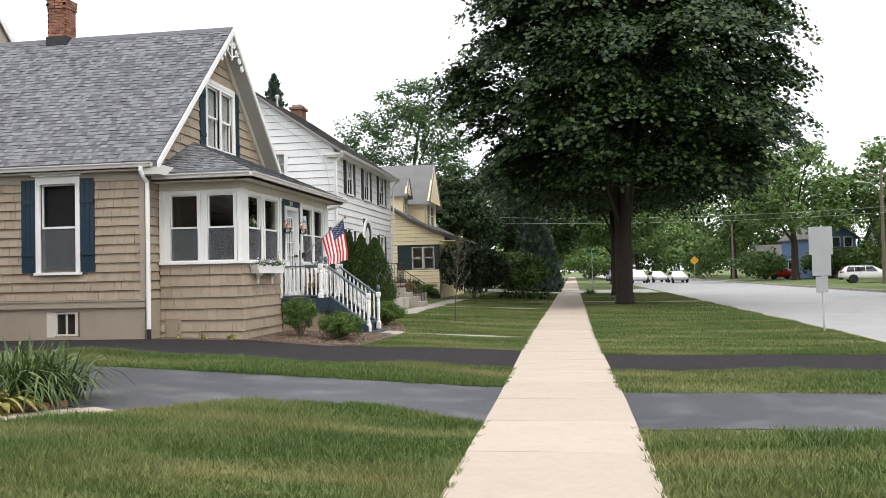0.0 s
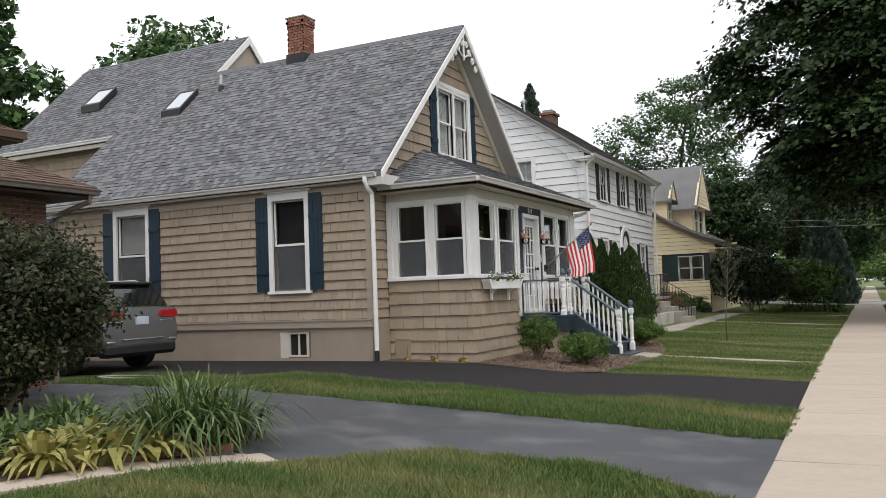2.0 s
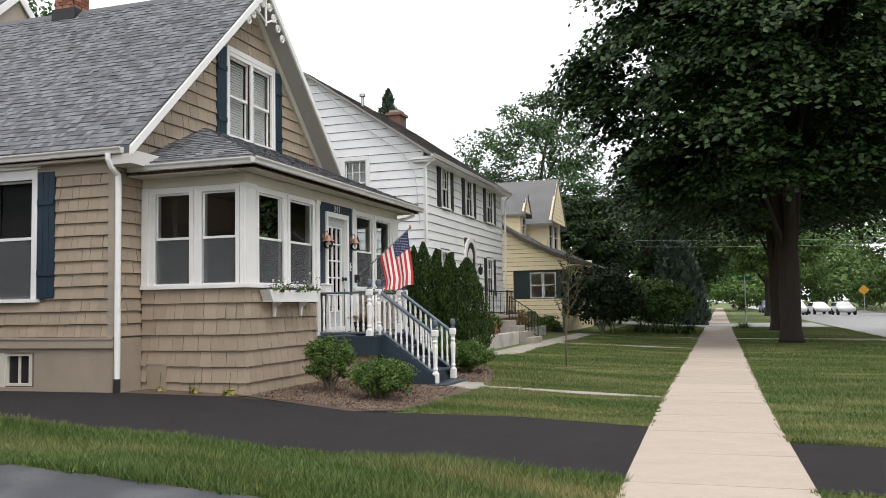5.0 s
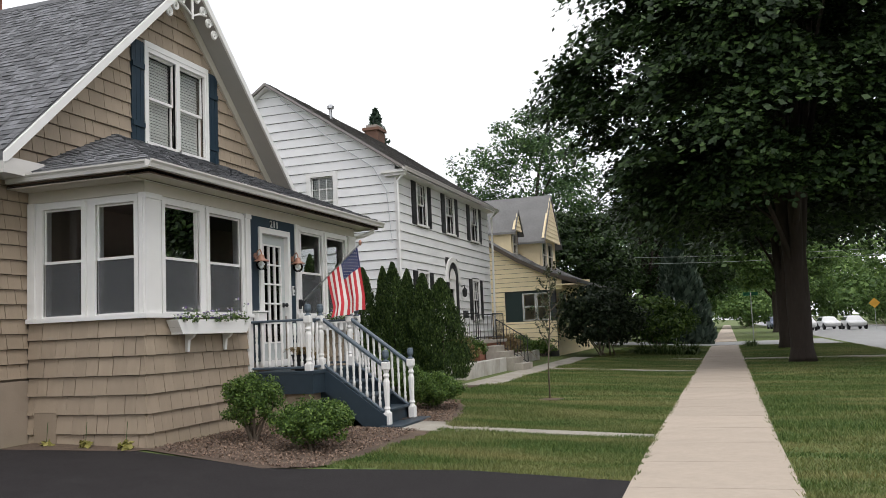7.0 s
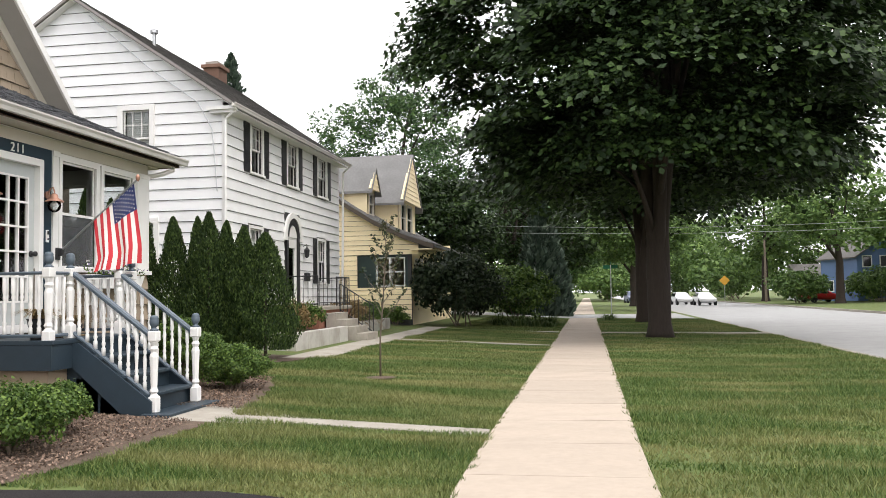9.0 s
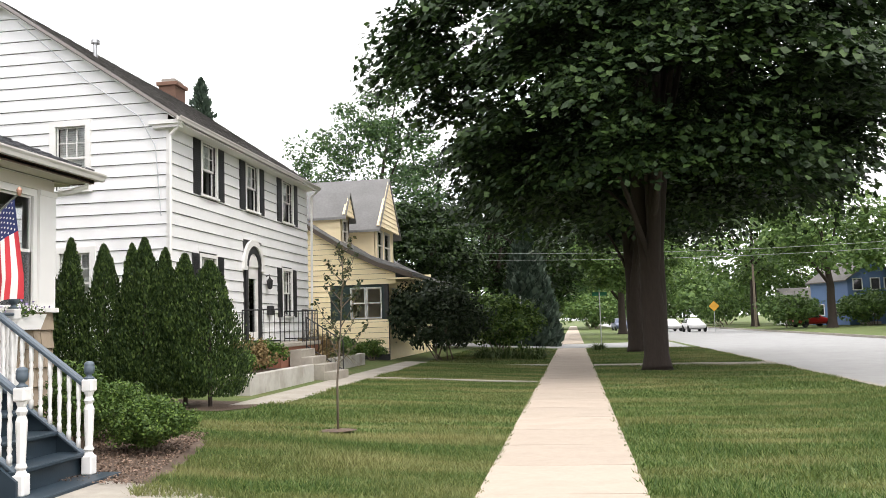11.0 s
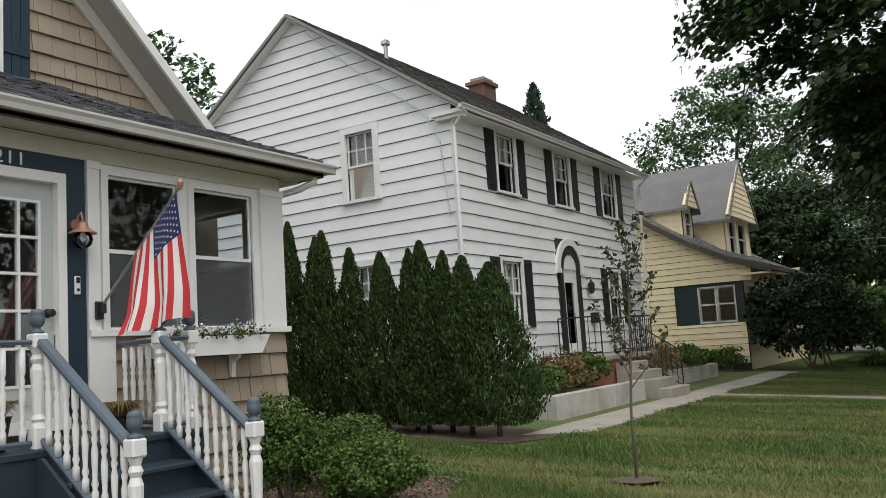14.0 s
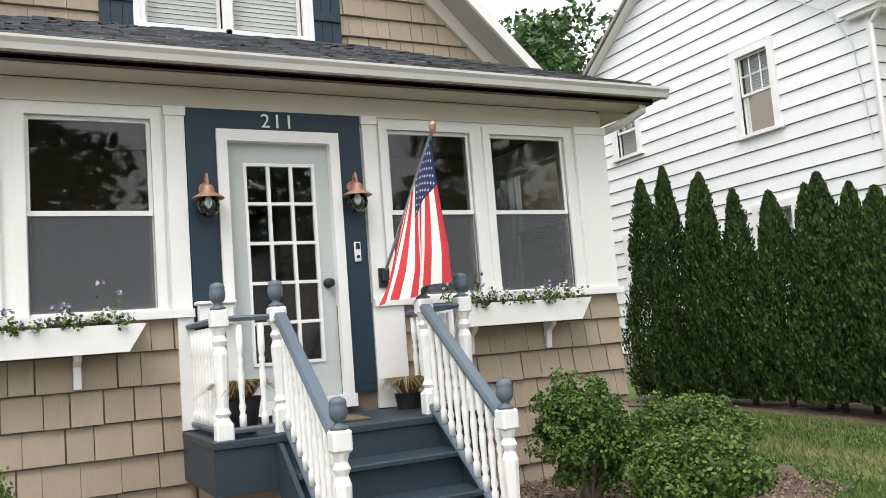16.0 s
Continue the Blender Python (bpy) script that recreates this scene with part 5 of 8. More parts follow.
# arched doorway
bm = bmesh.new()
for r0, r1, d, m in ((0.56, 0.72, 0.09, M_WHITE), (0.36, 0.56, 0.06, M_BLACK)):
    bm = bmesh.new()
    n = 14
    for k in range(n):
        a, b = math.pi * k / n, math.pi * (k + 1) / n
        q = [(33.5 + r * math.cos(t), 3.2 + r * 1.0 * math.sin(t)) for r, t in ((r0, a), (r1, a), (r1, b), (r0, b))]
        prism(bm, q, "x", WX + 0.02, WX + d)
    if m is M_BLACK:
        box(bm, WX + 0.02, WX + 0.06, 32.94, 33.1, 1.2, 3.2)
        box(bm, WX + 0.02, WX + 0.06, 33.9, 34.06, 1.2, 3.2)
    else:
        box(bm, WX + 0.02, WX + 0.1, 32.76, 32.96, 3.1, 3.2)
        box(bm, WX + 0.02, WX + 0.1, 34.04, 34.24, 3.1, 3.2)
    part("door_arch", bm, m, WH, "white arched door hood" if m is M_WHITE else "black fluted door surround")
bm = bmesh.new()
poly = [(33.5 + 0.36 * math.cos(math.pi * k / 12), 3.2 + 0.36 * math.sin(math.pi * k / 12)) for k in range(13)]
prism(bm, poly, "x", WX + 0.01, WX + 0.04)
part("fanlight", bm, M_WHITE, WH, "white half-round panel above the door")
bm = bmesh.new()
for a, b, c, d in ((33.1, 33.24, 1.25, 3.2), (33.76, 33.9, 1.25, 3.2), (33.24, 33.76, 1.25, 1.5), (33.24, 33.76, 2.9, 3.2)):
    wbox(bm, "x", WX, 1, a, b, c, d, -0.04, 0.01)
part("storm_door", bm, M_WHITE, WH, "white storm door with a dark glass pane")
bm = bmesh.new()
wbox(bm, "x", WX, 1, 33.24, 33.76, 1.5, 2.9, -0.03, -0.02)
part("pane", bm, M_GLASS, WH).visible_shadow = False
part("door_backing", boxes((WX - 0.15, WX - 0.12, 33.0, 34.0, 1.2, 3.3)), M_BLACK, WH)
# roof and trim
shingled("roof", [(WEX, 28.55, WEZ), (WEX, 38.5, WEZ), (WR, 38.5, WZ), (WR, 28.55, WZ)], M_WROOF, WH, thick=0.1, row=0.16, seed=31, label="dark grey shingle roof")
shingled("roof", [(2 * WR - WEX, 38.5, WEZ), (2 * WR - WEX, 28.55, WEZ), (WR, 28.55, WZ), (WR, 38.5, WZ)], M_WROOF, WH, thick=0.1, tabs=False)
for sg in (-1, 1):
    e = WR + sg * (WEX - WR)
    bm = bmesh.new()
    prism(bm, [(e, WEZ - 0.01), (WR, WZ - 0.01), (WR, WZ - 0.085), (e, WEZ - 0.085)], "y", 28.5, 28.548)
    part("rake_board", bm, M_GREYTRIM, WH)
    bm = bmesh.new()
    prism(bm, [(e, WEZ - 0.11), (WR, WZ - 0.11), (WR, WZ - 0.13), (e, WEZ - 0.13)], "y", 28.552, WS)
    part("soffit", bm, M_WHITE, WH)
part("soffit", boxes((WX, WEX, WS, WN, 5.93, 5.96)), M_WHITE, WH)
part("cornice_return", boxes((-8.5, WEX + 0.03, 28.57, WS, 5.93, 6.01), (-8.42, WEX, 28.62, WS, 5.86, 5.93)), M_WHITE, WH)
gutter_run("y", 28.5, 38.55, WEX - 0.01, WEZ - 0.03, WH, 1, M_GUTTER)
part("downspout", tube(bmesh.new(), [(-7.78, 28.6, 5.98), (-7.9, 28.68, 5.85), (-8.06, 28.7, 5.7), (-8.07, 28.7, 0.5)], 0.04, 8), M_WHITE, WH)
part("downspout", tube(bmesh.new(), [(-7.78, 38.4, 5.98), (-8.0, 38.36, 5.75), (-8.07, 38.36, 0.5)], 0.04, 8), M_WHITE, WH)
bm = bmesh.new()
tube(bm, [(-11.6, 28.7, 8.45), (-10.0, 28.68, 7.05), (-8.75, 28.68, 6.15), (-8.4, 28.7, 5.5), (-8.35, 28.72, 4.9), (-8.28, 28.72, 4.0)], 0.012, 5)
part("service_cable", bm, M_METAL, WH, "thin grey cable across the gable wall")
CH2 = thing("brick_chimney", (-12.3, 37.4, 8.6), "short red brick chimney on the dark roof", "chimney")
part("stack", boxes((-12.55, -12.0, 37.05, 37.75, 8.5, 9.38)), M_DBRICK, CH2)
part("corbel", boxes((-12.62, -11.93, 36.98, 37.82, 9.38, 9.5), bevel=0.01), M_DBRICK, CH2)
part("cap", boxes((-12.5, -12.05, 37.1, 37.7, 9.5, 9.62)), M_MORTAR, CH2)
vp = thing("vent_pipe", (-10.9, 30.6, 8.1), "short metal roof vent with a cap", "vent pipe")
part("pipe", tube(bmesh.new(), [(-10.9, 30.6, 8.0), (-10.9, 30.6, 8.55)], 0.05, 8), M_METAL, vp)
part("cap", lathe(bmesh.new(), [(0.11, 0), (0.11, 0.08), (0.03, 0.14)], -10.9, 30.6, 8.53), M_METAL, vp)
# stoop with railing and steps
ST = thing("entrance_stoop", (-7.3, 33.5, 0.3), "brick and concrete entrance stoop with steps", "stoop")
part("landing", boxes((WX + 0.06, -7.0, 32.4, 35.6, 0.2, 1.1)), M_BRICK, ST)
part("slab", boxes((WX + 0.06, -6.95, 32.35, 35.65, 1.1, 1.2), bevel=0.01), M_CONCRETE, ST)
for k in range(4):
    part("step", boxes((-6.95 + k * 0.3, -6.65 + k * 0.3, 32.9, 34.1, 0.15, 1.02 - k * 0.19), bevel=0.01), M_CONCRETE, ST)


def iron_rail(pts, height, parent_name, label):
    """Black iron railing along points: two bars and thin balusters."""
    r = thing("iron_railing", pts[0], label, "railing")
    for a, b in zip(pts, pts[1:]):
        a, b = Vector(a), Vector(b)
        for h in (0.08, height):
            part("bar", tube(bmesh.new(), [a + Vector((0, 0, h)), b + Vector((0, 0, h))], 0.018, 6), M_BLACK, r)
        n = max(2, int((b - a).length / 0.13))
        for i in range(n + 1):
            p = a.lerp(b, i / n)
            part("baluster", tube(bmesh.new(), [p + Vector((0, 0, 0.0)), p + Vector((0, 0, height))], 0.009 if 0 < i < n else 0.016, 5), M_BLACK, r)
    return r


iron_rail([(-8.0, 32.42, 1.2), (-7.02, 32.42, 1.2)], 0.85, "", "black iron railing beside the entrance landing")
iron_rail([(-7.02, 34.2, 1.2), (-7.02, 35.55, 1.2), (-8.0, 35.58, 1.2)], 0.85, "", "black iron railing round the entrance landing")
iron_rail([(-6.9, 34.15, 1.0), (-5.9, 34.15, 0.35)], 0.85, "", "sloping black iron stair railing")
mb = thing("mailbox", (-8.1, 34.6, 2.0), "small black wall mailbox", "mailbox")
part("body", boxes((WX + 0.03, WX + 0.13, 34.5, 34.8, 1.95, 2.2), bevel=0.01), M_BLACK, mb)
wl2 = thing("wall_lantern", (-8.1, 34.4, 2.9), "black iron wall lantern", "lantern")
part("cage", lathe(bmesh.new(), [(0.03, 0), (0.07, 0.04), (0.09, 0.24), (0.03, 0.3), (0.01, 0.36)], WX + 0.14, 34.45, 2.65, 6), M_BLACK, wl2)
part("bracket", tube(bmesh.new(), [(WX + 0.03, 34.45, 3.0), (WX + 0.14, 34.45, 3.05), (WX + 0.14, 34.45, 3.0)], 0.012, 5), M_BLACK, wl2)
# planter walls
M_WASH = mat("flaking_whitewash", (0.5, 0.48, 0.44), 0.85, 0.15, 10, 0.4, 60, stain=0.7, stain_color=(0.3, 0.26, 0.22))
for a, b in ((28.45, 32.7), (35.2, 40.4)):
    pw = thing("planter_wall", (-6.2, a, 0.25), "low whitewashed block planter wall, paint flaking", "planter wall", "planter walls")
    x0 = -6.25 if a < 30 else -6.85
    n = int((b - a) / 0.75)
    for i in range(n):
        s = (b - a) / n
        part("block", boxes((x0 - 0.2, x0, a + i * s, a + (i + 1) * s - 0.012, 0.1, 0.66), bevel=0.012), M_WASH, pw)
    part("return_wall", boxes((WX + 0.06, x0 - 0.21, a, a + 0.2, 0.1, 0.675), bevel=0.012), M_WASH, pw)
    part("soil", boxes((WX + 0.06, x0 - 0.2, a + 0.2, b, 0.1, 0.6)), M_MULCH, pw)

# ---- yellow house ----
YH = thing("yellow_house", (-12, 48, 0.3), "cream-yellow clapboard cottage with sweeping roof and dormers", "house")
YS, YN = 43.6, 53.5
prof = [(-16, 4.2), (-13.6, 6.3), (-12.5, 7.1), (-10.6, 6.1), (-9.4, 5.3), (-8.2, 4.55), (-7.0, 3.95), (-5.7, 3.5)]
bm = bmesh.new()
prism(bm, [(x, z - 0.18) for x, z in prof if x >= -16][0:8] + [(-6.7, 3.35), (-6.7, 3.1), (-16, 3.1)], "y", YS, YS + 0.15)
part("gable_wall", bm, M_SHADEBACK, YH)
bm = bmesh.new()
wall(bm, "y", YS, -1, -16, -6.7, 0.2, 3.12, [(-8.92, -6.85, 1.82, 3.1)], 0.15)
part("wall", bm, M_SHADEBACK, YH)
bm = bmesh.new()
wall(bm, "x", -6.7, 1, YS + 0.15, YN, 0.2, 3.35, [(44.3, 46.0, 1.75, 3.0), (46.6, 48.4, 1.75, 3.0)], 0.15)
part("wall", bm, M_YSIDING, YH)


def y_lim(v):
    zs, xx = [p[1] - 0.2 for p in prof], [p[0] for p in prof]
    right = float(np.interp(-v, [-z for z in zs[2:]], xx[2:]))
    left = float(np.interp(v, zs[:3], xx[:3]))
    return left, min(right, -6.4) if v < 6.8 else (left + 0.01)


cladding("y", YS, -1, -16, -6.7, 0.5, 3.1, [(-8.95, -6.7, 1.8, 3.12)], 0.2, 0.03, "clapboard", M_YSIDING, YH, gap=0.012)
cladding("y", YS, -1, -16, -6.2, 3.12, 6.7, [], 0.2, 0.03, "clapboard", M_YSIDING, YH, lim=y_lim, gap=0.012)
part("rear_wall", boxes((-16, -15.85, YS, YN, 0.2, 4.1), (-16, -6.7, YN, YN + 0.15, 0.2, 4.0)), M_YSIDING, YH)
for (x0, z0), (x1, z1), sd in zip(prof, prof[1:], range(9)):
    c = [(x1, YS - 0.35, z1), (x1, YN + 0.35, z1), (x0, YN + 0.35, z0), (x0, YS - 0.35, z0)]
    if x0 < -12.6:
        c = [(x0, YN + 0.35, z0), (x0, YS - 0.35, z0), (x1, YS - 0.35, z1), (x1, YN + 0.35, z1)]
    shingled("roof", c, M_YROOF, YH, thick=0.12, row=0.18, tab=0.35, seed=41 + sd, tabs=x0 > -12.6, label="weathered grey shingle roof")
bm = bmesh.new()
for (x0, z0), (x1, z1) in zip(prof[2:], prof[3:]):
    prism(bm, [(x0, z0 - 0.02), (x1, z1 - 0.02), (x1, z1 - 0.2), (x0, z0 - 0.2)], "y", YS - 0.38, YS - 0.34)
part("rake_board", bm, mat("dark_trim", (0.09, 0.07, 0.055), 0.7), YH)
part("porch_soffit", boxes((-6.7, -5.75, YS - 0.3, YN, 3.28, 3.34)), M_YSIDING, YH)
part("porch_panel", boxes((-8.92, -8.17, YS + 0.03, YS + 0.06, 1.82, 3.1), (-6.96, -6.85, YS + 0.03, YS + 0.06, 1.82, 3.1), (-8.17, -6.96, YS + 0.03, YS + 0.06, 3.02, 3.1), (-7.58, -7.56, YS + 0.03, YS + 0.06, 1.82, 3.02)), M_TEAL, YH, "dark teal panel beside the porch windows")
for a, b in ((-8.15, -7.6), (-7.54, -6.98)):
    window("window", "y", YS, -1, a, b, 1.86, 3.0, YH, trim=0.02, screen=False, sill=False, out=0.02)
for a, b in ((44.32, 45.1), (45.2, 45.98), (46.62, 47.45), (47.55, 48.38)):
    window("window", "x", -6.7, 1, a, b, 1.77, 2.98, YH, trim=0.02, screen=False, sill=False, out=0.02)


def dormer(y0, y1, xf, zb, ze, za, xb, over, win, seed):
    """A gabled dormer facing the street: front at xf, from y0 to y1, eaves at ze, peak at za."""
    ym = (y0 + y1) / 2
    d = thing("dormer", (xf, ym, zb), "", "")
    d.parent = YH
    d.matrix_parent_inverse = Matrix.Translation(-Vector(YH.location))
    bm = bmesh.new()
    wall(bm, "x", xf, 1, y0, y1, zb, ze + 0.1, win, 0.12)
    wall(bm, "y", y0, -1, xb, xf - 0.0, zb, ze + 0.1, [], 0.12)
    wall(bm, "y", y1, 1, xb, xf - 0.0, zb, ze + 0.1, [], 0.12)
    prism(bm, [(y0 - over, ze), (y1 + over, ze), (ym, za - 0.1)], "x", xf + over * 0.6, xf + over * 0.6 + 0.08)
    link_child("wall", bm, M_YSIDING, d)
    verts, faces = [], []
    z = ze
    while z < za - 0.25:
        f = (z - ze) / (za - ze)
        g = min((z + 0.2 - ze) / (za - ze), 0.97)
        h = (y1 - y0) / 2 + over
        k = len(verts)
        verts += wedge("x", xf + over * 0.6 + 0.08, 1, ym - h * (1 - f), ym + h * (1 - f), z, z + 0.2, 0.03, 0.004, ym - h * (1 - g), ym + h * (1 - g))
        faces += [tuple(i + k for i in q) for q in WF]
        z += 0.2
    z = zb
    while z < ze - 0.05:
        k = len(verts)
        verts += wedge("y", y0, -1, xb, xf, z, min(z + 0.2, ze), 0.028)
        faces += [tuple(i + k for i in q) for q in WF]
        z += 0.2
    me = bpy.data.meshes.new("clapboard")
    me.from_pydata(verts, [], faces)
    me.materials.append(M_YSIDING)
    cb = new("clapboard", me)
    cb.parent, cb.matrix_parent_inverse = d, Matrix.Translation(-Vector(d.location))
    cb["kind"] = "stuff"
    for s in (0, 1):
        ys_ = (y0 - over) if s == 0 else (y1 + over)
        zz = ze - over * 0.5
        bm = bmesh.new()
        xo = xf + over * 0.6 + 0.15
        slab(bm, [(xb, ys_, zz), (xo, ys_, zz), (xo, ym, za), (xb, ym, za)], 0.1)
        link_child("dormer_roof", bm, M_YROOF, d, "grey shingle dormer roof")
    for w in win:
        bm = bmesh.new()
        for u0, u1, v0, v1 in ((w[0] - 0.06, w[0] + 0.04, w[2], w[3]), (w[1] - 0.04, w[1] + 0.06, w[2], w[3]), (w[0], w[1], w[3] - 0.04, w[3] + 0.06), (w[0], w[1], w[2] - 0.06, w[2] + 0.04), (w[0], w[1], (w[2] + w[3]) / 2 - 0.02, (w[2] + w[3]) / 2 + 0.02)):
            wbox(bm, "x", xf, 1, u0, u1, v0, v1, -0.05, 0.03)
        link_child("window_frame", bm, M_CREAM, d)
        bm = bmesh.new()
        wbox(bm, "x", xf, 1, w[0], w[1], w[2], w[3], -0.04, -0.03)
        link_child("pane", bm, M_GLASS, d).visible_shadow = False
    return d


dormer(44.8, 46.1, -8.82, 4.5, 6.0, 7.0, -12.2, 0.2, [(45.1, 45.8, 4.95, 5.85)], 1)
dormer(47.1, 51.0, -8.0, 4.1, 5.75, 8.1, -12.8, 0.3, [(47.7, 48.6, 4.4, 5.65), (49.0, 50.1, 4.4, 5.65)], 2)

# ---- large trees ----
maple((2.6, 38.6, 0.0), 0.34, 3.6, [(4.0, 3.5), (5.5, 6.3), (8.0, 8.3), (11.0, 8.0), (14.0, 6.7), (17.0, 4.6), (20.0, 1.2)], 0.35, 960, 260, 0.112, "large dark green street maple with a thick trunk", 11)
maple((3.0, 52.6, 0.0), 0.34, 3.6, [(4.2, 3.0), (6.0, 6.0), (9.0, 7.2), (12.5, 6.0), (16.0, 3.0), (17.5, 0.8)], 0.8, 320, 170, 0.14, "tall street maple farther along the verge", 12)
far_trees = [((-13.5, 70, 0.3), 18.5, 6.5, 3), ((-27, 60, 0.3), 13, 6, 4), ((-5.5, 74, 0.3), 12, 5, 5), ((-9, 60.5, 0.3), 9, 4.5, 6), ((-26, 37, 0.3), 11, 4, 7), ((-33.5, 24, 0.3), 17, 3.6, 8), ((-38.5, 42, 0.3), 19.5, 5.2, 40), ((-47, 51, 0.3), 25, 8, 41), ((-20, 52, 0.3), 13, 4.5, 9),
             ((-3, 90, 0.1), 13, 6, 10), ((5, 100, 0), 14, 7, 11), ((4.6, 78, 0), 11, 4.5, 12), ((25, 100, 0), 16, 7, 13), ((33, 78, 0), 15, 6, 14), ((23, 126, 0), 18, 9, 15), ((38, 100, 0), 17, 8, 16), ((45, 70, 0), 13, 6, 17), ((60, 100, 0), 15, 9, 18), ((12, 160, 0), 15, 12, 19), ((-3, 150, 0), 13, 8, 31), ((4, 185, 0), 14, 9, 32), ((18, 190, 0), 16, 12, 33), ((35, 140, 0), 15, 11, 20), ((-12, 120, 0.3), 15, 9, 21), ((55, 135, 0), 16, 12, 22), ((-28, 95, 0.3), 16, 9, 23)]
for b, h, r, sd in far_trees:
    fine = b[1] <= 80 and -16 < b[0] < 8
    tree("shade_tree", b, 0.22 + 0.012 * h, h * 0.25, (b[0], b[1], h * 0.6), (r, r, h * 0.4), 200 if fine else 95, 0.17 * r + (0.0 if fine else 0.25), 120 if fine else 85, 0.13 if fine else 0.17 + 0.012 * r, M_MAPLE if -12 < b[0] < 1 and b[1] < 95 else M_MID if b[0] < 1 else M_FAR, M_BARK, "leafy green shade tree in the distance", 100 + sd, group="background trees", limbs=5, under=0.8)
cone_tree("spruce_tree", (-21.5, 60, 0.3), 16.4, 3.7, M_SPRUCE, "tall dark spruce behind the white house", 77, category="tree", n=6500, size=0.16, power=0.66, droop=0.3, whorl=0.75)
cone_tree("spruce_tree", (-2.6, 64.5, 0.2), 7.5, 2.4, M_SPRUCE, "dark blue-green spruce beside the side street", 78, category="tree", n=5000, size=0.22, power=0.9, droop=0.3)
# ---- hedge of arborvitae ----
for i, (x, y, h, r) in enumerate([(-10.8, 26.4, 3.49, 0.51), (-10.05, 26.2, 3.54, 0.43), (-9.62, 26.4, 3.24, 0.43), (-9.3, 26.2, 3.29, 0.45), (-8.8, 26.3, 2.94, 0.43), (-8.13, 26.25, 2.79, 0.48), (-7.64, 26.35, 2.79, 0.41), (-7.32, 26.2, 2.87, 0.51), (-7.0, 26.35, 2.69, 0.41), (-6.56, 26.2, 2.55, 0.51), (-6.13, 26.25, 2.41, 0.73)]):
    cone_tree("arborvitae", (x, y, 0.3), h, r, M_ARBOR, "dense dark green pointed arborvitae in a hedge row", 50 + i, "arborvitae hedge", n=15000, size=0.026, power=0.64, tufts=420, lift=0.17)


# ---- front stairs of the tan house ----
STAIR = thing("porch_stairs", (-5.4, 19.3, 0.2), "slate-blue painted wooden porch stairs with small landing", "stairs")
part("landing", boxes((PX + 0.04, -5.5, 18.355, 20.27, 1.0, 1.05), bevel=0.006), M_DECK, STAIR)
part("landing_skirt", boxes((PX + 0.04, -5.52, 18.36, 20.26, 0.72, 1.0)), M_DECK, STAIR)
part("landing_base", boxes((PX + 0.04, -5.62, 18.45, 20.15, 0.15, 0.72)), M_SHAKE, STAIR, "tan shingled base under the landing")
for k, (x0, x1, z) in enumerate(((-5.5, -5.2, 0.84), (-5.2, -4.9, 0.63), (-4.9, -4.62, 0.42), (-4.62, -4.3, 0.21))):
    e = 0.03 if k < 3 else 0.0
    w0, w1 = (18.78, 19.92) if k < 3 else (18.68, 20.02)
    part("riser", boxes((x0 - 0.3, x1 - 0.03, w0 + 0.02, w1 - 0.02, 0.08, z - 0.04)), M_DECK, STAIR)
    part("tread", boxes((x0 - 0.02, x1 + e, w0, w1, z - 0.04, z), bevel=0.008), M_DECK, STAIR)
for yy in (18.76, 19.92):
    bm = bmesh.new()
    prism(bm, [(-5.52, 0.72), (-5.52, 1.0), (-5.45, 1.0), (-4.55, 0.34), (-4.55, 0.06), (-4.75, 0.06)], "y", yy - 0.015, yy + 0.015)
    part("stringer", bm, M_DECK, STAIR)

RAIL = thing("porch_railing", (-5.6, 19.3, 1.05), "white turned-baluster porch railing with slate-blue handrails", "railing")
bal_prof = [(0.021, 0.0), (0.021, 0.1), (0.013, 0.12), (0.022, 0.16), (0.014, 0.2), (0.018, 0.3), (0.021, 0.4), (0.013, 0.46), (0.02, 0.5), (0.013, 0.53), (0.021, 0.56), (0.021, 0.76)]


def baluster_mesh(h):
    bm = bmesh.new()
    lathe(bm, [(r * 1.12, z * h / 0.76) for r, z in bal_prof], 0, 0, 0, 8)
    me = bpy.data.meshes.new("baluster")
    bm.to_mesh(me)
    bm.free()
    me.materials.append(M_WHITE)
    me.shade_smooth()
    return me


BAL = baluster_mesh(0.66)


def balusters(a, b, n, mesh, parent):
    a, b = Vector(a), Vector(b)
    for i in range(n):
        ob = link("baluster", mesh, None, parent)
        ob.location = a.lerp(b, (i + 0.5) / n)


def post(x, y, z0, z1, parent):
    """A turned newel: square foot and head blocks, turned shaft, slate-blue finial."""
    s = 0.055
    h = z1 - z0
    bm = boxes((x - s, x + s, y - s, y + s, z0, z0 + 0.2 * h), (x - s, x + s, y - s, y + s, z1 - 0.13 * h, z1), bevel=0.012)
    lathe(bm, [(r, f * 0.67 * h) for r, f in ((0.052, 0), (0.034, 0.05), (0.05, 0.09), (0.036, 0.15), (0.042, 0.4), (0.05, 0.72), (0.034, 0.8), (0.05, 0.86), (0.034, 0.92), (0.05, 1.0))], x, y, z0 + 0.2 * h, 10)
    p = part("post", bm, M_WHITE, parent)
    bm = lathe(bmesh.new(), [(0.05, 0), (0.05, 0.015), (0.03, 0.025), (0.024, 0.04), (0.04, 0.055), (0.05, 0.075), (0.052, 0.12), (0.046, 0.13), (0.05, 0.14), (0.04, 0.165), (0.015, 0.175)], x, y, z1, 12)
    part("finial", bm, M_RAIL, p, "slate-blue turned post cap", smooth=True)


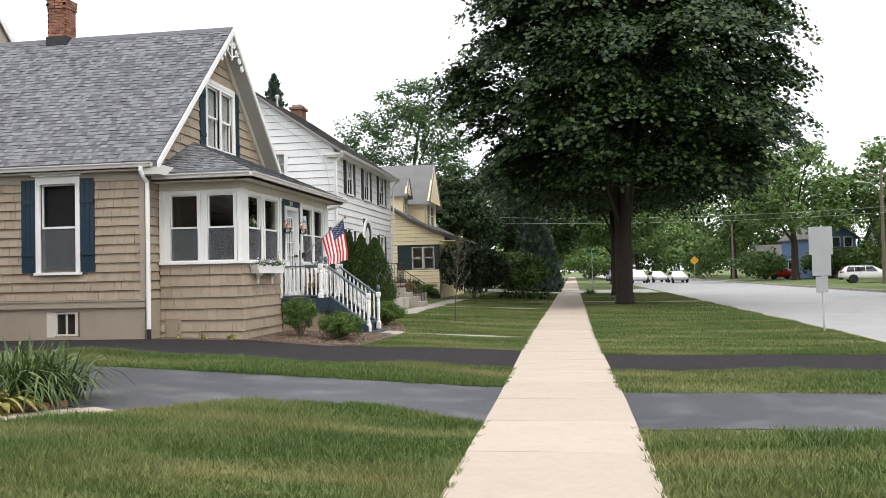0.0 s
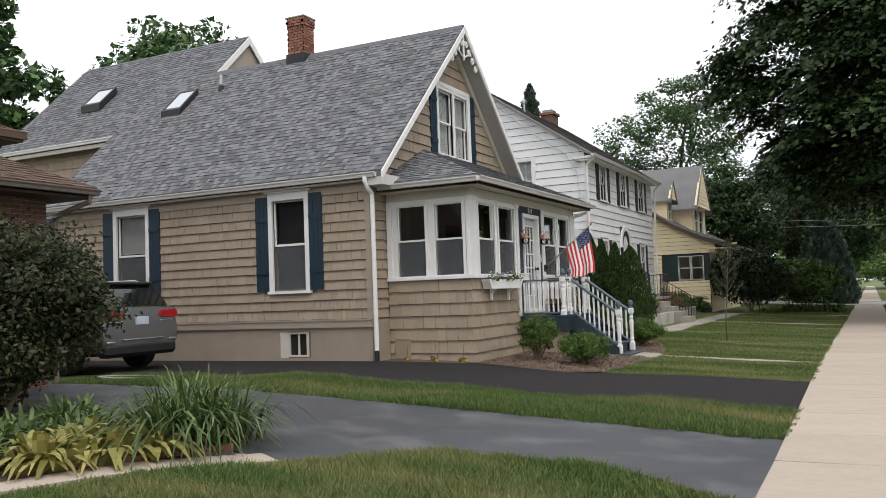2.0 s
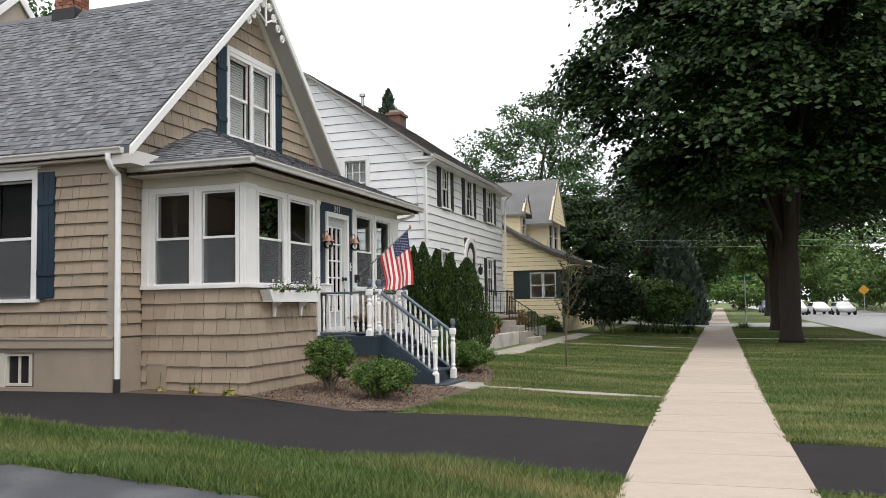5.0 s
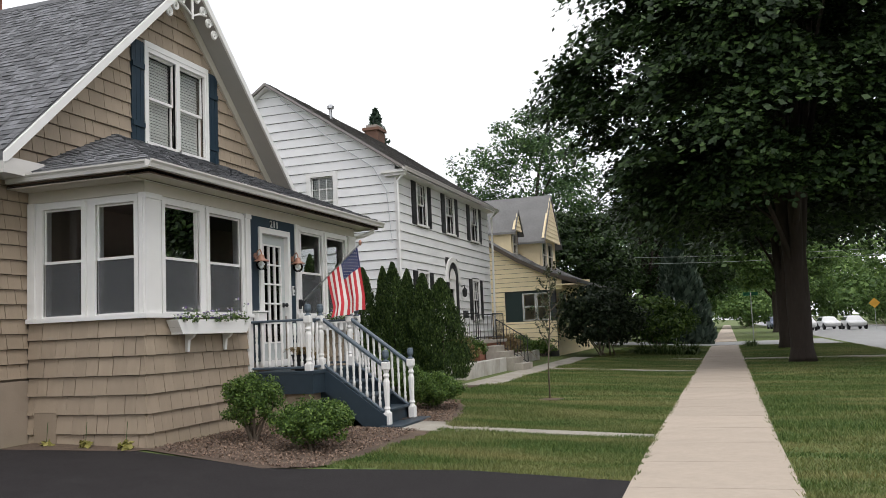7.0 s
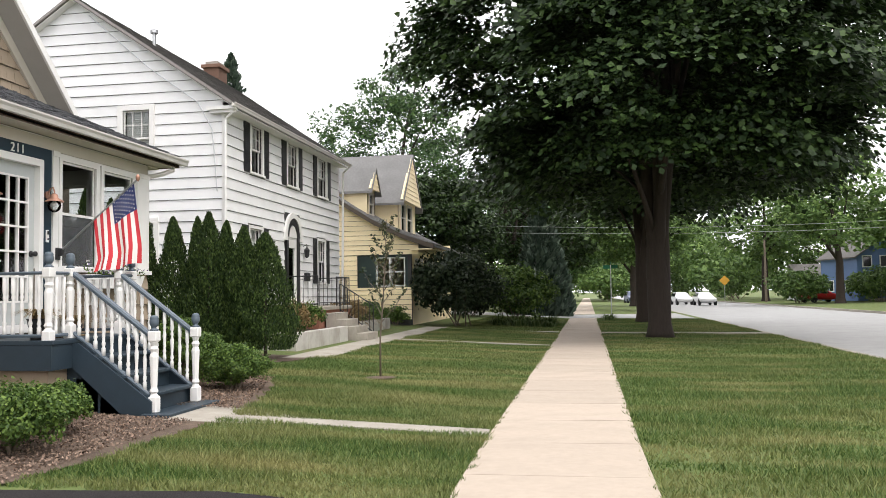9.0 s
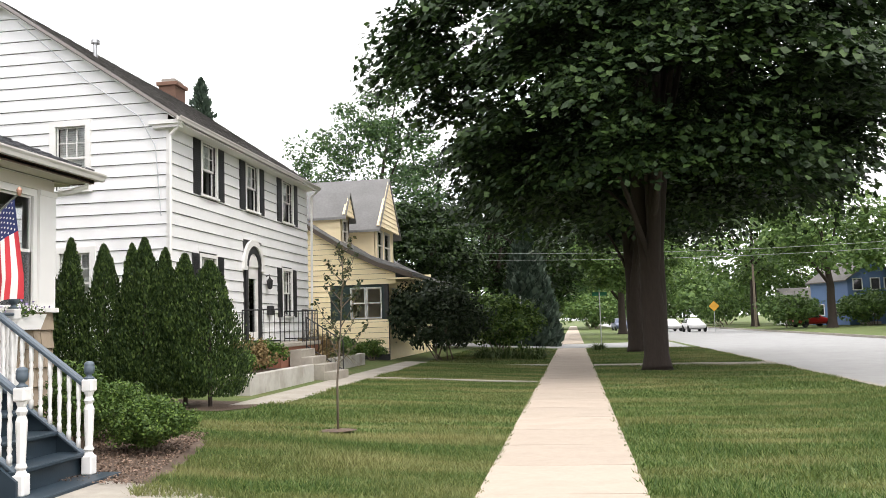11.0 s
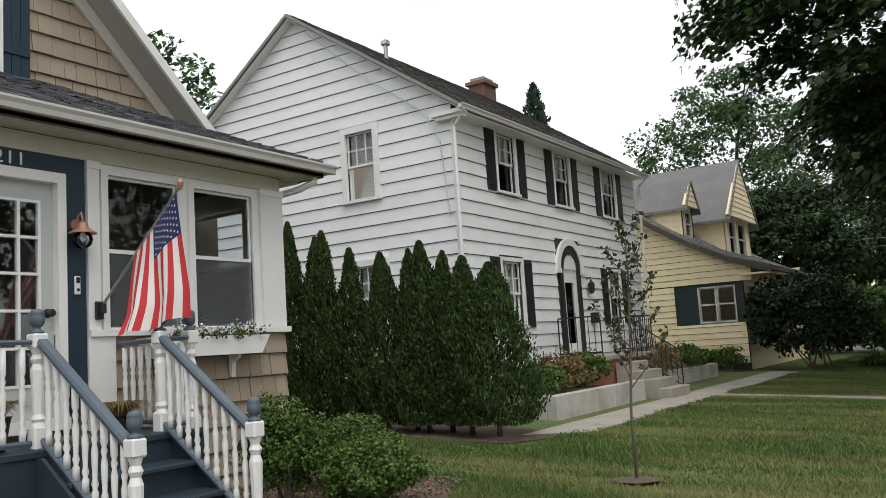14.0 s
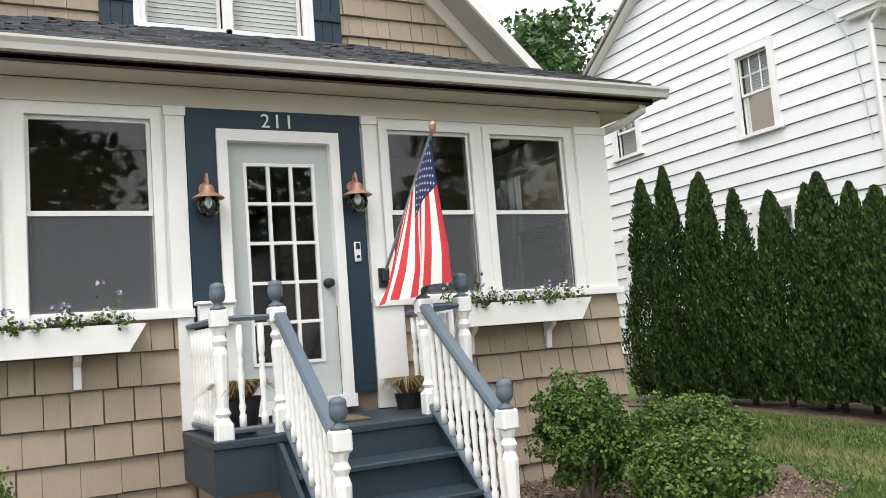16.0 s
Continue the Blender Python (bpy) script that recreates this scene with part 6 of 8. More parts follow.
for x, y, a, b in ((-5.62, 18.45, 0.98, 1.86), (-5.6, 18.82, 1.05, 1.86), (-5.6, 19.88, 1.05, 1.86), (-5.62, 20.2, 0.98, 1.86), (-4.56, 18.83, 0.21, 1.13), (-4.56, 19.87, 0.21, 1.13)):
    post(x, y, a, b, RAIL)


def handrail(a, b, parent, w=0.045, h=0.05, name="handrail"):
    """A bar of oblong section between two points."""
    a, b = Vector(a), Vector(b)
    d = (b - a).normalized()
    s = d.cross(Vector((0, 0, 1))).normalized() * w
    u = s.cross(d).normalized() * h * 0.5
    bm = bmesh.new()
    r = []
    for p in (a, b):
        r.append([bm.verts.new(p + s * i + u * j) for i, j in ((-0.8, -1), (0.8, -1), (1, 0.2), (0.7, 1), (-0.7, 1), (-1, 0.2))])
    for k in range(6):
        bm.faces.new((r[0][k], r[0][(k + 1) % 6], r[1][(k + 1) % 6], r[1][k]))
    bm.faces.new(r[0])
    bm.faces.new(r[1])
    return part(name, bm, M_RAIL, parent, "slate-blue painted rail")


for yy in (18.83, 19.87):
    handrail((-5.56, yy, 1.8), (-4.6, yy, 1.08), RAIL)
    handrail((-5.56, yy, 1.12), (-4.6, yy, 0.4), RAIL, 0.03, 0.035)
    balusters((-5.54, yy, 1.12), (-4.62, yy, 0.42), 9, BAL, RAIL)
for yy in (18.45, 20.2):
    handrail((PX + 0.04, yy, 1.8), (-5.66, yy, 1.8), RAIL, 0.04, 0.035)
    handrail((PX + 0.04, yy, 1.1), (-5.66, yy, 1.1), RAIL, 0.03, 0.035)
    balusters((PX + 0.06, yy, 1.1), (-5.68, yy, 1.1), 8, BAL, RAIL)
for a, b in ((18.5, 18.78), (19.92, 20.15)):
    handrail((-5.61, a, 1.8), (-5.61, b, 1.8), RAIL, 0.04, 0.035)
    handrail((-5.61, a, 1.1), (-5.61, b, 1.1), RAIL, 0.03, 0.035)
    balusters((-5.61, a, 1.1), (-5.61, b, 1.1), 2, BAL, RAIL)

tagged(part("doormat", boxes((-6.2, -5.8, 18.95, 19.5, 1.05, 1.07), bevel=0.005), mat("coir_mat", (0.16, 0.12, 0.07), 0.95, 0.4, 40, 0.8, 200)), "worn brown doormat on the landing", "doormat")
for i, (x, y) in enumerate(((-5.85, 18.62), (-6.35, 20.05))):
    pot = thing("planter_pot", (x, y, 1.05), "dark pot with dried tan grass", "plant pot", "porch pots")
    k = (1.0, 0.5)[i]
    part("pot", lathe(bmesh.new(), [(0.09, 0), (0.13 - 0.02 * i, 0.22 * k), (0.14 - 0.02 * i, 0.24 * k), (0.12 - 0.02 * i, 0.24 * k), (0.1 - 0.02 * i, 0.2 * k)], x, y, 1.05, 12), M_BLACK, pot)
    rg = np.random.default_rng(300 + i)
    q = []
    for _ in range(90):
        a, r = rg.random() * 6.28, rg.random() * 0.08
        d = np.array([math.cos(a), math.sin(a), 0])
        p0 = np.array([x, y, 1.05 + 0.21 * k]) + d * r
        p1 = p0 + d * 0.12 + np.array([0, 0, 0.14])
        p2 = p0 + d * (0.2 + 0.12 * rg.random()) + np.array([0, 0, 0.03 + 0.1 * rg.random()])
        s = np.array([-d[1], d[0], 0]) * 0.006
        q += [p0 - s, p0 + s, p1 + s, p1 - s, p1 - s, p1 + s, p2 + s * 0.2, p2 - s * 0.2]
    tris("dry_grass", np.array(q), 4, M_DRY, pot)

# house number, lamps, doorbell, mail slot
NUM = thing("house_number", (PX + 0.04, 19.17, 3.35), "white metal house number 211", "house number")
for k, ch in enumerate("211"):
    cu = bpy.data.curves.new("digit", "FONT")
    cu.body, cu.size, cu.extrude = ch, 0.155, 0.006
    tmp = bpy.data.objects.new("digit_text", cu)
    me = bpy.data.meshes.new_from_object(tmp)
    me.transform(Matrix.Translation((PX + 0.045, 19.05 + 0.095 * k, 3.315)) @ Euler((radians(90), 0, radians(90))).to_matrix().to_4x4())
    me.materials.clear()
    bpy.data.objects.remove(tmp)
    link("digit", me, M_WHITE, NUM)


def lamp(y, z):
    w = thing("wall_lamp", (PX + 0.03, y, z), "copper gooseneck wall lamp with a clear glass globe", "wall lamp", "lamps beside the door")
    x = PX + 0.14
    part("backplate", tube(bmesh.new(), [(PX + 0.03, y, z + 0.1), (PX + 0.05, y, z + 0.1)], 0.05, 12), M_COPPER, w)
    part("arm", tube(bmesh.new(), [(PX + 0.05, y, z + 0.1), (PX + 0.08, y, z + 0.18), (PX + 0.12, y, z + 0.2), (x, y, z + 0.15), (x, y, z + 0.1)], 0.01, 6), M_COPPER, w)
    part("shade", lathe(bmesh.new(), [(0.02, 0.12), (0.045, 0.1), (0.05, 0.06), (0.115, 0.02), (0.12, 0.01), (0.112, 0.01), (0.045, 0.05), (0.02, 0.09)], x, y, z, 16), M_COPPER, w, "flared copper shade", smooth=True)
    g = part("globe", lathe(bmesh.new(), [(0.05, 0.03), (0.075, 0.0), (0.085, -0.04), (0.07, -0.09), (0.03, -0.12), (0.01, -0.125)], x, y, z, 14), M_GLASS, w, "clear glass globe", smooth=True)
    g.visible_shadow = False
    part("bulb", lathe(bmesh.new(), [(0.012, 0.04), (0.025, 0.0), (0.028, -0.03), (0.01, -0.06)], x, y, z, 10), M_WHITE, w)


lamp(18.6, 2.72)
lamp(19.78, 2.75)
db = thing("doorbell", (PX + 0.03, 19.79, 2.25), "small white rectangular video doorbell", "doorbell")
part("plate", boxes((PX + 0.03, PX + 0.05, 19.76, 19.815, 2.24, 2.4), bevel=0.006), M_WHITE, db)
part("lens", boxes((PX + 0.05, PX + 0.055, 19.77, 19.805, 2.34, 2.39), bevel=0.004), M_BLACK, db)
part("button", tube(bmesh.new(), [(PX + 0.05, 19.787, 2.28), (PX + 0.056, 19.787, 2.28)], 0.014, 10), M_BLACK, db)
ml = thing("mail_box", (PX + 0.04, 18.58, 1.75), "white wall mailbox beside the door", "mailbox")
part("body", boxes((PX + 0.035, PX + 0.13, 18.5, 18.75, 1.8, 1.95), bevel=0.008), M_WHITE, ml)
part("lid", boxes((PX + 0.035, PX + 0.15, 18.48, 18.77, 1.95, 1.975), bevel=0.006), M_WHITE, ml)


def window_box(y0, y1, z, seed):
    """A white plank box on two brackets, planted with small flowers."""
    b = thing("window_box", (PX + 0.15, (y0 + y1) / 2, z), "white wooden window box full of small flowers", "window box", "porch window boxes")
    bm = bmesh.new()
    prism(bm, [(y0 + 0.12, z - 0.19), (y0, z), (y1, z), (y1 - 0.12, z - 0.19)], "x", PX + 0.2, PX + 0.225)
    part("front_board", bm, M_WHITE, b)
    part("bottom_board", boxes((PX + 0.04, PX + 0.2, y0 + 0.12, y1 - 0.12, z - 0.19, z - 0.165)), M_WHITE, b)
    for e in (0, 1):
        bm = bmesh.new()
        q = (y0 + 0.02, y0 + 0.04, y0 + 0.14, y0 + 0.12) if e == 0 else (y1 - 0.04, y1 - 0.02, y1 - 0.12, y1 - 0.14)
        prism(bm, [(q[0], z), (q[1], z), (q[2], z - 0.165), (q[3], z - 0.165)], "x", PX + 0.04, PX + 0.2)
        part("end_board", bm, M_WHITE, b)
    part("soil", boxes((PX + 0.04, PX + 0.2, y0 + 0.08, y1 - 0.08, z - 0.1, z - 0.03)), M_MULCH, b)
    for f in (0.25, 0.75):
        yy = y0 + f * (y1 - y0)
        bm = bmesh.new()
        prism(bm, [(PX + 0.04, z - 0.19), (PX + 0.18, z - 0.19), (PX + 0.16, z - 0.23), (PX + 0.09, z - 0.27), (PX + 0.075, z - 0.42), (PX + 0.04, z - 0.42)], "y", yy - 0.025, yy + 0.025)
        part("bracket", bm, M_WHITE, b)
    rg = np.random.default_rng(seed)
    pl = []
    fl = {"white": [], "purple": [], "violet": []}
    n = int((y1 - y0) * 34)
    for i in range(n):
        yy = y0 + 0.1 + (y1 - y0 - 0.2) * rg.random()
        p = np.array([PX + 0.08 + 0.16 * rg.random(), yy, z - 0.02])
        h = 0.04 + 0.14 * rg.random() ** 2 + (0.14 if rg.random() < 0.06 else 0)
        pl.append((p, h))
    cs, rs = [p + np.array([0.02, 0, h * 0.5]) for p, h in pl], [(0.045, 0.05, 0.02 + h * 0.5) for p, h in pl]
    tris("plant", leaf_quads(cs, rs, 16, 0.018, rg, flat=0.4, shell=0.2), 4, M_SHRUB, b)
    for p, h in pl:
        for _ in range(2):
            fl[("white", "white", "purple", "violet")[rg.integers(4)]].append(p + np.array([0.03 + rg.normal() * 0.03, rg.normal() * 0.03, h]))
    for nm, m in (("white", M_FLW), ("purple", M_FLP), ("violet", M_FLV)):
        if fl[nm]:
            tris("blossom", leaf_quads(fl[nm], [(0.014,) * 3] * len(fl[nm]), 5, 0.014, rg, flat=0.3, shell=0.3), 4, m, b, nm + " blossoms")


M_FLW = mat("white_petal", (0.75, 0.74, 0.7), 0.6, 0.05, 20)
M_FLP = mat("purple_petal", (0.09, 0.03, 0.2), 0.6, 0.1, 20)
M_FLV = mat("lilac_petal", (0.4, 0.33, 0.55), 0.6, 0.1, 20)
window_box(16.34, 18.12, 1.84, 401)
window_box(20.35, 21.92, 1.84, 402)

# ---- flag ----
M_RED = mat("flag_red", (0.5, 0.035, 0.045), 0.8, 0.06, 30, 0.2, 300)
M_FWHITE = mat("flag_white", (0.74, 0.7, 0.66), 0.8, 0.04, 30, 0.2, 300)
M_FBLUE = mat("flag_blue", (0.02, 0.03, 0.11), 0.8, 0.08, 30, 0.2, 300)
FL = thing("flag", (-6.5, 19.98, 2.1), "striped red, white and blue flag hanging from a slanted pole", "flag")
f_base, f_tip = Vector((-6.5, 19.99, 2.14)), Vector((-5.4, 19.96, 3.04))
part("pole", tube(bmesh.new(), [f_base, f_tip], 0.013, 8), M_METAL, FL, "thin aluminium flagpole")
part("finial", lathe(bmesh.new(), [(0.012, -0.03), (0.025, 0.0), (0.028, 0.03), (0.01, 0.06)], f_tip.x, f_tip.y, f_tip.z, 10), M_COPPER, FL)
part("bracket", boxes((PX + 0.04, PX + 0.07, 19.95, 20.03, 2.02, 2.18), (PX + 0.07, PX + 0.13, 19.965, 20.015, 2.07, 2.17), bevel=0.006), M_BLACK, FL)


def cloth(s, t):
    """A point of the hanging flag: s across the stripes from the pole's tip, t along the fly."""
    h = f_tip.lerp(f_base, 0.05 + 0.52 * s)
    g = min(1.0, t * 1.3)
    x = h.x + (-5.36 - 0.44 * s - h.x) * g
    y = h.y + (19.95 - 0.36 * s - h.y) * t + 0.045 * math.sin(s * 13.0 + 0.8 + t) * g * (0.4 + 0.6 * t)
    z = h.z + (1.95 - 0.12 * s - h.z) * t + 0.015 * math.sin(s * 9) * t
    return (x, y, z)


def cloth_patch(name, s0, s1, t0, t1, material, ns, nt, lift=0.0):
    verts, faces = [], []
    for side in (1, -1):
        k = len(verts)
        for i in range(ns + 1):
            for j in range(nt + 1):
                p = cloth(s0 + (s1 - s0) * i / ns, t0 + (t1 - t0) * j / nt)
                verts.append((p[0], p[1] - side * (0.0012 + lift), p[2]))
        for i in range(ns):
            for j in range(nt):
                a = k + i * (nt + 1) + j
                f = (a, a + 1, a + nt + 2, a + nt + 1)
                faces.append(f if side == 1 else f[::-1])
    return raw(name, verts, faces, material, FL, smooth=True)


for k in range(13):
    cloth_patch("stripe", k / 13, (k + 1) / 13, 0.33 if k < 7 else 0.0, 1.0, M_RED if k % 2 == 0 else M_FWHITE, 3, 16)
cloth_patch("canton", 0.0, 7 / 13, 0.0, 0.33, M_FBLUE, 14, 10)
star = []
for r in range(9):
    for c in range(6 if r % 2 == 0 else 5):
        s = 7 / 13 * (r + 1) / 10
        t = 0.33 * ((c * 2 + 1 + (r % 2)) / 12)
        v = [cloth(s + 0.019 * (1 if i % 2 == 0 else 0.42) * math.cos(i * math.pi / 5), t + 0.014 * (1 if i % 2 == 0 else 0.42) * math.sin(i * math.pi / 5)) for i in range(10)]
        vv = [(p[0], p[1] - 0.004, p[2]) for p in v] + [(p[0], p[1] + 0.004, p[2]) for p in v]
        raw("star", vv, [tuple(range(10)), tuple(range(19, 9, -1))], M_FWHITE, FL)

# ---- shrubs and beds round the houses ----
for base, radii, count, clump, label, sd in (((-5.65, 16.9, 0.3), (0.36, 0.36, 0.4), 60, 0.12, "small leafy green shrub in the mulch bed", 501), ((-4.6, 16.5, 0.2), (0.45, 0.42, 0.27), 80, 0.13, "low rounded green shrub beside the stairs", 502),
                                             ((-4.8, 17.4, 0.22), (0.3, 0.3, 0.22), 50, 0.1, "low rounded green shrub beside the stairs", 503), ((-5.35, 20.95, 0.25), (0.34, 0.34, 0.47), 90, 0.11, "upright glossy green shrub beside the porch", 504),
                                             ((-4.7, 21.4, 0.2), (0.45, 0.45, 0.3), 110, 0.12, "rounded fresh green shrub in the mulch bed", 505), ((-5.6, 22.2, 0.25), (0.5, 0.48, 0.36), 110, 0.12, "rounded fresh green shrub at the house corner", 506)):
    shrub("shrub", base, radii, count, clump, 130, 0.018, M_SHRUB, label, sd, "front bed shrubs", stems=9)
rg = np.random.default_rng(9)
for x in (-7.95, -7.35, -6.75):
    h = thing("hosta_seedling", (x, 15.8, 0.28), "tiny yellow-green hosta at the wall foot", "plant", "small hostas")
    tris("foliage", leaf_quads([(x, 15.8, 0.33)], [(0.1, 0.08, 0.07)], 40, 0.045, rg, flat=0.5, shell=0.3), 4, M_HOSTA, h)
    part("flower_stalk", tube(bmesh.new(), [(x, 15.8, 0.28), (x + 0.03, 15.8, 0.62)], 0.004, 4), M_LILY, h)
n = 30000
cx, cy = rg.random(n) * 2.9 - 6.6, rg.random(n) * 8.2 + 15.2
ok = ((cx > -6.45) & (cy > 15.9 - (cx + 6.5) * 0.33) & (cy < 18.6) & (cx < -3.95)) | ((cy > 19.5) & (cy < 23.0) & (cx < -3.95 - (cy - 20) * 0.25))
cx, cy = cx[ok], cy[ok]
cz = np.array([gz(v) for v in cx]) + 0.04
tris("mulch_chips", leaf_quads(np.stack([cx, cy, cz], 1), [(0.01, 0.01, 0.008)] * len(cx), 1, 0.014, rg, flat=0.8), 4, M_CHIP)
tagged(bpy.data.objects["mulch_chips"], "loose brown bark chips on the bed", "mulch", kind="stuff")


def blades(name, centre, count, length, spread, material, label, seed, category="plant", width=0.02, group=""):
    """A clump of arching strap leaves."""
    rg = np.random.default_rng(seed)
    t = thing(name, centre, label, category, group)
    q = []
    for _ in range(count):
        a = rg.random() * 2 * math.pi
        d = np.array([math.cos(a), math.sin(a), 0.0])
        s = np.array([-d[1], d[0], 0.0])
        p0 = np.array(centre) + d * spread * 0.55 * rg.random() + s * spread * 0.2 * rg.normal()
        L = length * (0.6 + 0.5 * rg.random())
        out = 0.2 + 0.8 * rg.random()
        pts = [p0 + d * out * L * f ** 1.3 + np.array([0, 0, 1]) * L * (1.2 * f - (0.35 + 0.95 * out) * f * f) for f in (0, 0.3, 0.55, 0.8, 1.0)]
        w = width * (0.7 + 0.6 * rg.random())
        for k in range(4):
            wa, wb = w * (1, 1.1, 0.9, 0.6, 0.1)[k], w * (1, 1.1, 0.9, 0.6, 0.1)[k + 1]
            q += [pts[k] - s * wa, pts[k] + s * wa, pts[k + 1] + s * wb, pts[k + 1] - s * wb]
    tris("foliage", np.array(q), 4, material, t)
    return t


for i, (x, y) in enumerate(((-5.5, 7.6), (-6.0, 7.75), (-5.75, 7.3))):
    blades("daylily", (x, y, gz(x)), 260, 1.08, 0.6, M_LILY, "arching green daylily clump by the driveway", 600 + i, width=0.012, group="daylilies")
for i, (x, y) in enumerate(((-5.65, 6.95), (-5.85, 6.55), (-6.05, 6.1), (-6.3, 6.75))):
    blades("hosta", (x, y, gz(x)), 110, 0.52, 0.42, M_HOSTA, "yellow-green hosta clump at the bed edge", 620 + i, width=0.035, group="hostas")
for i, (x, y) in enumerate(((-6.6, 5.8), (-6.9, 6.5), (-7.2, 5.4), (-6.8, 7.2), (-7.5, 7.6))):
    blades("ornamental_grass", (x, y, gz(x)), 120, 0.6, 0.5, M_LILY, "green grassy perennial clump in the bed", 640 + i, group="bed perennials")
shrub("burning_bush", (-9.55, 8.1, 0.3), (1.5, 1.4, 1.2), 300, 0.3, 110, 0.034, M_REDSHRUB, "tall spreading dark shrub with bronze-tinged leaves", 650, stems=14)
shrub("burning_bush", (-11.0, 7.2, 0.3), (1.5, 1.4, 1.2), 100, 0.36, 80, 0.042, M_REDSHRUB, "tall spreading dark shrub near the brick house", 651, stems=8)
shrub("burning_bush", (-9.5, 7.5, 0.3), (1.35, 1.2, 0.62), 120, 0.26, 100, 0.034, M_REDSHRUB, "low spreading dark shrub beneath the taller one", 652, stems=8)
ed = thing("brick_edging", (-5.6, 6.6, 0.2), "red brick edging along the flower bed", "edging")
for i in range(9):
    f = i / 8
    x, y = -5.05 - 0.75 * f, 7.15 - 1.5 * f
    bm = boxes((-0.1, 0.1, -0.05, 0.05, 0, 0.07), bevel=0.006)
    bmesh.ops.transform(bm, matrix=pose(x - 0.2, y + 0.25, gz(x), 0, 0, 62 + 5 * math.sin(i * 3)), verts=bm.verts)
    part("brick", bm, M_BRICK, ed)
hs = thing("garden_hose", (-10.6, 11.7, 0.3), "pale coiled garden hose on the grass", "hose")
bm = bmesh.new()
pts = [(-11.0 + 0.75 * math.cos(a * 0.5) * (1 - 0.002 * a), 11.75 + 0.22 * math.sin(a * 0.5), gz(-11) + 0.05 + 0.004 * math.sin(a * 1.3)) for a in range(0, 52)]
tube(bm, pts, 0.014, 6)
part("hose", bm, mat("pale_hose", (0.35, 0.36, 0.28), 0.5), hs)

# planting along the white house
for i, (x, y, r, h, m) in enumerate(((-7.0, 29.2, 0.6, 0.35, M_SHRUB), (-7.1, 30.4, 0.65, 0.4, M_DRY), (-7.2, 31.6, 0.55, 0.4, M_SHRUB), (-7.3, 36.4, 0.6, 0.45, M_DRY), (-7.2, 37.8, 0.6, 0.4, M_SHRUB), (-7.2, 38.9, 0.5, 0.35, M_SHRUB))):
    shrub("perennial", (x, y, 0.5), (r, r, h), 50, 0.15, 45, 0.035, m, "leggy perennial in the planter, partly browned" if m is M_DRY else "green perennial in the planter", 700 + i, "planter perennials", category="plant")
blades("ornamental_grass", (-7.0, 35.4, 0.5), 110, 1.3, 0.3, M_DRY, "tall dry tan grass stalks beside the steps", 720)
SAP = thing("sapling", (-3.13, 23.7, 0.13), "young thin sapling with sparse leaves on the lawn", "tree")
rg = np.random.default_rng(730)
stem = [Vector((-3.13, 23.7, 0.05)), Vector((-3.12, 23.68, 0.8)), Vector((-3.05, 23.64, 1.5)), Vector((-3.0, 23.6, 2.1)), Vector((-2.96, 23.55, 2.75))]
part("trunk", tube(bmesh.new(), stem, [0.018, 0.015, 0.012, 0.009, 0.003], 7), M_TWIG, SAP, smooth=True)
tips = []
for i in range(17):
    f = 1.35 + 2.4 * i / 16
    k = min(int(f), 3)
    st = stem[k].lerp(stem[k + 1], f - k)
    a = i * 2.4
    L = 0.72 - 0.028 * i
    e = st + Vector((math.cos(a) * L * 0.55, math.sin(a) * L * 0.55, L * 0.75))
    m = st.lerp(e, 0.5) + Vector((math.cos(a) * 0.05, math.sin(a) * 0.05, 0))
    part("limb", tube(bmesh.new(), [st, m, e], [0.009, 0.006, 0.002], 5), M_TWIG, SAP)
    tips += [st.lerp(e, q) for q in (0.35, 0.55, 0.75, 0.9, 1.0)]
tris("crown", leaf_quads([tuple(v) for v in tips], [(0.07, 0.07, 0.07)] * len(tips), 5, 0.032, rg, flat=0.3, shell=0.2), 4, M_REDSHRUB, SAP)
tagged(raw("mulch_ring", [(-3.13 + 0.27 * math.cos(a * 0.4) * (1 + 0.15 * math.sin(a * 3)), 23.7 + 0.22 * math.sin(a * 0.4), gz(-3.13) + 0.03) for a in range(15)] + [(-3.13, 23.7, gz(-3.13) + 0.05)], [(i, (i + 1) % 15, 15) for i in range(15)], M_MULCH), "dark soil ring round the sapling", "mulch ring", kind="structure")

# shrubs before the yellow house
shrub("large_shrub", (-4.9, 44.0, 0.2), (1.9, 1.6, 1.5), 150, 0.42, 70, 0.075, M_DARKSHRUB, "large dark rounded shrub in front of the yellow house", 740, stems=8)
shrub("large_shrub", (-2.9, 47.5, 0.15), (1.7, 1.6, 1.25), 130, 0.42, 70, 0.075, M_SHRUB, "large green shrub near the side street", 741, stems=8)
for i, (x, y) in enumerate(((-3.4, 46.0), (-2.6, 45.8), (-1.9, 46.2), (-1.4, 46.8))):
    blades("perennial_clump", (x, y, gz(x)), 120, 0.95, 0.6, M_LILY, "tall green strap-leaved perennials by the sidewalk", 750 + i, group="sidewalk perennials")
for i, (x, y) in enumerate(((-8.0, 42.9), (-7.2, 42.95))):
    shrub("foundation_shrub", (x, y, 0.3), (0.55, 0.4, 0.35), 40, 0.16, 50, 0.04, M_SHRUB, "low green shrub below the porch window", 760 + i)
blades("perennial_clump", (1.35, 56.0, 0.0), 100, 0.7, 0.5, M_LILY, "green clump at the verge by the corner", 770)


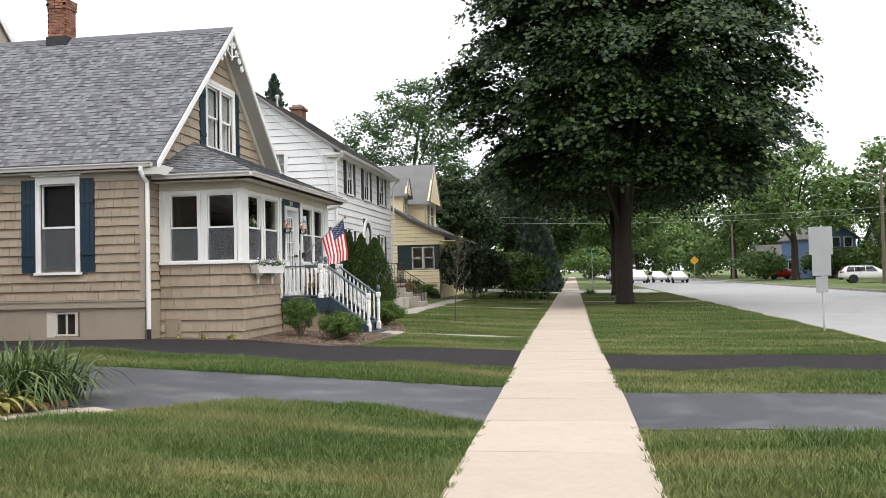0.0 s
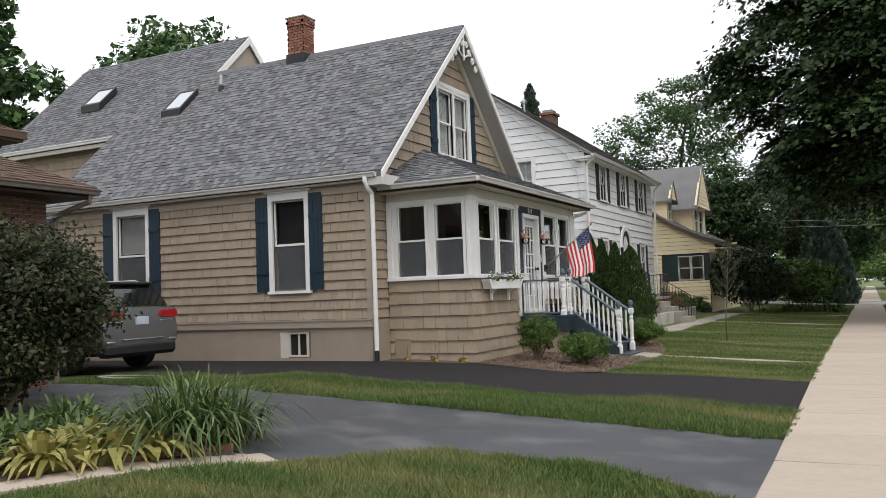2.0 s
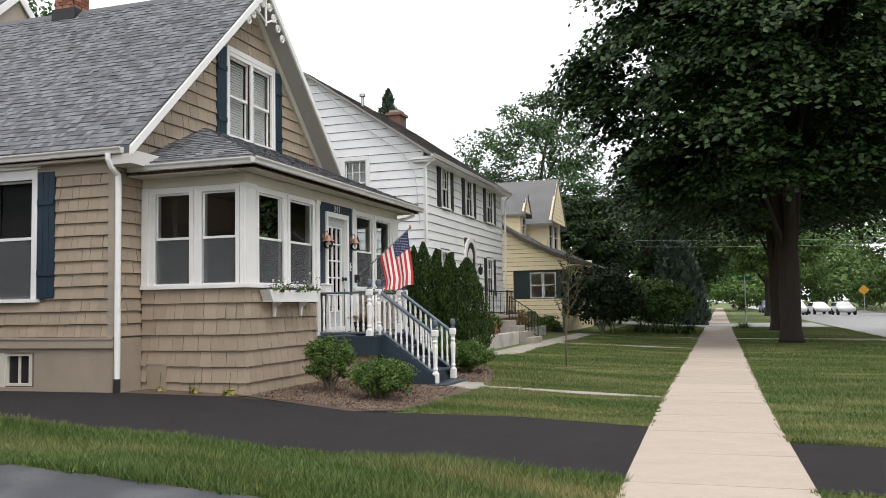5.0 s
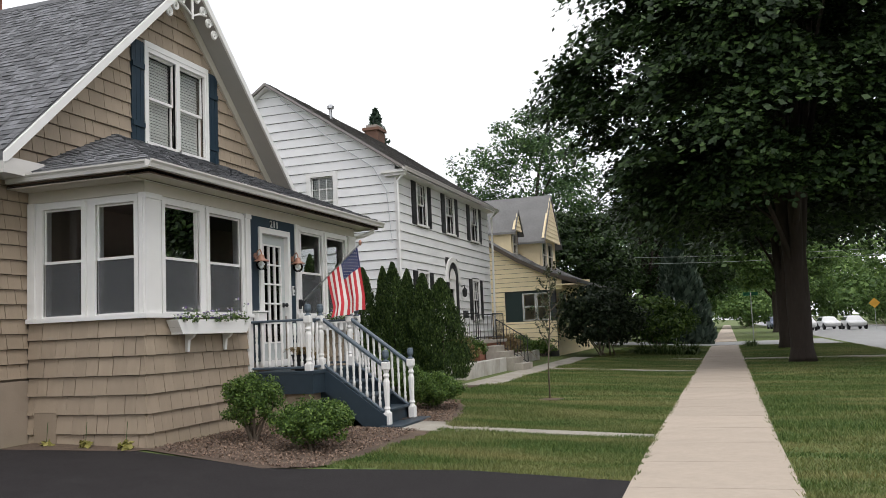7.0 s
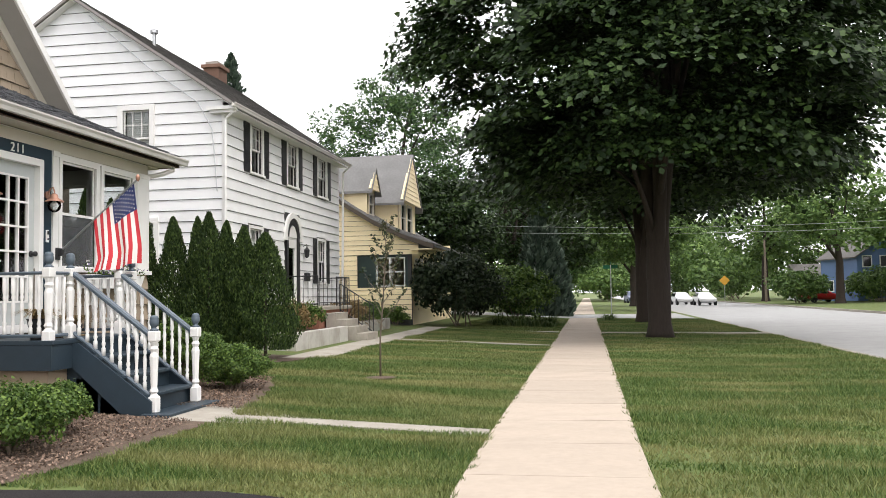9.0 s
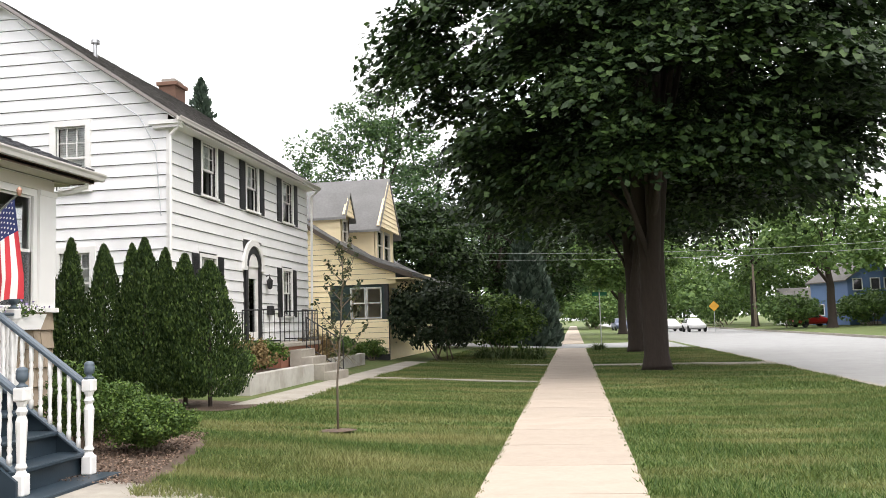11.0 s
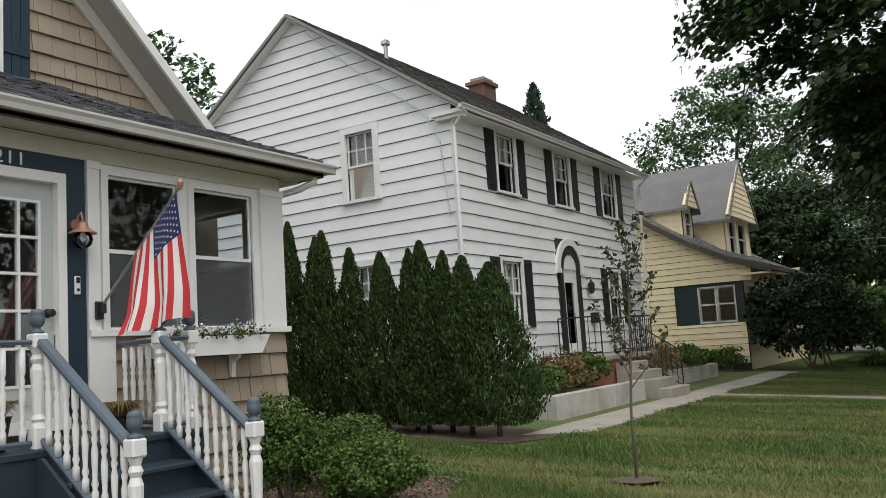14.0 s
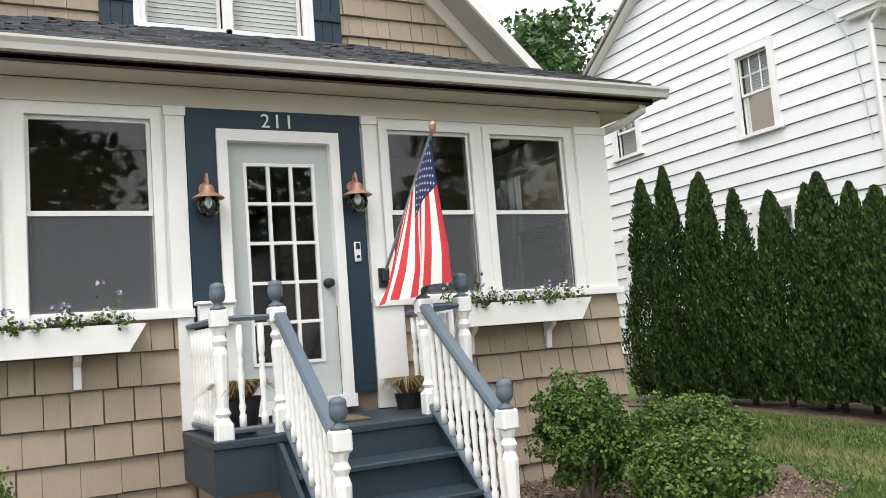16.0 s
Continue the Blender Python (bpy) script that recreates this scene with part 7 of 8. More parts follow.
# ---- vehicles ----
def car(name, loc, turn, paint, label, seed=0, suv=True, group=""):
    """A car from cross-sections, its tail towards +x before it is turned."""
    t = thing(name, loc, label, "car", group)
    m = pose(*loc, 0, 0, turn)
    k = 1.0 if suv else 0.86
    secs = [(-2.4, 0.5, 0.78, 0.84, 0.72, 0.78, 0.55), (-2.25, 0.36, 0.92, 0.98, 0.88, 0.92, 0.74), (-1.3, 0.28, 1.02, 1.08, 0.93, 0.95, 0.8), (-0.95, 0.28, 1.06, 1.14, 0.93, 0.95, 0.8), (-0.35, 0.28, 1.1, 1.6, 0.93, 0.95, 0.68),
            (0.1, 0.28, 1.1, 1.72, 0.93, 0.95, 0.67), (1.5, 0.28, 1.13, 1.73, 0.93, 0.95, 0.68), (1.95, 0.3, 1.15, 1.69, 0.93, 0.95, 0.66), (2.12, 0.32, 1.15, 1.52, 0.93, 0.95, 0.72), (2.27, 0.34, 1.13, 1.27, 0.92, 0.95, 0.8), (2.37, 0.38, 1.08, 1.14, 0.91, 0.94, 0.84), (2.43, 0.42, 0.88, 0.96, 0.89, 0.92, 0.84), (2.44, 0.46, 0.64, 0.7, 0.86, 0.88, 0.82)]
    bm = bmesh.new()
    rings = []
    for x, zb, zm, zt, wb, wm, wt in secs:
        zm, zt = (zm, zt) if suv else (zm * 0.88, zm * 0.88 + (zt - zm) * 0.85)
        half = [(wb * 0.85, zb), (wb, zb + 0.12), (wm, (zb + zm) / 2 + 0.1), (wm * 0.97, zm), (wt, zt - 0.05), (wt * 0.8, zt)]
        pts = [(x, -w, z) for w, z in half] + [(x, w, z) for w, z in half[::-1]]
        rings.append([bm.verts.new(m @ Vector(p)) for p in pts])
    for a, b in zip(rings, rings[1:]):
        for i in range(12):
            bm.faces.new((a[i], a[(i + 1) % 12], b[(i + 1) % 12], b[i]))
    bm.faces.new(rings[0])
    bm.faces.new(rings[-1])
    body = part("body", bm, paint, t, smooth=True)
    soft = body.modifiers.new("rounding", "SUBSURF")
    soft.levels = soft.render_levels = 2 if suv else 1
    zf = (lambda z: z) if suv else (lambda z: z * 0.88 if z < 1.1 else 0.97 + (z - 1.1) * 0.8)
    for sg in (-1, 1):
        bm = bmesh.new()
        for x0, x1 in ((-0.45, 0.42), (0.48, 1.3), (1.36, 1.95)):
            lo, hi = 1.13, 1.62
            a = [(x0 + (0.32 if x0 < 0 else 0), sg * 0.72, zf(hi)), (x1 - (0.15 if x1 > 1.9 else 0), sg * 0.72, zf(hi)), (x1, sg * 0.925, zf(lo)), (x0, sg * 0.925, zf(lo))]
            f = [bm.verts.new(m @ Vector(p)) for p in a] + [bm.verts.new(m @ Vector((p[0], p[1] - sg * 0.05, p[2]))) for p in a]
            bm.faces.new(f[:4])
            bm.faces.new(f[4:])
            for i in range(4):
                bm.faces.new((f[i], f[(i + 1) % 4], f[4 + (i + 1) % 4], f[4 + i]))
        part("side_glass", bm, M_CARGLASS, t)
        bm = bmesh.new()
        tube(bm, [m @ Vector((-0.2, sg * 0.62, zf(1.68))), m @ Vector((0.0, sg * 0.62, zf(1.725))), m @ Vector((1.6, sg * 0.62, zf(1.725))), m @ Vector((1.8, sg * 0.62, zf(1.66)))], 0.018, 6)
        part("roof_rail", bm, M_METAL, t)
        bm = bmesh.new()
        prism(bm, [(sg * 0.44, zf(1.0)), (sg * 0.42, zf(1.05)), (sg * 0.5, zf(1.13)), (sg * 0.93, zf(1.15)), (sg * 0.94, zf(1.02)), (sg * 0.8, zf(0.96))], "x", 2.1, 2.425)
        bmesh.ops.bevel(bm, geom=list(bm.edges), offset=0.025, segments=2, affect="EDGES")
        bm.transform(m)
        part("tail_light", bm, M_TAIL, t, "red tail light")
        bm = boxes((2.3, 2.43, sg * 0.46, sg * 0.8, zf(0.93), zf(0.955)), bevel=0.008)
        bm.transform(m)
        part("light_trim", bm, M_METAL, t, "bright trim under the tail light")
        bm = boxes((2.3, 2.46, sg * 0.66, sg * 0.84, 0.56, 0.6), bevel=0.012)
        bm.transform(m)
        part("reflector", bm, M_METAL, t)
    bm = bmesh.new()
    q = [(2.0, -0.62, zf(1.62)), (2.0, 0.62, zf(1.62)), (2.13, 0.69, zf(1.46)), (2.29, 0.76, zf(1.2)), (2.29, -0.76, zf(1.2)), (2.13, -0.69, zf(1.46))]
    f = [bm.verts.new(m @ Vector((p[0] + 0.03, p[1], p[2] + 0.02))) for p in q]
    bm.faces.new((f[0], f[1], f[2], f[5]))
    bm.faces.new((f[5], f[2], f[3], f[4]))
    part("rear_window", bm, M_CARGLASS, t)
    for nm, b, mm in (("bumper", (2.15, 2.47, -0.87, 0.87, 0.3, 0.56), M_BLACK), ("number_plate", (2.4, 2.44, -0.16, 0.16, zf(0.88), zf(1.03)), M_PLATE), ("trim_bar", (2.38, 2.475, -0.5, 0.5, 0.6, 0.625), M_METAL), ("spoiler", (1.82, 2.12, -0.6, 0.6, zf(1.63), zf(1.69)), M_BLACK)):
        bm = boxes(b, bevel={"bumper": 0.07, "number_plate": 0.004, "trim_bar": 0.008}.get(nm, 0.02))
        bm.transform(m)
        part(nm, bm, mm, t)
    for x in (-1.45, 1.42):
        for sg in (-1, 1):
            c = Vector((x, sg * 0.86, 0.37))
            bm = bmesh.new()
            lathe(bm, [(0.24, -0.12), (0.36, -0.12), (0.375, -0.08), (0.375, 0.08), (0.36, 0.12), (0.24, 0.12)], 0, 0, 0, 20)
            bm.transform(m @ Matrix.Translation(c) @ pose(0, 0, 0, 90))
            ty = part("wheel", bm, M_TYRE, t, "black tyre on a spoked alloy rim")
            bm = bmesh.new()
            lathe(bm, [(0.05, -0.05), (0.07, 0.07), (0.05, 0.09)], 0, 0, 0, 10)
            for s in range(5):
                a = s * 2 * math.pi / 5
                for d in (-0.16, 0.16):
                    tube(bm, [(0.05 * math.cos(a), 0.05 * math.sin(a), 0.07), (0.23 * math.cos(a + d), 0.23 * math.sin(a + d), 0.085)], [0.025, 0.018], 5)
            lathe(bm, [(0.225, 0.05), (0.25, 0.1), (0.245, 0.12), (0.22, 0.1)], 0, 0, 0, 20)
            bm.transform(m @ Matrix.Translation(c) @ pose(0, 0, 0, 90 if sg < 0 else -90))
            part("rim", bm, M_METAL, ty)
    return t


M_CARGLASS = mat("dark_car_glass", (0.012, 0.014, 0.016), 0.05, 0.05, 3, spec=0.8)
M_TYRE = mat("tyre_rubber", (0.02, 0.02, 0.02), 0.85, 0.15, 20)
M_TAIL = mat("red_lens", (0.35, 0.012, 0.015), 0.2, 0.05, 10)
M_PLATE = mat("plate", (0.5, 0.56, 0.64), 0.5, 0.2, 60)
M_SUV = mat("grey_car_paint", (0.22, 0.225, 0.225), 0.24, 0.04, 3, metallic=0.65)
car("suv", (-14.5, 13.05, gz(-14) + 0.014), 0, M_SUV, "dark grey SUV parked beside the tan house")
M_CARRED = mat("red_car_paint", (0.4, 0.02, 0.02), 0.3, 0.04, 3)
M_CARWHITE = mat("white_car_paint", (0.7, 0.7, 0.7), 0.3, 0.03, 3)
M_CARBLUE = mat("blue_car_paint", (0.08, 0.1, 0.16), 0.3, 0.03, 3)
car("car", (25.2, 108, 0.0), 200, M_CARRED, "red car parked in a driveway across the street", suv=False)
car("car", (25.2, 76, 0.0), 170, M_CARWHITE, "white car parked across the street", suv=False)
car("car", (6.3, 128, -0.19), 95, M_CARBLUE, "dark blue car parked far along the street", suv=True)
car("car", (11.4, 116, -0.19), 97, M_CARWHITE, "white sedan standing on the far street", suv=False)
car("car", (13.3, 110, -0.19), 94, M_CARWHITE, "white hatchback standing on the far street", suv=False)
car("car", (8.6, 112, -0.19), 92, M_CARWHITE, "pale van-like car parked far along the street", suv=True)

# ---- brick house at the edge of the yard ----
BH = thing("brick_house", (-16, 6, 0.3), "brown brick house with low brown shingle hip roofs", "house")
bm = bmesh.new()
wall(bm, "x", -11.6, 1, 2.0, 10.6, 0.2, 3.35, [(4.0, 5.4, 1.1, 2.7)], 0.2)
wall(bm, "y", 10.6, 1, -22, -11.8, 0.2, 3.35, [], 0.2)
part("wall", bm, M_MORTAR, BH)
part("rear_wall", boxes((-22, -21.8, 2, 10.4, 0.2, 3.35), (-21.8, -11.8, 1.8, 2.0, 0.2, 3.35)), M_DBRICK, BH)
window("window", "x", -11.6, 1, 4.0, 5.4, 1.1, 2.7, BH)
verts, faces = [], []
rg2 = random.Random(8)
for r in range(42):
    z = 0.3 + r * 0.073
    for pl, val, lo, hi in (("x", -11.6, 2.0, 10.6), ("y", 10.6, -16.0, -11.6)):
        for a, b in clear_spans(lo, hi, z, z + 0.06, [(3.85, 5.55, 0.95, 2.85)] if pl == "x" else []):
            u = a - (0.1 if r % 2 else 0)
            while u < b:
                p0, p1 = max(u, a), min(u + 0.2, b)
                if p1 - p0 > 0.04:
                    k = len(verts)
                    verts += wedge(pl, val, 1, p0, p1, z, z + 0.063, 0.012, 0.012)
                    faces += [tuple(i + k for i in f) for f in WF]
                u += 0.21
raw("brick", verts, faces, M_DBRICK, BH)["kind"] = "stuff"
for c, sd in (([(-11.0, 1.5, 3.5), (-11.0, 11.1, 3.5), (-14.2, 8.4, 5.0), (-14.2, 4.2, 5.0)], 81), ([(-11.0, 11.1, 3.5), (-22.5, 11.1, 3.5), (-19.3, 8.4, 5.0), (-14.2, 8.4, 5.0)], 82), ([(-22.5, 1.5, 3.5), (-11.0, 1.5, 3.5), (-14.2, 4.2, 5.0), (-19.3, 4.2, 5.0)], 83)):
    shingled("roof", c, M_BROOF, BH, thick=0.12, seed=sd, label="low brown shingle roof")
part("upper_wall", boxes((-20.5, -14.4, 2.6, 11.0, 4.2, 4.75)), M_DBRICK, BH)
for c, sd in (([(-13.7, 1.9, 4.85), (-13.7, 11.9, 4.85), (-17.2, 8.2, 6.5), (-17.2, 5.4, 6.5)], 84), ([(-13.7, 11.9, 4.85), (-21, 11.9, 4.85), (-17.5, 8.2, 6.5), (-17.2, 8.2, 6.5)], 85)):
    shingled("roof", c, M_BROOF, BH, thick=0.12, seed=sd)
part("soffit", boxes((-14.4, -13.75, 2.0, 11.85, 4.68, 4.73), (-20.9, -14.4, 11.0, 11.85, 4.68, 4.73), (-11.55, -11.05, 1.6, 11.05, 3.33, 3.37), (-22.3, -11.55, 10.65, 11.05, 3.33, 3.37)), mat("brown_trim", (0.07, 0.045, 0.035), 0.7), BH)
gutter_run("y", 1.5, 11.1, -11.01, 3.48, BH, 1, mat("bronze_gutter", (0.16, 0.13, 0.11), 0.5))
part("downspout", tube(bmesh.new(), [(-11.0, 10.95, 3.38), (-11.0, 10.95, 3.28), (-11.4, 10.75, 3.1), (-11.5, 10.7, 2.95), (-11.52, 10.7, 0.4)], 0.045, 8), mat("bronze_pipe", (0.16, 0.13, 0.11), 0.5), BH)

# ---- street things ----
sg = thing("road_sign", (6.2, 20.4, -0.03), "grey backs of three road signs on a metal post", "road sign")
part("post", boxes((6.17, 6.21, 20.4, 20.43, -0.2, 2.5)), M_METAL, sg)
M_SIGNBACK = mat("sign_back", (0.36, 0.37, 0.37), 0.55, 0.05, 6, metallic=0.3)
for x0, x1, z0, z1 in ((5.89, 6.43, 1.8, 2.47), (5.95, 6.38, 1.3, 1.8), (6.02, 6.3, 0.9, 1.28)):
    part("panel", boxes((x0, x1, 20.385, 20.39, z0, z1), bevel=0.002), M_SIGNBACK, sg)
ss = thing("stop_sign", (-2.2, 51, 0.1), "stop sign seen edge-on on a thin post", "road sign")
part("post", boxes((-2.22, -2.18, 50.98, 51.02, 0.0, 2.7)), M_METAL, ss)
part("panel", prism(bmesh.new(), [(51 + 0.38 * math.cos(math.pi / 8 + k * math.pi / 4), 2.35 + 0.38 * math.sin(math.pi / 8 + k * math.pi / 4)) for k in range(8)], "x", -2.175, -2.17), M_SIGNBACK, ss)
ns = thing("street_name_sign", (1.6, 59, 0.0), "green street name sign on a thin post", "road sign")
part("post", tube(bmesh.new(), [(1.6, 59, -0.1), (1.6, 59, 3.0)], 0.03, 8), M_METAL, ns)
part("blade", boxes((1.2, 2.0, 58.99, 59.01, 2.8, 3.0)), mat("sign_green", (0.02, 0.16, 0.08), 0.5), ns)
part("blade", boxes((1.59, 1.61, 58.6, 59.4, 3.02, 3.2)), mat("sign_green_b", (0.02, 0.16, 0.08), 0.5), ns)
ws = thing("warning_sign", (14.6, 104, -0.2), "yellow diamond warning sign by the street", "road sign")
part("post", boxes((14.58, 14.62, 104, 104.03, -0.2, 2.6)), M_METAL, ws)
bm = boxes((-0.38, 0.38, -0.01, 0.01, -0.38, 0.38))
bm.transform(pose(14.6, 103.97, 2.5, 0, 45, 0))
part("panel", bm, mat("sign_yellow", (0.6, 0.32, 0.03), 0.5), ws)
up = thing("utility_pole", (24.3, 70, 0.0), "tall wooden utility pole with crossarm", "utility pole", "utility poles")
part("pole", tube(bmesh.new(), [(24.3, 70, -0.3), (24.3, 70, 9.4)], [0.16, 0.11], 8), M_TWIG, up)
part("crossarm", boxes((23.1, 25.5, 69.95, 70.05, 8.5, 8.62)), M_TWIG, up)
part("lamp_arm", tube(bmesh.new(), [(24.3, 70, 7.3), (23.4, 69.6, 7.9), (22.6, 69.3, 8.0)], 0.03, 6), M_METAL, up)
part("lamp_head", boxes((22.2, 22.7, 69.2, 69.4, 7.93, 8.05), bevel=0.03), M_METAL, up)
up = thing("utility_pole", (21.5, 118, 0.0), "tall wooden utility pole far along the street", "utility pole", "utility poles")
part("pole", tube(bmesh.new(), [(21.5, 118, -0.3), (21.5, 118, 7.5)], [0.16, 0.11], 8), M_TWIG, up)
for z, sag in ((5.35, 0.35), (4.85, 0.3)):
    w = thing("overhead_wire", (10, 62, z), "grey overhead utility cable across the street", "cable", "overhead cables")
    pts = [(-14 + 44 * i / 20, 62 + 5 * i / 20, z + 0.9 - sag * 3 * (1 - ((i - 10) / 10) ** 2) * 0.8) for i in range(21)]
    part("cable", tube(bmesh.new(), pts, 0.013, 5), mat("weathered_cable", (0.3, 0.32, 0.3), 0.7), w)


def far_house(loc, w, d, h, ridge, wallm, roofm, label, turn=0.0):
    """A distant gabled house with windows, door and porch."""
    m = pose(*loc, 0, 0, turn)
    t = thing("house", loc, label, "house")

    def put(name, bm, material):
        bm.transform(m)
        return part(name, bm, material, t)
    put("wall", boxes((-w / 2, w / 2, 0, d, 0, h)), wallm)
    bm = bmesh.new()
    prism(bm, [(-w / 2, h), (w / 2, h), (0, h + ridge)], "y", 0.01, d - 0.01)
    put("gable", bm, wallm)
    for s in (-1, 1):
        bm = bmesh.new()
        e = w / 2 + 0.4
        slab(bm, [(s * e, -0.4, h - 0.4 * ridge / (w / 2)), (s * e, d + 0.4, h - 0.4 * ridge / (w / 2)), (0, d + 0.4, h + ridge + 0.08), (0, -0.4, h + ridge + 0.08)], 0.14)
        put("roof", bm, roofm)
    for u in (-0.3, 0.05, 0.32):
        for z in (1.0,) + ((3.6,) if h > 4 else ()):
            put("window_frame", boxes((w * u - 0.55, w * u + 0.55, -0.06, 0.02, z, z + 1.3)), M_WHITE)
            put("pane", boxes((w * u - 0.42, w * u + 0.42, -0.075, -0.05, z + 0.1, z + 1.2)), M_CARGLASS)
    put("door", boxes((-w * 0.14 - 0.45, -w * 0.14 + 0.45, -0.08, 0.02, 0.15, 2.2)), M_NAVY)
    put("porch_step", boxes((-w * 0.14 - 0.9, -w * 0.14 + 0.9, -0.9, -0.05, 0, 0.3)), M_CONCRETE)
    for f in (0.25, 0.7):
        put("window_frame", boxes((-w / 2 - 0.05, -w / 2 + 0.02, d * f - 0.55, d * f + 0.55, 1.0, 2.3)), M_WHITE)
        put("pane", boxes((-w / 2 - 0.07, -w / 2 - 0.03, d * f - 0.42, d * f + 0.42, 1.1, 2.2)), M_CARGLASS)
    return t


M_BLUEH = mat("blue_siding", (0.1, 0.17, 0.32), 0.6, 0.05, 4)
far_house((33, 122, 0.1), 7, 7.5, 2.5, 1.9, M_WSIDING, M_WROOF, "small white house with a dark roof across the street", 90)
far_house((31.5, 108, 0.1), 5.5, 8, 5.0, 1.8, M_BLUEH, M_WROOF, "blue two-storey house across the street", 12)
far_house((45, 105, 0.1), 8, 10, 2.9, 3.0, M_WSIDING, M_WROOF, "white cottage with a steep dark roof across the street", 90)
far_house((42, 96, 0.1), 9, 9, 3.2, 2.6, M_WSIDING, M_WROOF, "pale house half hidden by trees across the street", 12)
# three unseen houses added to cover low sky in the window reflections
far_house((36, 30, 0.1), 9, 12, 5.2, 2.4, M_WSIDING, M_WROOF, "pale house added out of view opposite the porch", 90)
far_house((36, 8, 0.1), 9, 10, 3.4, 2.8, M_YSIDING, M_WROOF, "cream house added out of view across the street", 90)
far_house((-16, -14, 0.3), 10, 11, 5.2, 2.4, M_WSIDING, M_WROOF, "pale house added out of view behind the start of the walk", 0)
# unseen trees, added with dark leaves so the windows mirror dark foliage
for i, (x, y, h, r) in enumerate(((26, 4, 13, 6), (25, 16, 14, 6.5), (26, 28, 13, 6), (25.5, 42, 15, 7), (27, 56, 12, 5), (-6, -18, 12, 5.5), (-20, -22, 13, 6), (4, -24, 14, 6), (-26, 0, 12, 5))):
    tree("shade_tree", (x, y, 0.1), 0.3, h * 0.28, (x, y, h * 0.6), (r, r, h * 0.38), 100, 1.2, 55, 0.24, M_MAPLE, M_BARK, "leafy green shade tree added out of view for window reflections", 900 + i, group="background trees", limbs=5, under=0.8)
for i, (x, y, r, h) in enumerate(((-6.5, 57.5, 2.2, 1.6), (-10.5, 57, 2.2, 1.7), (-15, 57, 2.5, 2.0), (-3.5, 70.5, 2.2, 1.5), (-8, 70.5, 2.5, 1.7), (22, 104, 3, 1.6), (30, 104, 3, 1.6), (40, 104, 4, 2), (3.5, 145, 5, 2.5), (14, 170, 9, 4), (-14, 100, 6, 3), (24, 150, 8, 4), (-22, 74, 4, 3), (5, 176, 7, 3.5), (26, 175, 9, 4), (36, 128, 6, 3), (18.5, 126, 2.6, 2), (-6, 160, 7, 3.5), (46, 122, 7, 3.5), (33, 100, 2.6, 2))):
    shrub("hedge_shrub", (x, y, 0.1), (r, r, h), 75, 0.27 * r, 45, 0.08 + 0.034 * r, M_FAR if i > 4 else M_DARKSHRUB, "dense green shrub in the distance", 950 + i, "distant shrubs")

# ---- lawn blades ----
rg = np.random.default_rng(77)


def lawn_mask(x, y):
    j = 0.035 * np.sin(x * 9 + y * 13) + 0.03 * np.sin(x * 23 - y * 17)
    mid = np.interp(y, [9, 18], [0.12, 0.0])
    left = x < mid - 0.745 + j * 0.8
    d1n = np.interp(x, [-5.5, -4.5, -3.4, -2.0, -0.85, -0.6], [7.55, 7.2, 8.25, 8.45, 7.75, 7.6])
    d1f = np.interp(x, [-11, -8, -5.5, -3.4, -0.6], [11.0, 10.8, 10.7, 10.55, 10.3])
    d2n = np.interp(x, [-12, -8.3, -4.4, -0.6], [12.45, 12.5, 12.4, 12.4])
    d2f = np.interp(x, [-4.0, -2.4, -0.6], [15.45, 15.75, 15.6])
    edge_x = np.interp(y, [1.0, 3.5, 5.2, 5.95, 6.62, 7.2], [-6.0, -5.9, -5.65, -5.4, -5.05, -4.45])
    bed_x = np.interp(y, [15.3, 15.6, 16.6, 18.7, 19.3, 20.2, 22.4, 23.3, 23.35, 25.6, 25.65, 27.2, 27.25, 28.3], [-4.3, -3.95, -3.8, -3.75, -3.8, -3.85, -4.45, -5.6, -9.5, -9.5, -5.4, -5.4, -5.2, -5.1])
    a = left & (y < d1n - 0.0 + j) & (x > edge_x + j)
    b = left & (y > d1f + j) & (y < d2n + j) & (x > -12)
    c = left & (y > d2f + j) & (x > bed_x + j) & (y < 58) & ~((y > 18.82) & (y < 19.13) & (x > -4.2)) & ~((y > 33.75) & (y < 34.28)) & ~((y > 41.6) & (y < 42.6)) & ~((x + 3.13) ** 2 + (y - 23.7) ** 2 < 0.05)
    r = (x > mid + 0.745 - j * 0.8) & (x < 6.5) & (y < 58)
    d = r & ~((y > 7.25 + j) & (y < 9.8 + j)) & ~((y > 12.2 + j) & (y < 14.65 + j)) & ~((y > 41) & (y < 42)) & ((x - 2.6) ** 2 + (y - 38.6) ** 2 > 0.4)
    return a | b | c | d


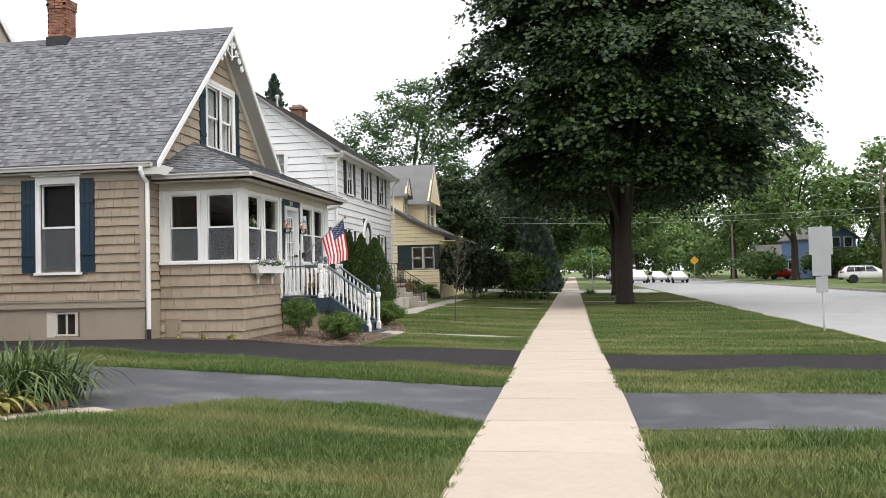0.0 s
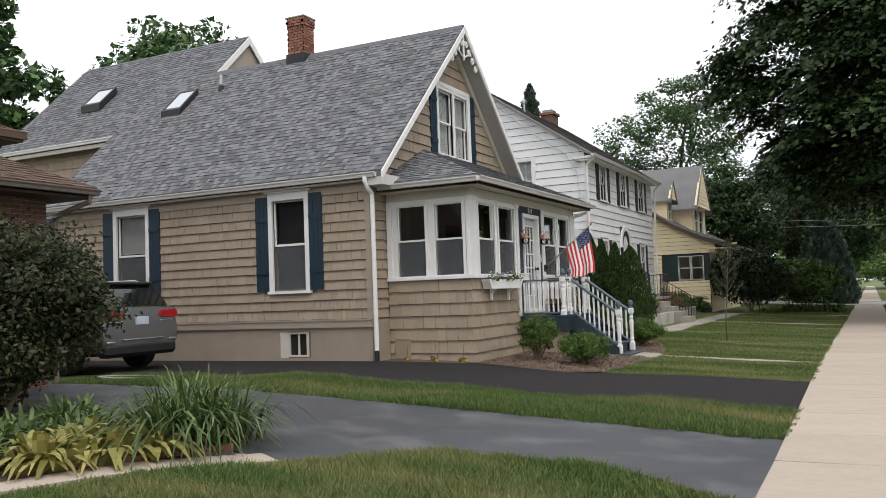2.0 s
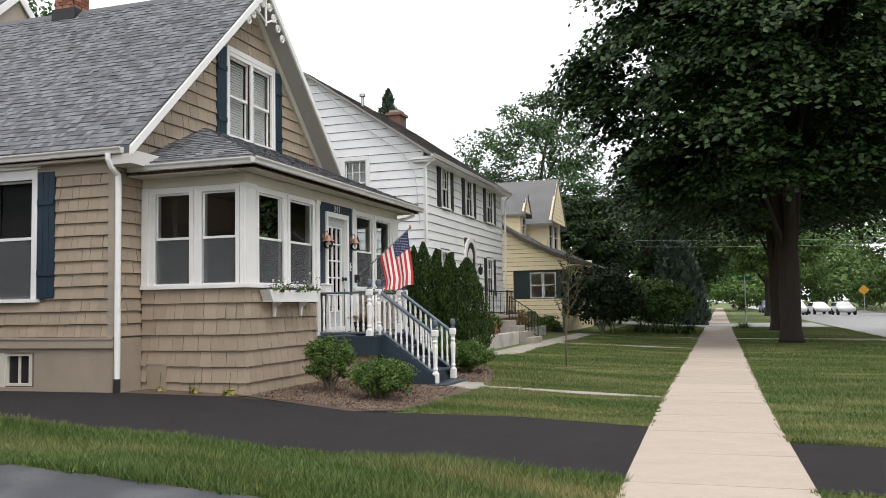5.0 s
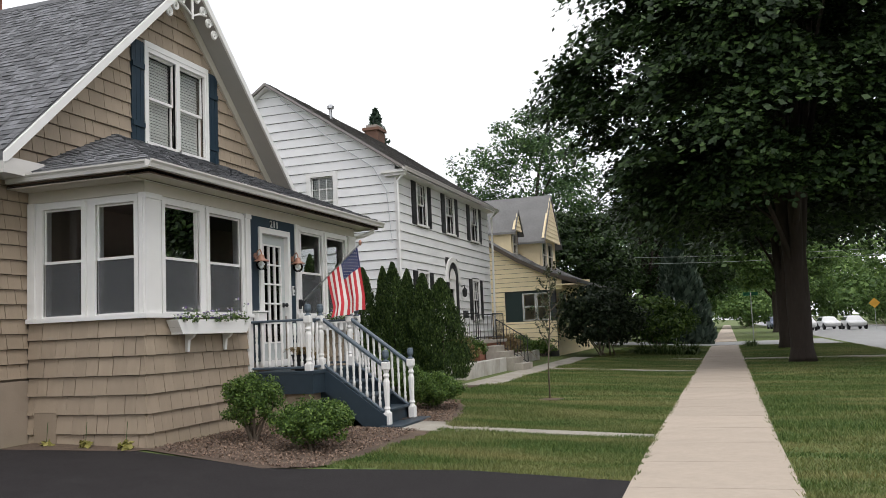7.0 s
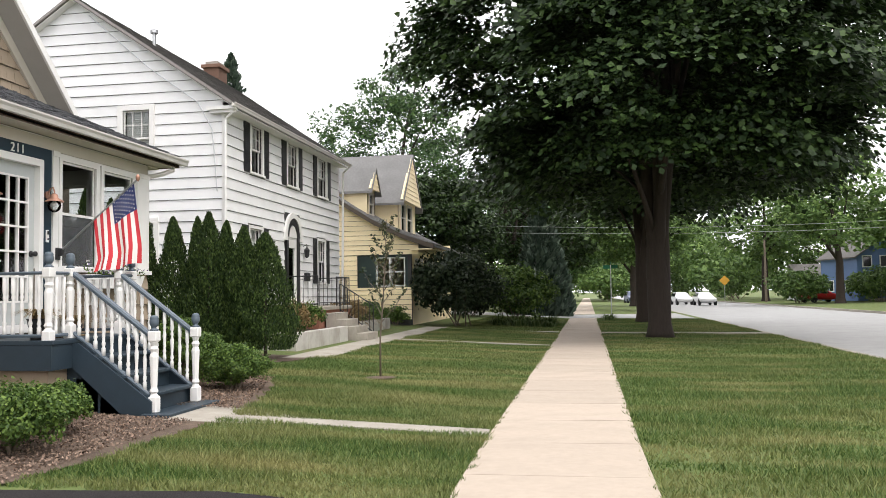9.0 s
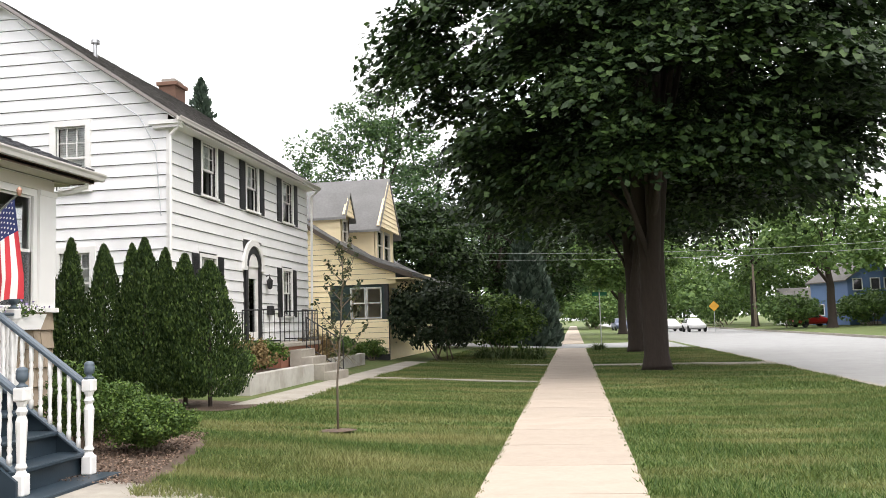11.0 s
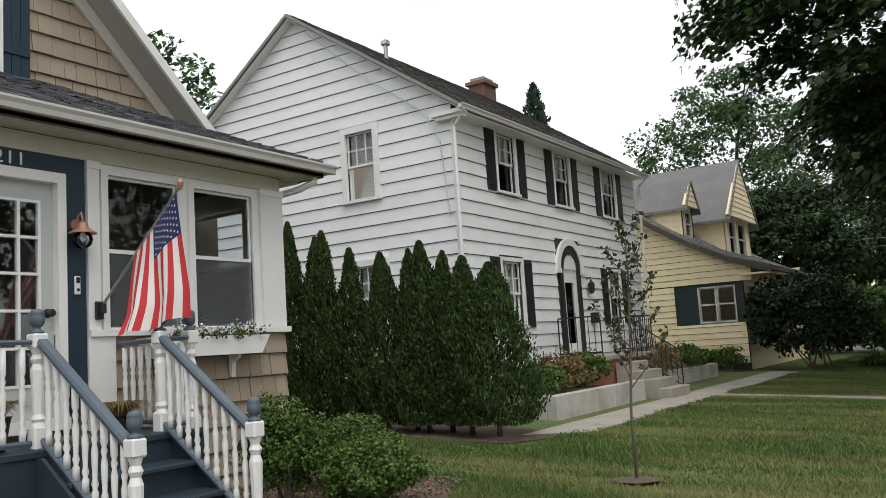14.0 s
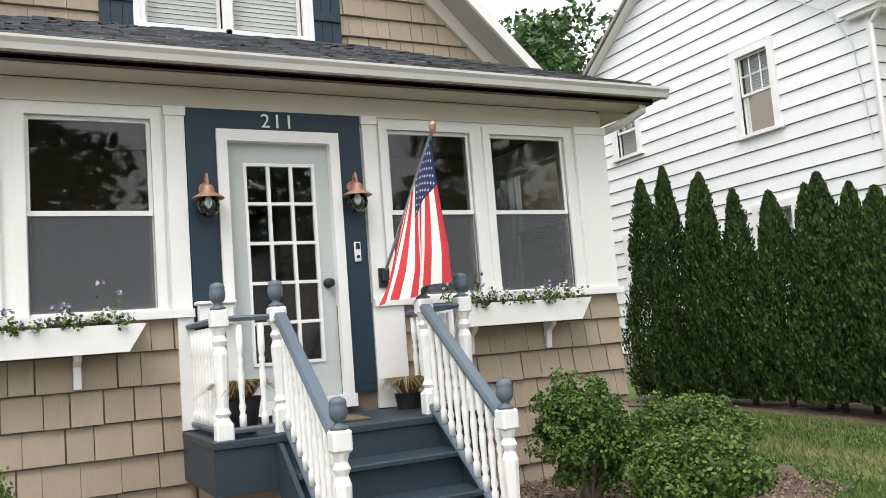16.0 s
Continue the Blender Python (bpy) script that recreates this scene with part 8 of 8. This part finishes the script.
def grass(name, x0, x1, y0, y1, per, h, w, label):
    n = int((x1 - x0) * (y1 - y0) * per)
    x, y = x0 + (x1 - x0) * rg.random(n), y0 + (y1 - y0) * rg.random(n)
    ok = lawn_mask(x, y)
    x, y = x[ok], y[ok]
    n = len(x)
    z = np.interp(x, [-8.0, -0.9, 0.9, 6.3, 6.62], [0.33, 0.0, 0.0, -0.05, -0.05])
    patch = 0.75 + 0.35 * np.sin(x * 1.7 + 1.3 * np.sin(y * 0.9)) * np.sin(y * 1.3 + x * 0.6)
    hh = h * (0.55 + 0.7 * rg.random(n)) * patch
    a = rg.random(n) * 2 * np.pi
    ww = w * (0.7 + 0.6 * rg.random(n))
    lx, ly = rg.normal(size=n) * 0.5 * hh, rg.normal(size=n) * 0.5 * hh
    ly += 0.12 * hh * np.sin((y + 0.15 * x + 0.4 * np.sin(x * 0.8 + y * 0.3)) * 4.6)  # mowing stripes
    q = np.empty((n, 3, 3))
    q[:, 0] = np.stack([x - np.cos(a) * ww, y - np.sin(a) * ww, z], 1)
    q[:, 1] = np.stack([x + np.cos(a) * ww, y + np.sin(a) * ww, z], 1)
    q[:, 2] = np.stack([x + lx, y + ly, z + hh], 1)
    tagged(tris(name, q.reshape(-1, 3), 3, M_BLADE), label, "grass", kind="stuff")


grass("grass", -6.2, -0.6, 2.0, 8.6, 4600, 0.085, 0.007, "mown green lawn grass beside the sidewalk")
grass("grass", -12, -0.55, 10.2, 12.7, 4200, 0.11, 0.007, "longer green grass strip between two driveways")
grass("grass", -5.8, -0.6, 15.3, 23.3, 3400, 0.075, 0.007, "mown green front lawn grass")
grass("grass", -9.6, -0.6, 23.3, 41.6, 1150, 0.07, 0.009, "mown green lawn grass of the side yard")
grass("grass", 0.7, 6.5, 2.0, 15, 2200, 0.08, 0.008, "mown green verge grass by the street")
grass("grass", 0.7, 6.5, 14.6, 30, 1500, 0.07, 0.008, "mown green verge grass by the street")
grass("grass", -8, 6.5, 30, 58, 420, 0.07, 0.014, "mown green verge grass in the distance")
